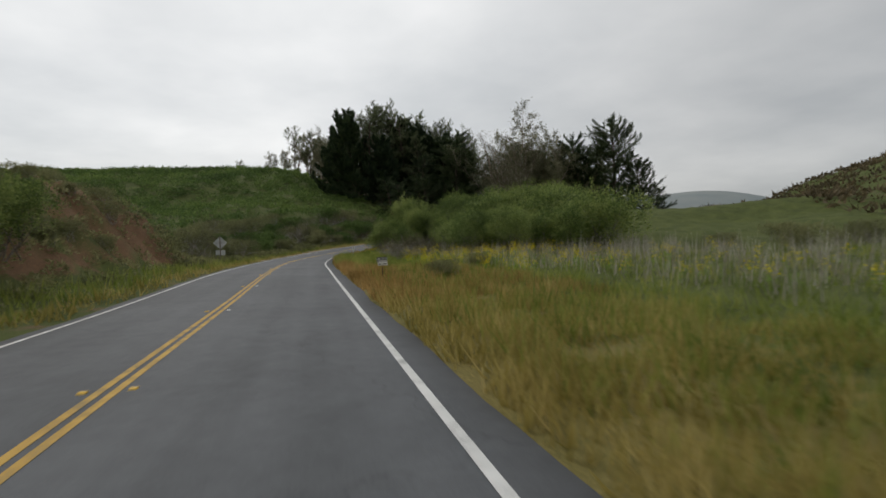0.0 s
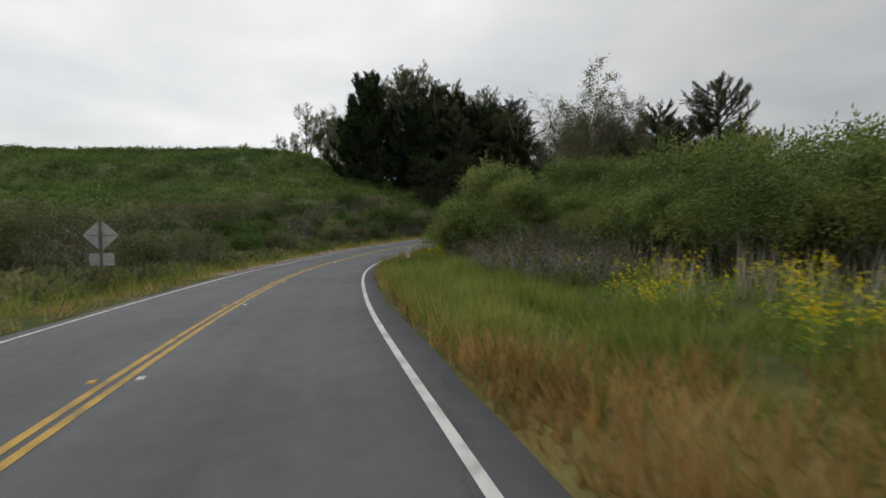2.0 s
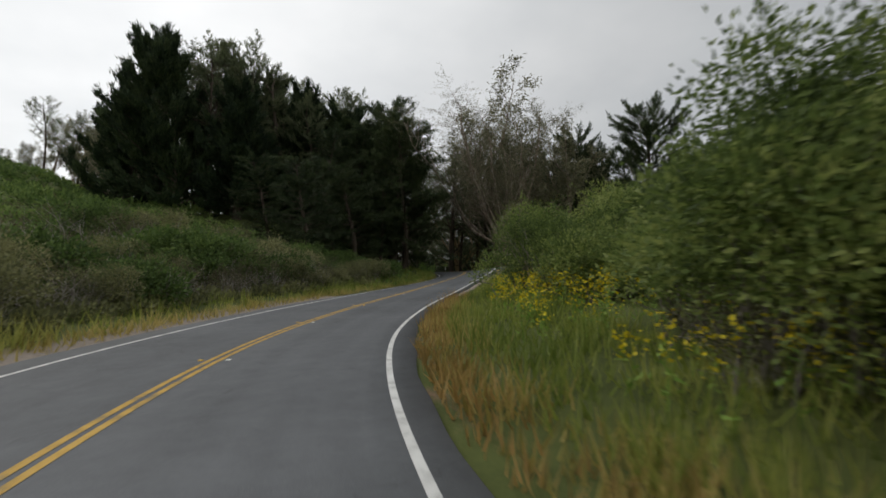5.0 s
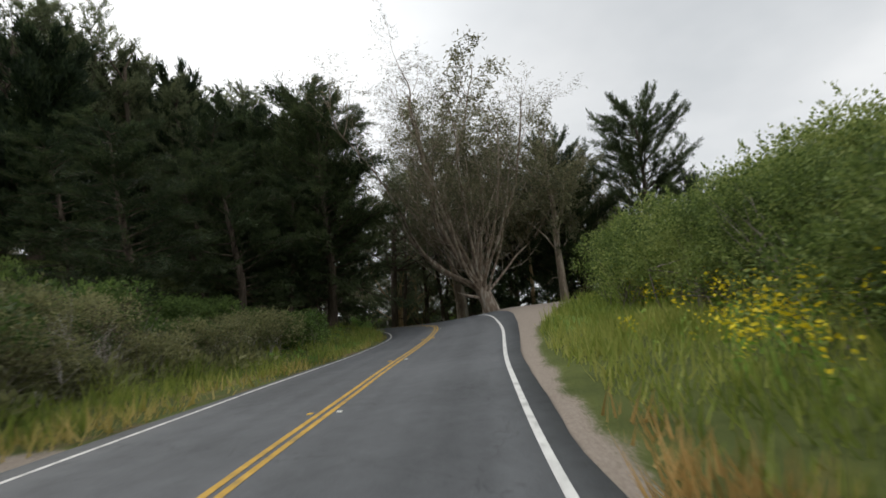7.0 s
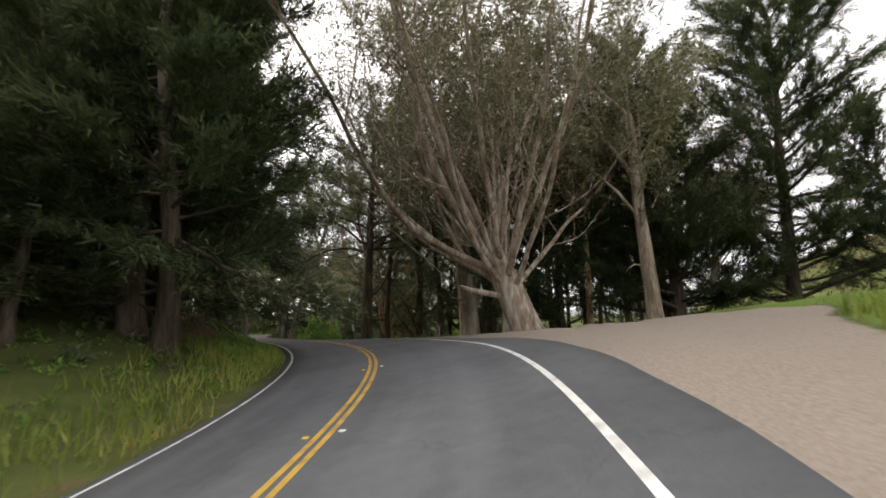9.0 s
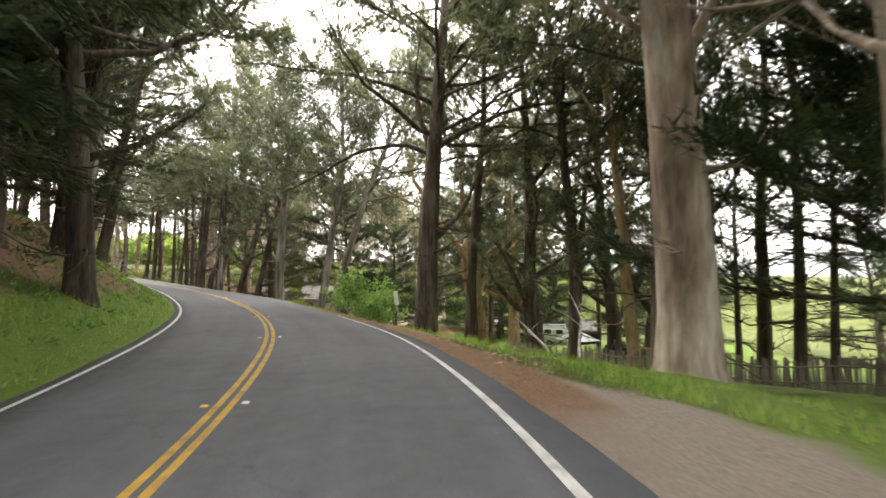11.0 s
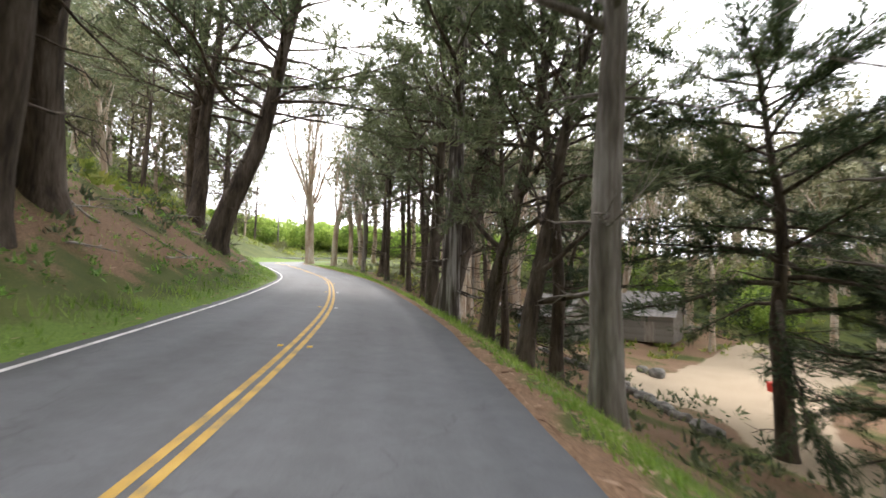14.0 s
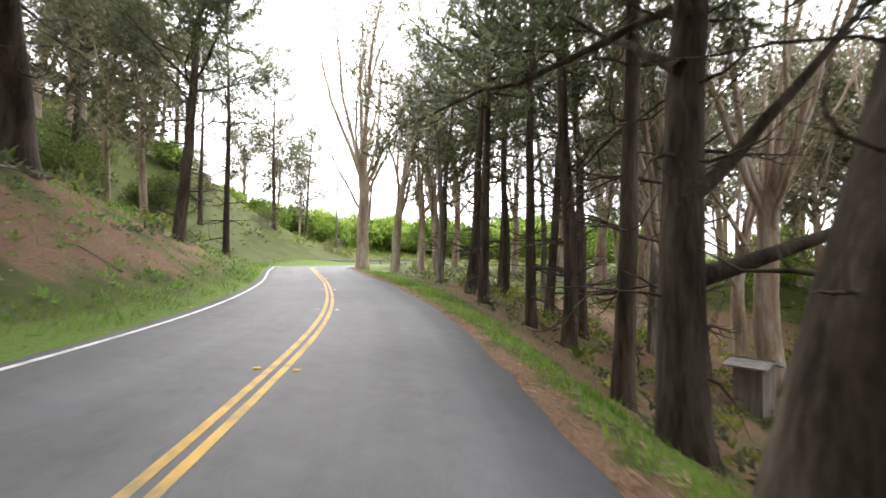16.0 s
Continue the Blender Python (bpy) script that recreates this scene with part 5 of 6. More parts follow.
thicket(26, 224, 262, 7, 34, True, ("sunny", "brush_2", "thin_1"), lambda s, o: 0.8, "leafy green bush under the roadside trees", "bushes under the trees", 2.6)
WIL = ("willow_0", "willow_1", "willow_2")
BRU = ("brush_0", "brush_1", "brush_2")
thicket(36, 50, 80, lambda s: 12.5 if s < 60 else 5.0, 24, False, WIL, lambda s, o: 0.66 if s < 61 else min(0.84 + 0.03 * (o - 5), 1.12), "tangled green willow thicket with bare grey stems", "willow thicket", 3.2)
for k, (s, l, sc) in enumerate(((63.6, -10.6, 0.82), (66.2, -9.4, 0.86), (69.6, -9.2, 0.95), (73.4, -9.5, 0.95), (66.5, -13.2, 1.12), (70.5, -13.2, 1.25))):
    x, y, _ = road_point(np.array(s), np.array(l))
    bush(WIL[k % 3], x, y, sc, 70 * k, "tall green willow with bare low branches over the verge", "willow thicket")
had = []
while len(had) < 30:                                    # the tall thicket that ends at the turnout
    x, y = rng.uniform(-4, 27), rng.uniform(78, 107)
    ll = float(look_up(GL, x, y))
    if ll > -9.6 or ll < -27 or y > 101 + 0.35 * x or any((x - a) ** 2 + (y - b) ** 2 < 13 for a, b in had):
        continue
    had.append((x, y))
    bush(WIL[len(had) % 3], x, y, rng.uniform(1.0, 1.22) * (0.8 + 0.035 * min(-ll - 9.6, 12)), rng.uniform(0, 360), "tall green willow thicket beside the grassy verge", "willow thicket", 0.6)
thicket(14, 40, 54, lambda s: 14 - 0.15 * (s - 40), 26, False, ("willow_1", "willow_0"), lambda s, o: 0.75 + 0.01 * o, "tangled green willow thicket with bare grey stems", "willow thicket", 3.2)
thicket(11, 46, 58.5, 5.8, 10, False, ("twiggy_2", "twiggy_0", "twiggy_1"), lambda s, o: 0.95, "half-dead shrub of tangled bare grey branches", "dead shrubs", 1.6)
thicket(8, 59, 78, 4.6, 6.5, False, ("twiggy_1", "twiggy_0"), lambda s, o: 0.8, "half-dead shrub of tangled bare grey branches", "dead shrubs", 2.0)
thicket(8, 14, 40, 26, 44, False, ("brush_2", "brush_0"), lambda s, o: 0.8, "rounded green bush at the edge of the marsh", "bushes by the marsh", 4.0)
for s, l, k in ((25.5, -9.4, 0.75), (31, -13.5, 0.7), (12, -24, 0.8)):
    x, y, _ = road_point(np.array(s), np.array(l))
    bush("brush_1", x, y, k, 30 * s, "dark green bush standing in tall grass", "bushes by the marsh")
thicket(80, 44, 106, lambda s: 5.5 if s < 56 else 4.0, 22, True, ("brush_0", "mound_1", "twiggy_2", "brush_2", "brush_1", "mound_0", "twiggy_0"), lambda s, o: (1.25 if int(s * 7.3) % 3 else 0.9) + 0.015 * o, "grey-green coyote brush with bare lower twigs", "brush along the road", 1.9)
thicket(26, 84, 112, 5.2, 13, True, ("mound_2", "brush_1", "mound_0", "brush_2"), lambda s, o: 0.92, "dense green brush on the roadside bank", "brush along the road", 2.2)
thicket(16, 86, 116, 3.3, 5.2, True, ("twiggy_0", "twiggy_2", "brush_0", "twiggy_1"), lambda s, o: 0.9, "grey tangled brush with few leaves at the foot of the bank", "brush along the road", 1.7)
thicket(18, 103, 124, 3.2, 9, True, ("mound_1", "brush_1", "mound_0"), lambda s, o: 0.85, "low green brush under dark trees", "brush along the road", 2.0)
thicket(12, -8, 19, 3.4, 9.5, True, BRU, lambda s, o: 0.75, "dry brush clinging to the cut bank", "brush on the bank", 1.7)
for s, l, k in ((14.0, 6.9, (0.85, 0.85, 1.0)), (9, 7.0, (0.9, 0.9, 0.8)), (18.0, 7.4, (0.8, 0.8, 1.0)), (21.5, 8.4, 0.45)):
    x, y, _ = road_point(np.array(s), np.array(l))
    bush("willow_1", x, y, k if isinstance(k, float) else (k[0] * 0.8, k[1] * 0.8, k[2] * 0.75), 40 * s, "green willow bush on top of the cut bank", "brush on the bank")
for x, y, k, key in ((17.4, 158.6, 0.95, "elder_a"), (18.9, 160.9, 1.0, "elder_b"), (17.9, 156.4, 0.6, "elder_b")):
    plant("elder", key, x, y, k, 130 * k, "fresh bright green elder bush beside the verge", "bush", "elder bushes")
for x, y, k, h in ((28.3, 163.2, 0.3, 1.3), (27.4, 163.9, 0.25, 0.8)):
    bush("brush_1", x, y, (k, k, h), 40 * k, "dark ivy climbing round the foot of a trunk", "ivy")
for x, y, k in ((21, 164, 0.45), (19.5, 156.5, 0.4), (24, 170, 0.5)):
    bush("brush_1", x, y, k, 90 * k, "low green shrub at the foot of the verge", "shrubs by the lawn")
thicket(13, 14, 35, 3.8, 7.0, True, BRU, lambda s, o: 0.5, "dry brush clinging to the cut bank", "brush on the bank", 1.6)
thicket(9, 19, 37, 6.8, 10, True, BRU, lambda s, o: 0.5, "dry brush clinging to the cut bank", "brush on the bank", 1.5)


def bush_mass(name, key, spots_, label):
    """Many far bushes that nobody could count, as one sheet of foliage."""
    me = BUSH[key][1]
    co = np.empty(len(me.vertices) * 3, np.float32); me.vertices.foreach_get("co", co)
    co, n = co.reshape(-1, 3), len(me.vertices)
    V = []
    for x, y, k, turn in spots_:
        c, sn = math.cos(turn), math.sin(turn)
        V.append((co * k) @ np.array([[c, sn, 0], [-sn, c, 0], [0, 0, 1]]) + [x, y, float(ground_z(x, y)) - 0.1])
    V = np.vstack(V)
    tagged(new(name, mesh_np(name, V, np.arange(len(V)).reshape(-1, 3), [M["leaf_painted_sun"]])), label, "bushes", kind="stuff")


far = []
while len(far) < 70:
    a = rng.uniform(0, 1)
    x, y = -74 + 76 * a + rng.normal() * 2, 257 + rng.uniform(0, 22) - 16 * step(0.45, 0.0, a) + 3 * math.sin(a * 5)
    if abs(float(look_up(GL, x, y))) > 6.5:
        far.append((x, y, rng.uniform(1.0, 2.0), rng.uniform(0, 6.28)))
bush_mass("bushes_past_bend", "sunny", far, "bright leafy bushes on the open slope past the bend")
bush_mass("bushes_beyond_lawn", "sunny", [(rng.uniform(6, 92), rng.uniform(208, 250), rng.uniform(0.8, 1.3), rng.uniform(0, 6.28)) for _ in range(40)], "pale green bushes beyond the lawn")


# ---- grass, flowers and scrub, too many to count ----
rng = np.random.default_rng(131)


def stuff(name, v, f, mat, label, category):
    ob = new(name, mesh_np(name, v, f, [M[mat]]))
    return tagged(ob, label, category, kind="stuff")


def spots(density, s0, s1, o0, o1, left, clump=0.0):
    """Places on the ground beside the road, thinned by a clumpy field."""
    n = int(abs(s1 - s0) * (o1 - o0) * density)
    s = rng.uniform(s0, s1, n)
    o = o0 + (o1 - o0) * rng.uniform(0, 1, n)
    l = np.where(left, left_edge(s) + o, -right_edge(s) - o)
    q = road_point(s, l)
    x, y = q[:, 0], q[:, 1]
    keep = np.abs(look_up(GL, x, y)) > np.where(left, left_edge(s), right_edge(s)) - 0.05
    gs = look_up(GS, x, y)
    keep &= ~((look_up(GL, x, y) < 0) & (gs > 97) & (gs < 149) & (-look_up(GL, x, y) < turnout(gs) + 0.15))       # the gravel stays bare
    if clump:
        keep &= rng.uniform(0, 1, n) < 0.5 + clump * lumps(x, y, 3.0, 8)
    x, y = x[keep], y[keep]
    return x, y, ground_z(x, y)


def blades(spec, height, width, bend=0.35):
    x, y, z = (np.concatenate(v) for v in zip(*spec))
    n = len(x)
    h = height * rng.uniform(0.45, 1.25, n) * (0.8 + 0.35 * lumps(x, y, 2.2, 9))
    h = np.maximum(h, 0.05)
    d = np.stack([rng.normal(size=n) * bend, rng.normal(size=n) * bend, np.ones(n)], 1)
    return leaves_np(np.stack([x, y, z - 0.03], 1), d, h, width * rng.uniform(0.6, 1.4, n), rng)


v, f = blades([spots(220, 13, 37, 0.1, 2.4, False, 0.35), spots(60, 37, 44, 0.1, 0.9, False, 0.5), spots(140, 15, 35, 2.4, 9, False, 0.45), spots(60, 46, 64, 0.05, 0.6, False, 0.5), spots(90, 66, 100, 0.1, 1.0, False, 0.4)], 0.62, 0.04)
stuff("brown_grass", v, f, "grass_brown", "reddish brown dry grass beside the road", "grass")
v, f = blades([spots(220, -8, 16, 0.1, 2.4, False, 0.35), spots(50, 44, 62, 0.1, 1.2, False, 0.6), spots(130, -8, 18, 2.4, 8, False, 0.45), spots(70, 62, 96, 0.3, 1.8, False, 0.4), spots(60, -8, 110, 0.15, 1.1, True, 0.4), spots(35, 84, 128, 0.1, 0.7, True, 0.4)], 0.6, 0.04)
stuff("dry_grass", v, f, "grass_dry", "dry straw-coloured roadside grass", "grass")
v, f = blades([spots(40, -8, 42, 0.8, 3, False, 0.5), spots(170, 36, 62, 0.3, 6, False, 0.3), spots(70, -8, 62, 3, 10, False, 0.4), spots(70, 104, 128, 0.8, 9, False, 0.3), spots(20, -8, 60, 10, 30, False, 0.5), spots(70, 58, 110, 1.0, 5.5, False, 0.3),
               spots(45, -8, 110, 0.7, 2.8, True, 0.4), spots(45, 100, 140, 0.3, 4.0, True, 0.4)], 0.75, 0.045)
stuff("meadow_grass", v, f, "grass_green", "tall olive green meadow grass", "grass")
x, y, z = spots(20, 100, 146, 4.0, 24, False, 0.3)
g = turnout(look_up(GS, x, y))
k = -look_up(GL, x, y) > g + 0.3
v, f = blades([(x[k], y[k], z[k]), spots(110, 141, 166, 1.1, 4.5, False, 0.4), spots(12, 148, 186, 9, 34, False, 0.5), spots(150, 166, 236, 0.55, 2.7, False, 0.4), spots(80, 136, 158, 0.15, 3.2, True, 0.4), spots(90, 158, 168, 0.15, 1.9, True, 0.4), spots(90, 168, 250, 0.15, 1.3, True, 0.4), spots(14, 150, 240, 1.6, 9, True, 0.9), spots(16, 160, 232, 2.6, 9, False, 0.7)], 0.3, 0.028)
stuff("fresh_grass", v, f, "grass_fresh", "fresh green grass along the verge", "grass")
v, f = blades([spots(14, 26, 50, 10, 30, False, 0.6), spots(3.5, -5, 26, 17, 36, False, 0.6), spots(4.5, 40, 53, 8, 12, False, 0.6), spots(7, 10, 30, 11, 24, False, 0.7)], 1.6, 0.05, 0.12)
stuff("reeds", v, f, "reed", "pale dead reed stalks in the marsh", "reeds")


def flowers(spec, height):
    x, y, z = (np.concatenate(v) for v in zip(*spec))
    n = len(x)
    h = height * rng.uniform(0.4, 1.3, n)
    stem = leaves_np(np.stack([x, y, z - 0.03], 1), np.stack([rng.normal(size=n) * 0.12, rng.normal(size=n) * 0.12, np.ones(n)], 1), h * 1.05, 0.03 + 0 * h, rng)
    m = 14
    p = np.repeat(np.stack([x, y, z + h], 1), m, 0) + rng.normal(size=(n * m, 3)) * [0.13, 0.13, 0.12]
    bloom = leaves_np(p, rng.normal(size=(n * m, 3)), rng.uniform(0.05, 0.1, n * m), rng.uniform(0.04, 0.08, n * m), rng, 1.0, True)
    q = np.repeat(np.stack([x, y, z], 1), 6, 0) + np.stack([rng.normal(size=n * 6) * 0.09, rng.normal(size=n * 6) * 0.09, np.repeat(h, 6) * rng.uniform(0.15, 0.8, n * 6)], 1)
    leaf = leaves_np(q, rng.normal(size=(n * 6, 3)) + [0, 0, 0.4], rng.uniform(0.1, 0.26, n * 6), rng.uniform(0.03, 0.07, n * 6), rng)
    return bloom, (np.vstack([stem[0], leaf[0]]), np.vstack([stem[1], leaf[1] + len(stem[0])]))


bloom, green = flowers([spots(3.2, 30, 42, 6, 12, False, 0.9), spots(3.2, 23, 36, 8.5, 16, False, 0.9), spots(1.2, 4, 23, 12, 19, False, 0.9), spots(3.6, 63, 76, 2.6, 5.0, False, 0.8), spots(4.6, 80, 106, 2.6, 6.5, False, 0.7), spots(3.0, 106, 118, 4.5, 9, False, 0.8), spots(0.7, 46, 58, 5, 8, False, 0.9)], 1.05)
stuff("mustard_flowers", *bloom, "mustard", "yellow wild mustard flowers", "flowers")
stuff("mustard_stems", *green, "grass_fresh", "green stems and leaves of wild mustard", "plants")


def tufts(x, y, size, per, flat=0.6, leaf=1.0):
    n = len(x)
    z = ground_z(x, y)
    k = np.repeat(np.arange(n), per)
    r = np.repeat(size, per)
    d = rng.normal(size=(n * per, 3)); d[:, 2] = np.abs(d[:, 2]) * 0.9 + 0.1
    d /= np.linalg.norm(d, axis=1)[:, None]
    p = np.stack([x[k], y[k], z[k]], 1) + d * r[:, None] * [0.8, 0.8, flat] * rng.uniform(0.5, 1, (n * per, 1))
    return leaves_np(p, d + rng.normal(size=d.shape) * 0.6 + [0, 0, 0.3], leaf * r * rng.uniform(0.35, 0.8, n * per), leaf * r * rng.uniform(0.2, 0.42, n * per), rng)


# the green hill and the low ground before it
n = 17000
x, y = rng.uniform(-150, -8, n), rng.uniform(56, 232, n)
ll = look_up(GL, x, y)
k = (ll > 11 + 2 * lumps(x, y, 9, 6)) & ~((look_up(GS, x, y) > 128) & (ll < 34)) & (rng.uniform(0, 1, n) < 0.62 + 0.4 * lumps(x, y, 7, 21))
x, y = x[k], y[k]
v, f = tufts(x, y, rng.uniform(0.7, 2.1, len(x)) * np.interp(y, (60, 200), (0.8, 1.15)), 34, 0.75, 0.5)
stuff("hillside_scrub", v, f, "leaf_scrub", "dense green scrub covering the hillside", "scrub")
n = 2600
s, o = rng.uniform(36, 112, n), 2.6 + 20 * rng.uniform(0, 1, n) ** 1.4
q = road_point(s, left_edge(s) + o)
k = look_up(GL, q[:, 0], q[:, 1]) > 5.6
v, f = tufts(q[k, 0], q[k, 1], rng.uniform(0.5, 1.1, k.sum()), 36, 0.7, 0.45)
stuff("roadside_scrub", v, f, "leaf_brush", "low grey-green scrub between the bushes", "scrub")
n = 2400
s, o = rng.uniform(-20, 44, n), 2.2 + 16 * rng.uniform(0, 1, n)
q = road_point(s, left_edge(s) + o)
k = (look_up(GL, q[:, 0], q[:, 1]) > 5.4) & ((o > 7.0) | (rng.uniform(0, 1, n) < np.where(s < 30, 0.9, 0.45)) & (s < 38))
v, f = tufts(q[k, 0], q[k, 1], rng.uniform(0.3, 0.8, k.sum()), 42, 0.7, 0.42)
stuff("bank_scrub", v, f, "leaf_brush", "dry scrub on the cut earth bank", "scrub")
n = 5200
x, y = rng.uniform(-85, 60, n), rng.uniform(176, 268, n)
ll, ss = look_up(GL, x, y), look_up(GS, x, y)
k = (ll > 8.5) & (ss > 188) | (ll < -9) & (ss > 206) & (y > 200)
v, f = tufts(x[k], y[k], rng.uniform(0.25, 0.8, k.sum()), 14, 0.8)
stuff("wood_grass", v, f, "grass_green", "yellow-green grass and weeds between the trees", "grass")
n = 3400
x, y = rng.uniform(58, 150, n), rng.uniform(20, 200, n)
k = look_up(GZ, x, y) > 2.0 + rng.normal(size=n)
x, y = x[k], y[k]
v, f = tufts(x, y, rng.uniform(0.8, 2.0, len(x)), 9)
stuff("far_scrub", v, f, "leaf_dry", "brownish scrub on the far hill", "scrub")
n = 2000
s, o = rng.uniform(118, 250, n), 3 + 22 * rng.uniform(0, 1, n)
left = rng.uniform(0, 1, n) < 0.6
q = road_point(s, np.where(left, left_edge(s) + o, -right_edge(s) - o * 0.6 - 2))
gl = look_up(GL, q[:, 0], q[:, 1])
k = (np.abs(gl) > 6) & (left | (s > 182))
v, f = tufts(q[k, 0], q[k, 1], rng.uniform(0.18, 0.6, k.sum()), 12, 0.9)
stuff("undergrowth", v, f, "leaf_forest", "low green undergrowth beneath the trees", "undergrowth")

n = 2600
s, o = rng.uniform(112, 236, n), 0.9 + 7 * rng.uniform(0, 1, n) ** 1.3
q = road_point(s, left_edge(s) + o)
k = (look_up(GL, q[:, 0], q[:, 1]) > 4.2) & (rng.uniform(0, 1, n) < 0.45 + 0.5 * lumps(q[:, 0], q[:, 1], 5.0, 17))
v, f = tufts(q[k, 0], q[k, 1], rng.uniform(0.08, 0.3, k.sum()), 12, 0.9)
stuff("bank_weeds", v, f, "leaf_elder", "low green weeds on the shaded bank", "weeds")


def slivers(spec, length, width):
    x, y, z = (np.concatenate(v) for v in zip(*spec))
    n = len(x)
    a = rng.uniform(0, 6.28, n)
    d = np.stack([np.cos(a), np.sin(a), rng.normal(size=n) * 0.12], 1)
    return leaves_np(np.stack([x, y, z + 0.02], 1), d, length * rng.uniform(0.3, 1.6, n), width * rng.uniform(0.5, 1.5, n), rng, 0.3)


v, f = slivers([spots(26, 140, 236, 0.05, 1.5, False), spots(5, 146, 236, 1.5, 4, False), spots(22, 150, 232, 1.3, 8, True, 0.5), spots(8, 140, 250, 0.0, 0.5, True)], 0.2, 0.035)
stuff("bark_litter", v, f, "litter", "shed bark strips and dry leaves on the shoulder", "litter")


def fallen_branch(x, y, length, turn, label, lift=0.12, seed=0, droop=0.0):
    r = np.random.default_rng(seed)
    tubes = []
    a = radians(turn)
    pts = [np.array([0, 0, lift])]
    d = np.array([math.cos(a), math.sin(a), droop])
    for i in range(7):
        d = unit(d + r.normal(size=3) * [0.1, 0.1, 0.05])
        pts.append(pts[-1] + d * length / 7)
    pts = np.array(pts)
    pts[:, 2] = np.maximum(pts[:, 2], ground_z(x + pts[:, 0], y + pts[:, 1]) - float(ground_z(x, y)) + 0.03)
    tubes.append((pts, np.linspace(0.05, 0.012, 8) * (0.6 + length / 8), 6))
    for k in (2, 3, 4, 5):
        e = unit(d + r.normal(size=3) * [0.8, 0.8, 0.5])
        tubes.append((np.array([pts[k], pts[k] + e * length * 0.13, pts[k] + unit(e + r.normal(size=3) * 0.2) * length * 0.26]), [0.02, 0.014, 0.006], 4))
    vv, ff = tubes_np(tubes)
    ob = new("fallen_branch", smooth(mesh_np("fallen_branch", vv, ff, [M["dead_wood"]])))
    ob.location = (x, y, float(ground_z(x, y)))
    return tagged(ob, label, "branch", "fallen branches")


for k, (x, y, L, t, dr) in enumerate(((22.6, 141.5, 4.2, 60, 0.5), (22.0, 142.3, 3.0, 80, 0.35), (-5.6, 177.5, 2.4, 120, 0), (-7.5, 180.0, 2.0, 160, 0), (-1.0, 168, 1.8, 120, 0), (-13, 190, 2.2, 150, 0), (-3.2, 174.6, 2.6, 200, 0), (-8.5, 184, 2.4, 100, 0))):
    fallen_branch(x, y, L, t, "dry grey fallen branch lying on the verge", seed=k, droop=dr)
for k in range(26):
    x, y, _ = (float(v) for v in road_point(rng.uniform(168, 216), left_edge(180) + rng.uniform(1.8, 6.5)))
    fallen_branch(x, y, rng.uniform(0.8, 2.2), rng.uniform(0, 360), "dry grey twiggy branch fallen on the bank", 0.06, 30 + k)


# ---- signs and posts ----
def heading(s):
    return math.degrees(math.atan2(float(np.interp(s, RS, RD[:, 1])), float(np.interp(s, RS, RD[:, 0])))) - 90


def on_ground(s, l, turn=0.0, sink=0.0):
    x, y, _ = (float(v) for v in road_point(np.array(float(s)), np.array(float(l))))
    return Matrix.Translation((x, y, float(ground_z(x, y)) - sink)) @ Matrix.Rotation(radians(heading(s) + turn), 4, "Z")


def plate(corners, thick, bevel=0.0, at=(0, 0, 0)):
    """A flat plate in the xz plane."""
    bm = bmesh.new()
    face = bm.faces.new([bm.verts.new((x + at[0], at[1], z + at[2])) for x, z in corners])
    r = bmesh.ops.extrude_face_region(bm, geom=[face])
    bmesh.ops.translate(bm, vec=(0, thick, 0), verts=[v for v in r["geom"] if isinstance(v, bmesh.types.BMVert)])
    bmesh.ops.recalc_face_normals(bm, faces=bm.faces)
    if bevel:
        bmesh.ops.bevel(bm, geom=[e for e in bm.edges if abs(e.verts[0].co.y - e.verts[1].co.y) > thick / 2], offset=bevel, segments=3, affect="EDGES")
    return bm


def lettering(name, body, size, at, mat, parent):
    cu = bpy.data.curves.new(name, "FONT")
    cu.body, cu.size, cu.align_x, cu.align_y, cu.extrude = body, size, "CENTER", "CENTER", 0.0008
    tmp = bpy.data.objects.new(name, cu)
    me = bpy.data.meshes.new_from_object(tmp)
    bpy.data.objects.remove(tmp)
    me.transform(pose(*at, 90, 0, 0))
    me.materials.clear(); me.materials.append(mat)
    return part(name, me, None, parent)


# warning diamond, seen from behind
sgn = thing("warning_sign", on_ground(50.1, 6.6, 4), "grey metal back of a diamond warning sign on a post", "traffic sign")
r = 0.64
part("panel", plate([(0, r), (r, 0), (0, -r), (-r, 0)], 0.006, 0.05, (0, 0.05, 2.05)), M["sign_back"], sgn, "unpainted back of the diamond panel")
part("plaque", plate([(-0.43, 0.25), (0.43, 0.25), (0.43, -0.25), (-0.43, -0.25)], 0.006, 0.03, (0, 0.05, 1.1)), M["sign_back"], sgn)
part("post", box((0.09, 0.09, 2.9), (0, 0, 1.25), 0.01), M["old_wood"], sgn, "weathered wooden post")
part("brace", box((0.95, 0.03, 0.04), (0, 0.035, 2.05), 0.006), M["steel"], sgn)
for z in (1.1, 1.75, 2.35):
    part("bolt", rod(0.014, 0.014, 0.02, (0, 0.062, z), (90, 0, 0), 8), M["steel"], sgn)

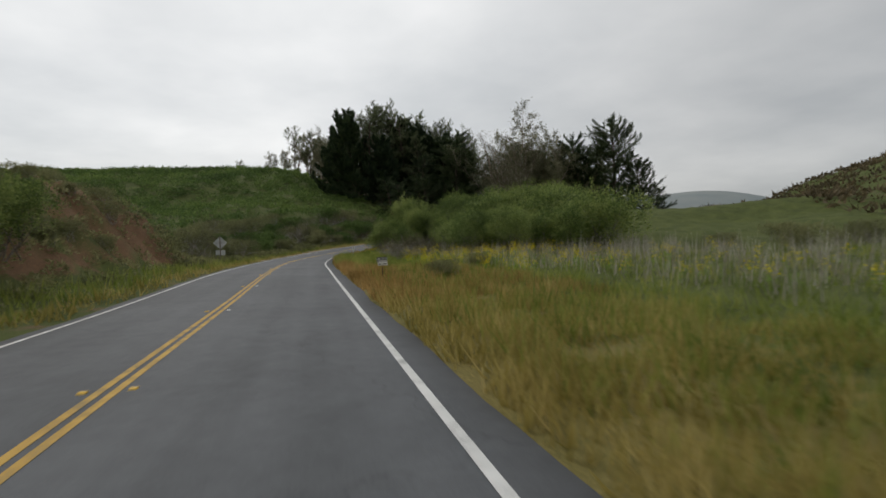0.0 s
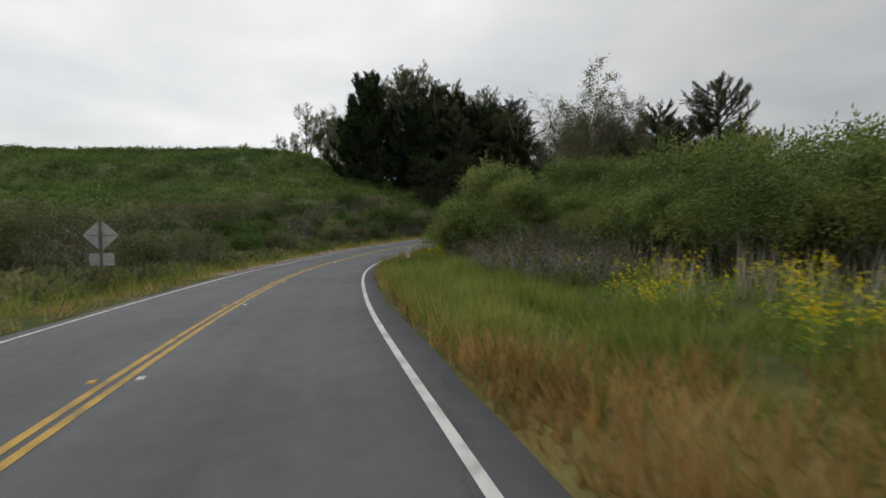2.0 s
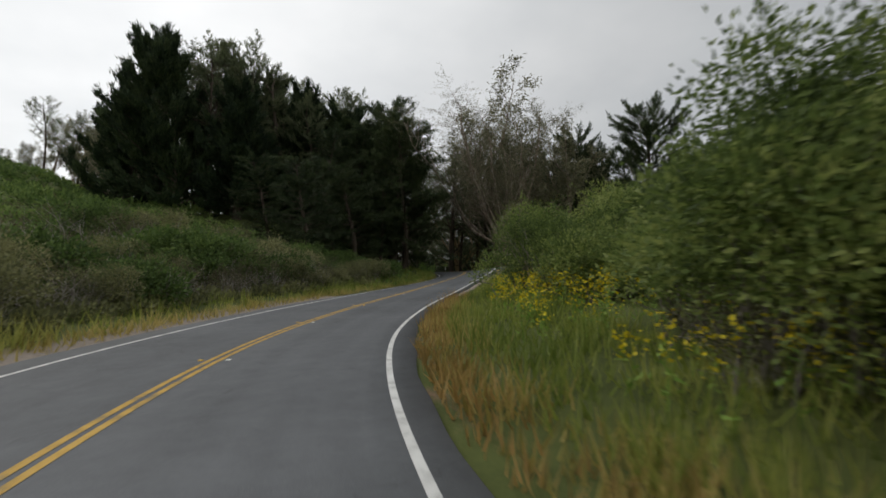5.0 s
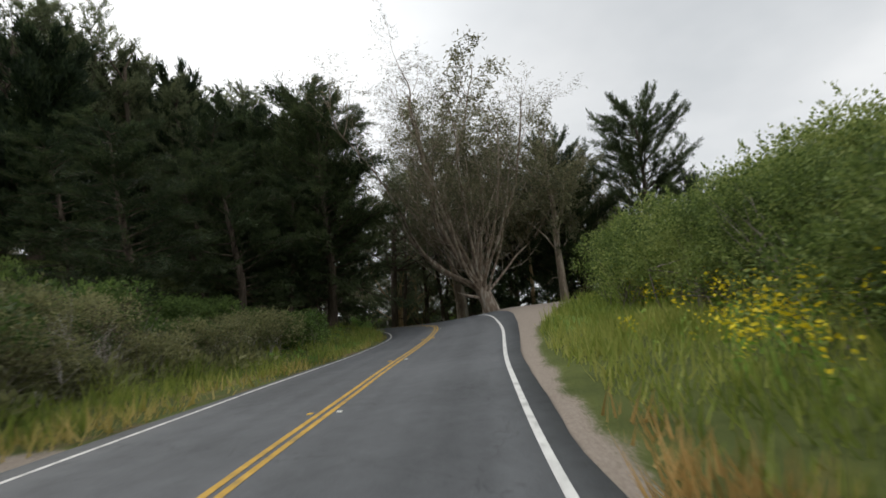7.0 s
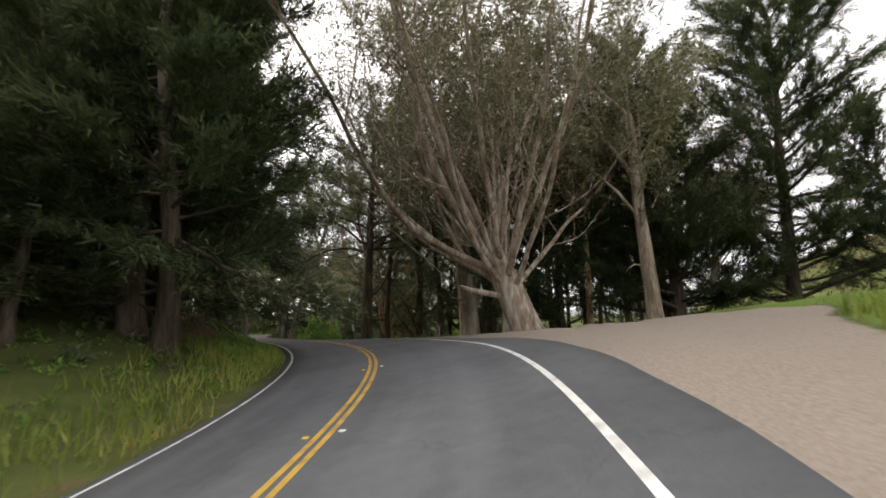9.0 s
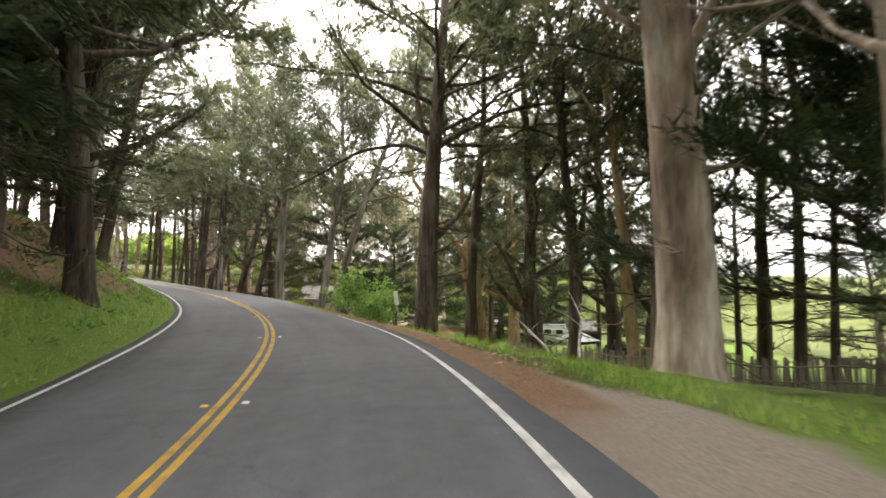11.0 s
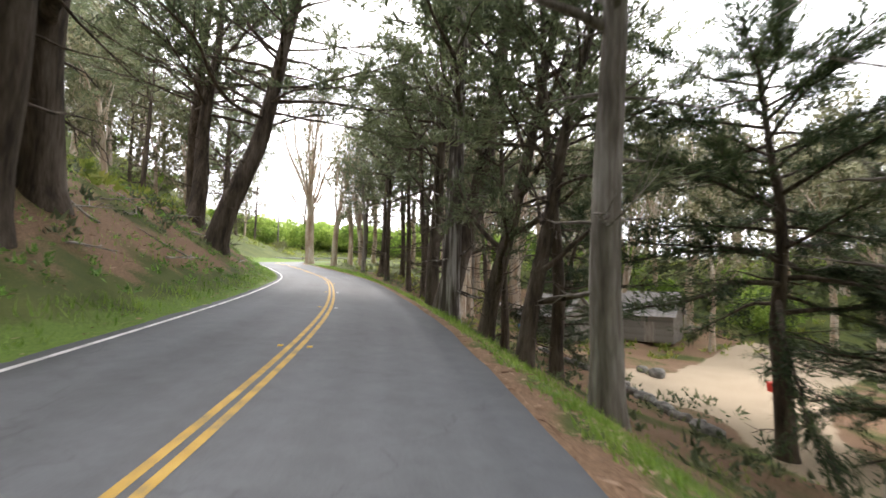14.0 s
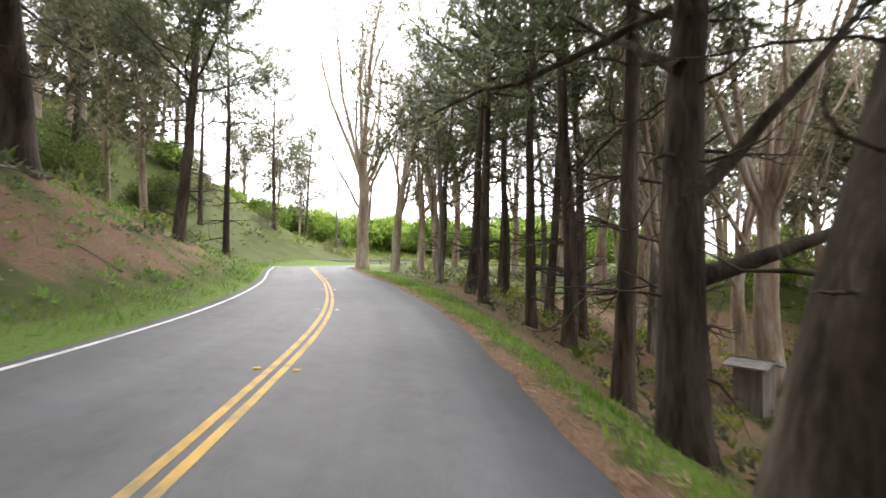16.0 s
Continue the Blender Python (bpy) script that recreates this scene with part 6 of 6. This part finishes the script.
# hand-made caution board on a stake
brd = thing("driveway_sign", on_ground(23.2, -5.75, 6), "small white lettered board on a thin dark stake", "sign")
part("board", plate([(-0.26, 0.2), (0.24, 0.21), (0.27, -0.2), (-0.2, -0.2)], 0.008, 0.006, (0, 0.0, 0.92)), M["sign_white"], brd)
part("banner", plate([(-0.265, 0.205), (0.235, 0.215), (0.25, 0.05), (-0.245, 0.04)], 0.003, 0.0, (0, -0.004, 0.92)), M["black_paint"], brd, "black painted band")
part("stake", box((0.03, 0.03, 1.15), (0.02, 0.028, 0.45), 0.004), M["black_paint"], brd)
lettering("lettering", "CAUTION", 0.135, (0, -0.0055, 1.045), M["sign_white"], brd)
lettering("lettering", "DRIVEWAY", 0.118, (0.01, -0.002, 0.90), M["black_paint"], brd)
for x0, w in ((-0.11, 0.17), (0.12, 0.2)):
    part("illegible_writing", box((w, 0.002, 0.05), (x0, -0.002, 0.785)), M["black_paint"], brd, "a bar of small dark writing")


def paddle(s, l, width, height, lift, tilt, label, bars, turn=0.0):
    ob = thing("road_paddle", on_ground(s, l, turn) @ pose(0, 0, 0, tilt[0], tilt[1], 0), label, "road marker post")
    w, h = width / 2, height / 2
    part("panel", plate([(-w, h), (w, h), (w, -h), (-w, -h)], 0.005, w * 0.35, (0, 0, lift + h)), M["sign_white"], ob)
    part("post", box((0.05, 0.02, lift + height + 0.25), (0, 0.02, (lift + height) / 2 - 0.15), 0.003), M["steel"], ob)
    for z, wd, hh in bars:
        part("illegible_writing", box((wd, 0.002, hh), (0, -0.002, lift + z)), M["black_paint"], ob, "a dark bar of writing")
    return ob


paddle(57.6, -5.75, 0.2, 0.62, 0.74, (0, 5), "white plastic marker paddle with dark writing in the grass", ((0.1, 0.09, 0.03), (0.19, 0.1, 0.03), (0.33, 0.13, 0.05), (0.37, 0.12, 0.03), (0.5, 0.16, 0.02)))
paddle(157.9, -5.55, 0.2, 0.62, 1.0, (0, -9), "leaning blank white marker paddle on a steel post", ())
for s, l in ((81.2, 5.5), (94.5, 7.4)):
    ob = thing("marker_post", on_ground(s, l), "short pale roadside marker post", "post", "short posts")
    part("post", box((0.07, 0.07, 1.0), (0, 0, 0.35), 0.01), M["old_wood"], ob)
    part("reflector", box((0.05, 0.01, 0.08), (0, -0.041, 0.75), 0.002), M["marker_white"], ob)


# ---- fences ----
def stake_fence(points, gap, height, mat, label, name="stake_fence", width=0.09):
    r = np.random.RandomState(7)
    pts = np.array(points, float)
    seg = np.hypot(*np.diff(pts, axis=0).T)
    cum = np.concatenate([[0], np.cumsum(seg)])
    x0, y0 = pts[0]
    z0 = float(ground_z(x0, y0))
    ob = thing(name, Matrix.Translation((x0, y0, z0)), label, "fence")
    shapes = []
    for k in range(4):
        bm = box((width * (0.8 + 0.15 * k), 0.025, height * (0.9 + 0.07 * k)), (0, 0, height * (0.9 + 0.07 * k) / 2 - 0.08), 0.004)
        for v in bm.verts:
            if v.co.z > height * 0.6:
                v.co.x *= 0.55 + 0.12 * k; v.co.z += 0.03 * math.sin(k * 2 + v.co.x * 60)
        me = bpy.data.meshes.new("stake"); bm.to_mesh(me); bm.free(); me.materials.append(mat)
        shapes.append(me)
    d = 0.0
    while d < cum[-1]:
        x, y = np.interp(d, cum, pts[:, 0]), np.interp(d, cum, pts[:, 1])
        k = min(np.searchsorted(cum, d, "right") - 1, len(seg) - 1)
        a = math.degrees(math.atan2(*(pts[k + 1] - pts[k])[::-1]))
        o = new("stake", shapes[r.randint(4)]); o.parent = ob
        o.matrix_basis = pose(float(x - x0), float(y - y0), float(ground_z(x, y)) - z0, r.normal() * 2, r.normal() * 3, a)
        d += gap * r.uniform(0.85, 1.2)
    for hgt in (0.3, 0.75):
        tube = [np.array([x - x0, y - y0, float(ground_z(x, y)) - z0 + hgt * height]) for x, y in zip(np.interp(np.linspace(0, cum[-1], 30), cum, pts[:, 0]), np.interp(np.linspace(0, cum[-1], 30), cum, pts[:, 1]))]
        v, f = tubes_np([(np.array(tube), [0.03] * 30, 4)])
        part("rail", mesh_np("rail", v, f, [mat]), None, ob)
    return ob


stake_fence([(25.2, 152.6), (26.6, 148), (28.6, 142.5), (31.5, 138.0)], 0.1, 1.1, M["old_wood"], "weathered grey stake fence below the verge")
stake_fence([(25.0, 131.3), (26.6, 132.0), (29.2, 132.4)], 0.3, 0.75, M["sign_white"], "short row of old white pickets under a eucalyptus", "picket_fence")


def guard_rail(s0, s1, l, label):
    q0 = road_point(np.array(s0), np.array(l))
    ob = thing("guard_rail", Matrix.Translation(q0), label, "guard rail")
    s = np.arange(s0, s1, 0.6)
    prof = ((0.0, 0.72), (0.03, 0.68), (0.0, 0.62), (0.03, 0.56), (0.0, 0.50))
    rows = np.stack([road_point(s, np.full(len(s), l + a)) - q0 + [0, 0, h] for a, h in prof], 1)
    n = len(prof)
    i, j = np.meshgrid(np.arange(len(s) - 1), np.arange(n - 1), indexing="ij")
    me = mesh_np("beam", rows.reshape(-1, 3), np.stack([i * n + j, i * n + j + 1, (i + 1) * n + j + 1, (i + 1) * n + j], -1).reshape(-1, 4), [M["steel"]])
    b = part("beam", me, None, ob, "galvanised steel beam")
    so = b.modifiers.new("thick", "SOLIDIFY"); so.thickness = 0.006
    for t in np.arange(s0 + 0.5, s1, 2.4):
        p = road_point(np.array(t), np.array(l + 0.12)) - q0
        part("post", box((0.15, 0.15, 1.2), (float(p[0]), float(p[1]), float(p[2]) + 0.2), 0.01, (0, 0, heading(t))), M["old_wood"], ob)


guard_rail(250.0, 292.0, 4.6, "steel guard rail on wooden posts round the bend")

pole = thing("utility_pole", Matrix.Translation((-49.3, 251.2, float(ground_z(-49.3, 251.2)))), "slim grey wooden utility pole among bushes", "utility pole")
part("pole", rod(0.17, 0.12, 11.5, (0, 0, 5.3), sides=14), M["bark_grey"], pole)
part("crossarm", box((2.2, 0.1, 0.12), (0, 0.14, 10.3), 0.01), M["old_wood"], pole)
for x in (-0.95, -0.4, 0.4, 0.95):
    part("insulator", rod(0.04, 0.025, 0.14, (x, 0.14, 10.43), sides=8), M["glass_dark"], pole)


# ---- the hamlet below the road ----
def shed(x, y, turn, w, d, h, rise, label, walls, name="shed", door=True):
    z = float(ground_z(x, y)) - 0.1
    ob = thing(name, pose(x, y, z, 0, 0, turn), label, "building")
    for sx, dims, at in ((0, (w, 0.1, h), (0, -d / 2, h / 2)), (1, (w, 0.1, h), (0, d / 2, h / 2)), (2, (0.1, d - 0.1, h), (-w / 2 + 0.05, 0, h / 2)), (3, (0.1, d - 0.1, h), (w / 2 - 0.05, 0, h / 2))):
        bm = box(dims, at)
        wall = part("wall", bm, walls, ob)
        if sx == 0:
            n = int(w / 0.22)
            me = None
            for k in range(n):                         # upright boards, proud of the wall
                bm = box((0.2, 0.024, h - 0.05), (0, 0, 0), 0.003)
                if me is None:
                    me = bpy.data.meshes.new("board"); bm.to_mesh(me); me.materials.append(walls)
                bm.free()
                o = new("board", me); o.parent = wall
                o.location = (-w / 2 + 0.11 + k * (w - 0.22) / max(n - 1, 1), -d / 2 - 0.062, h / 2 + 0.02)
    for sg in (-1, 1):
        part("gable", gable(d, rise, (sg * (w / 2 - 0.09), 0, h)), walls, ob)
    slope = math.degrees(math.atan2(rise, d / 2))
    L = math.hypot(d / 2, rise) + 0.4
    for sg in (-1, 1):
        roof = part("roof", box((w + 0.5, L, 0.06), (0, sg * (d / 4 + 0.12), h + rise / 2 - 0.06), 0, (-sg * slope, 0, 0)), M["roof_wood"], ob, "weathered shingle roof")
        me = None
        for row in range(int(L / 0.35)):
            bm = box((w + 0.52, 0.36, 0.03), (0, 0, 0), 0.004)
            if me is None:
                me = bpy.data.meshes.new("shingle"); bm.to_mesh(me); me.materials.append(M["roof_wood"])
            bm.free()
            u = (row + 0.5) * 0.35 - L / 2
            o = new("shingle", me); o.parent = roof
            a = radians(-sg * slope)
            o.matrix_basis = pose(0, sg * (d / 4 + 0.12) + u * math.cos(a) - 0.055 * math.sin(a), h + rise / 2 - 0.06 + u * math.sin(a) + 0.055 * math.cos(a), -sg * (slope + 3), 0, 0)
    if door:
        dr = part("door", box((0.9, 0.05, 1.9), (w * 0.2, -d / 2 - 0.09, 0.98), 0.008), M["old_wood"], ob)
        part("handle", rod(0.02, 0.02, 0.12, (w * 0.2 - 0.33, -d / 2 - 0.13, 1.0), sides=8), M["steel"], dr)
        wn = part("window", box((0.8, 0.05, 0.7), (-w * 0.22, -d / 2 - 0.09, 1.45), 0.006), M["glass_dark"], ob, "dark window pane")
        part("frame", box((0.92, 0.03, 0.08), (-w * 0.22, -d / 2 - 0.1, 1.84), 0.005), M["wall_boards"], wn)
        part("sill", box((0.98, 0.08, 0.05), (-w * 0.22, -d / 2 - 0.11, 1.07), 0.005), M["wall_boards"], wn)
    return ob


def gable(d, rise, at):
    bm = bmesh.new()
    vs = [bm.verts.new((x, y, z)) for x in (-0.04, 0.04) for y, z in ((-d / 2, 0), (d / 2, 0), (0, rise))]
    bm.faces.new(vs[:3]); bm.faces.new(vs[3:])
    for a, b in ((0, 1), (1, 2), (2, 0)):
        bm.faces.new((vs[a], vs[b], vs[b + 3], vs[a + 3]))
    bmesh.ops.recalc_face_normals(bm, faces=bm.faces)
    bmesh.ops.translate(bm, vec=at, verts=bm.verts)
    return bm


shed(9.5, 210.1, -35, 5.2, 4.4, 2.3, 1.7, "weathered wooden shed with a shingle roof below the road", M["wall_boards"])
shed(17.5, 215, -20, 7.0, 5.0, 2.6, 2.0, "grey wooden cottage half hidden by trees", M["wall_boards"], "cottage")
shed(4.4, 208.4, -30, 1.1, 1.1, 2.0, 0.16, "narrow board privy at the foot of the slope", M["old_wood"], "privy", False)
shed(48.0, 181.5, -35, 3.0, 3.0, 2.0, 1.0, "small dark gabled outbuilding on the lawn", M["black_paint"], "outbuilding", False)
shed(44.0, 203.0, 20, 3.2, 2.6, 1.9, 0.6, "small white hut beyond the lawn", M["trailer_white"], "hut", False)

tr = thing("travel_trailer", pose(43.6, 182.6, float(ground_z(43.6, 182.6)), 0, 0, -35), "rounded silver-white travel trailer on the lawn", "trailer")
bm = box((5.2, 2.2, 2.1), (0, 0, 1.5), 0.55)
part("body", bm, M["trailer_white"], tr)
for x in (-1.5, 0.0, 1.4):
    part("window", box((0.8, 0.03, 0.5), (x, -1.11, 1.75), 0.01), M["glass_dark"], tr, "dark window")
for y in (-0.95, 0.95):
    w = part("wheel", rod(0.34, 0.34, 0.2, (0.2, y, 0.34), (90, 0, 0), 20, 0.03), M["rubber"], tr)
    part("rim", rod(0.18, 0.18, 0.21, (0.2, y, 0.34), (90, 0, 0), 14), M["steel"], w)
part("drawbar", rod(0.05, 0.05, 1.4, (-3.2, 0, 0.5), (0, 90, 0), 8), M["steel"], tr)


def car(x, y, turn, label):
    ob = thing("car", pose(x, y, float(ground_z(x, y)), 0, 0, turn), label, "car")
    bm = box((4.5, 1.75, 0.62), (0, 0, 0.72), 0.12)
    part("body", bm, M["car_dark"], ob)
    bm = box((2.6, 1.55, 0.62), (-0.2, 0, 1.28), 0.05)
    for v in bm.verts:
        if v.co.z > 1.3:
            v.co.x = (v.co.x + 0.2) * 0.74 - 0.2; v.co.y *= 0.86
    part("cabin", bm, M["glass_dark"], ob, "dark glass cabin")
    part("roof", box((1.9, 1.3, 0.05), (-0.2, 0, 1.6), 0.02), M["car_dark"], ob)
    for sx in (-1.4, 1.4):
        for sy in (-0.8, 0.8):
            w = part("wheel", rod(0.33, 0.33, 0.22, (sx, sy, 0.33), (90, 0, 0), 20, 0.03), M["rubber"], ob)
            part("rim", rod(0.2, 0.2, 0.23, (sx, sy, 0.33), (90, 0, 0), 14), M["steel"], w)
    for sy in (-0.6, 0.6):
        part("headlight", box((0.06, 0.3, 0.14), (2.24, sy, 0.8), 0.015), M["marker_white"], ob)
        part("tail_light", box((0.06, 0.25, 0.14), (-2.24, sy, 0.82), 0.015), M["red_plastic"], ob)
    return ob


car(41.5, 165.6, 15, "dark parked car beside the lawn")
aw = thing("canopy", pose(38.2, 167.2, float(ground_z(38.2, 167.2)), 0, 0, 10), "small white pitched canopy on thin legs", "canopy")
bm = bmesh.new()
bmesh.ops.create_cone(bm, cap_ends=False, segments=4, radius1=2.0, radius2=0.15, depth=0.8)
bmesh.ops.rotate(bm, cent=(0, 0, 0), matrix=Matrix.Rotation(radians(45), 3, "Z"), verts=bm.verts)
bmesh.ops.translate(bm, vec=(0, 0, 2.3), verts=bm.verts)
bmesh.ops.solidify(bm, geom=bm.faces[:], thickness=0.02)
part("roof", bm, M["trailer_white"], aw)
for sx in (-1.35, 1.35):
    for sy in (-1.35, 1.35):
        part("leg", rod(0.025, 0.025, 2.0, (sx, sy, 0.98), sides=8), M["steel"], aw)


def tub(x, y, size, mat, label, name):
    ob = thing(name, pose(x, y, float(ground_z(x, y)), 0, 0, 25), label, name.replace("_", " "))
    bm = box(size, (0, 0, size[2] / 2), 0.04)
    for v in bm.verts:
        if v.co.z < size[2] * 0.5:
            v.co.x *= 0.88; v.co.y *= 0.88
    part("body", bm, mat, ob)
    part("lid", box((size[0] * 1.06, size[1] * 1.06, 0.05), (0, 0, size[2] + 0.02), 0.015), mat, ob)
    return ob


tub(33.8, 162.9, (0.9, 0.7, 0.8), M["blue_plastic"], "dark blue plastic bin behind the fence", "bin")
tub(32.6, 163.6, (1.6, 0.8, 0.45), M["green_plastic"], "low green plastic box behind the fence", "storage_box")
tub(6.9, 207.2, (1.2, 0.8, 0.7), M["blue_plastic"], "bright blue plastic bin at the foot of the slope", "bin")
tub(22.6, 196.4, (0.4, 0.4, 0.5), M["red_plastic"], "small red plastic crate beside the track", "crate")

tb = thing("garden_table", pose(31.2, 166.0, float(ground_z(31.2, 166.0)), 0, 0, 30), "pale wooden garden table on the grass", "table")
part("tabletop", box((1.6, 0.8, 0.05), (0, 0, 0.73), 0.01), M["trailer_white"], tb)
for sx in (-0.7, 0.7):
    for sy in (-0.3, 0.3):
        part("leg", box((0.07, 0.07, 0.72), (sx, sy, 0.35), 0.008), M["old_wood"], tb)


def stone_mesh(seed):
    r = np.random.RandomState(seed)
    bm = bmesh.new()
    bmesh.ops.create_icosphere(bm, subdivisions=2, radius=0.5)
    for v in bm.verts:
        v.co *= 0.8 + 0.25 * r.uniform() + 0.12 * noise.noise(v.co * 3 + Vector((seed, 0, 0)))
        v.co.z *= 0.65
    me = bpy.data.meshes.new("stone"); bm.to_mesh(me); bm.free(); me.materials.append(M["rock"])
    return me


STONES = [stone_mesh(k) for k in range(5)]
rr = np.random.RandomState(17)
wallpts = np.array([(8.6, 200.6), (9.9, 198.6), (12.4, 195.2), (14.0, 191.0), (15.3, 187.2), (16.6, 184.0)])
wallob = thing("stone_edging", Matrix.Translation((8.6, 200.6, float(ground_z(8.6, 200.6)))), "low line of rough stones edging the track", "stone wall")
z0 = float(ground_z(8.6, 200.6))
cum = np.concatenate([[0], np.cumsum(np.hypot(*np.diff(wallpts, axis=0).T))])
for d in np.arange(0, cum[-1], 0.42):
    x, y = np.interp(d, cum, wallpts[:, 0]) + rr.normal() * 0.12, np.interp(d, cum, wallpts[:, 1]) + rr.normal() * 0.12
    o = new("stone", STONES[rr.randint(5)]); o.parent = wallob
    k = rr.uniform(0.45, 0.95)
    o.matrix_basis = pose(float(x - 8.6), float(y - 200.6), float(ground_z(x, y)) - z0 + 0.12 * k, rr.uniform(-15, 15), rr.uniform(-15, 15), rr.uniform(0, 360)) @ Matrix.Diagonal((k, k * 0.9, k, 1))
for x, y, k in ((16.4, 197.4, 1.3), (15.6, 198.2, 0.9), (26.5, 190.0, 0.8)):
    o = new("boulder", STONES[2])
    o.matrix_basis = pose(x, y, float(ground_z(x, y)) + 0.2 * k, 0, 0, 60 * k) @ Matrix.Diagonal((k, k, k, 1))
    tagged(o, "dark rough boulder beside the sandy track", "boulder", "boulders")

for k in range(9):
    x, y = 24.6 + rr.uniform(0, 4.6), 185.0 + rr.uniform(-0.6, 0.7)
    L = rr.uniform(1.6, 3.2)
    tube = np.array([[u * L, 0.05 * math.sin(u * 9 + k), 0.02 * math.sin(u * 5)] for u in np.linspace(-0.5, 0.5, 7)])
    v, f = tubes_np([(tube, np.array([0.7, 1, 1.05, 1, 0.95, 1, 0.65]) * rr.uniform(0.14, 0.26), 9)])
    o = new("log", smooth(mesh_np("log", v, f, [M["dead_wood"]])))
    o.matrix_basis = pose(x, y, float(ground_z(x, y)) + 0.18 + 0.16 * (k % 3), rr.uniform(-8, 8), rr.uniform(-8, 8), rr.uniform(-25, 25))
    tagged(o, "grey weathered log in a pile by the track", "log", "log pile")


# ---- far ridges, their haze put into the base colour ----
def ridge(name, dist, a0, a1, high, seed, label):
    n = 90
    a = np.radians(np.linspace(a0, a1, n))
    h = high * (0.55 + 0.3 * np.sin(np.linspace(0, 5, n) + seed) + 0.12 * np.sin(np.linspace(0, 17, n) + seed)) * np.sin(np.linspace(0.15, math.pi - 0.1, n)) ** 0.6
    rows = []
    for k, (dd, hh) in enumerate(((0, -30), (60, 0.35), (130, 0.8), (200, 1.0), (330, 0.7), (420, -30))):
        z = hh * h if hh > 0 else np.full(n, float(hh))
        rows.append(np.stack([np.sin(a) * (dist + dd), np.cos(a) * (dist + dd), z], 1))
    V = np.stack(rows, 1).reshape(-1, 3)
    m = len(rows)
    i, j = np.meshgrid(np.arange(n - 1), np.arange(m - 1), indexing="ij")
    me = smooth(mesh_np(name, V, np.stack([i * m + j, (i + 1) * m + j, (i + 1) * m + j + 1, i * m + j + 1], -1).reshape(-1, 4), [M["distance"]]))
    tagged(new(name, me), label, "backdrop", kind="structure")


ridge("far_ridge", 620, 8, 62, 62, 1.0, "ridge at the far end of the valley, haze painted in grey-green")
ridge("far_ridge", 1000, -10, 75, 110, 2.4, "ridge on the horizon, painted pale for haze")
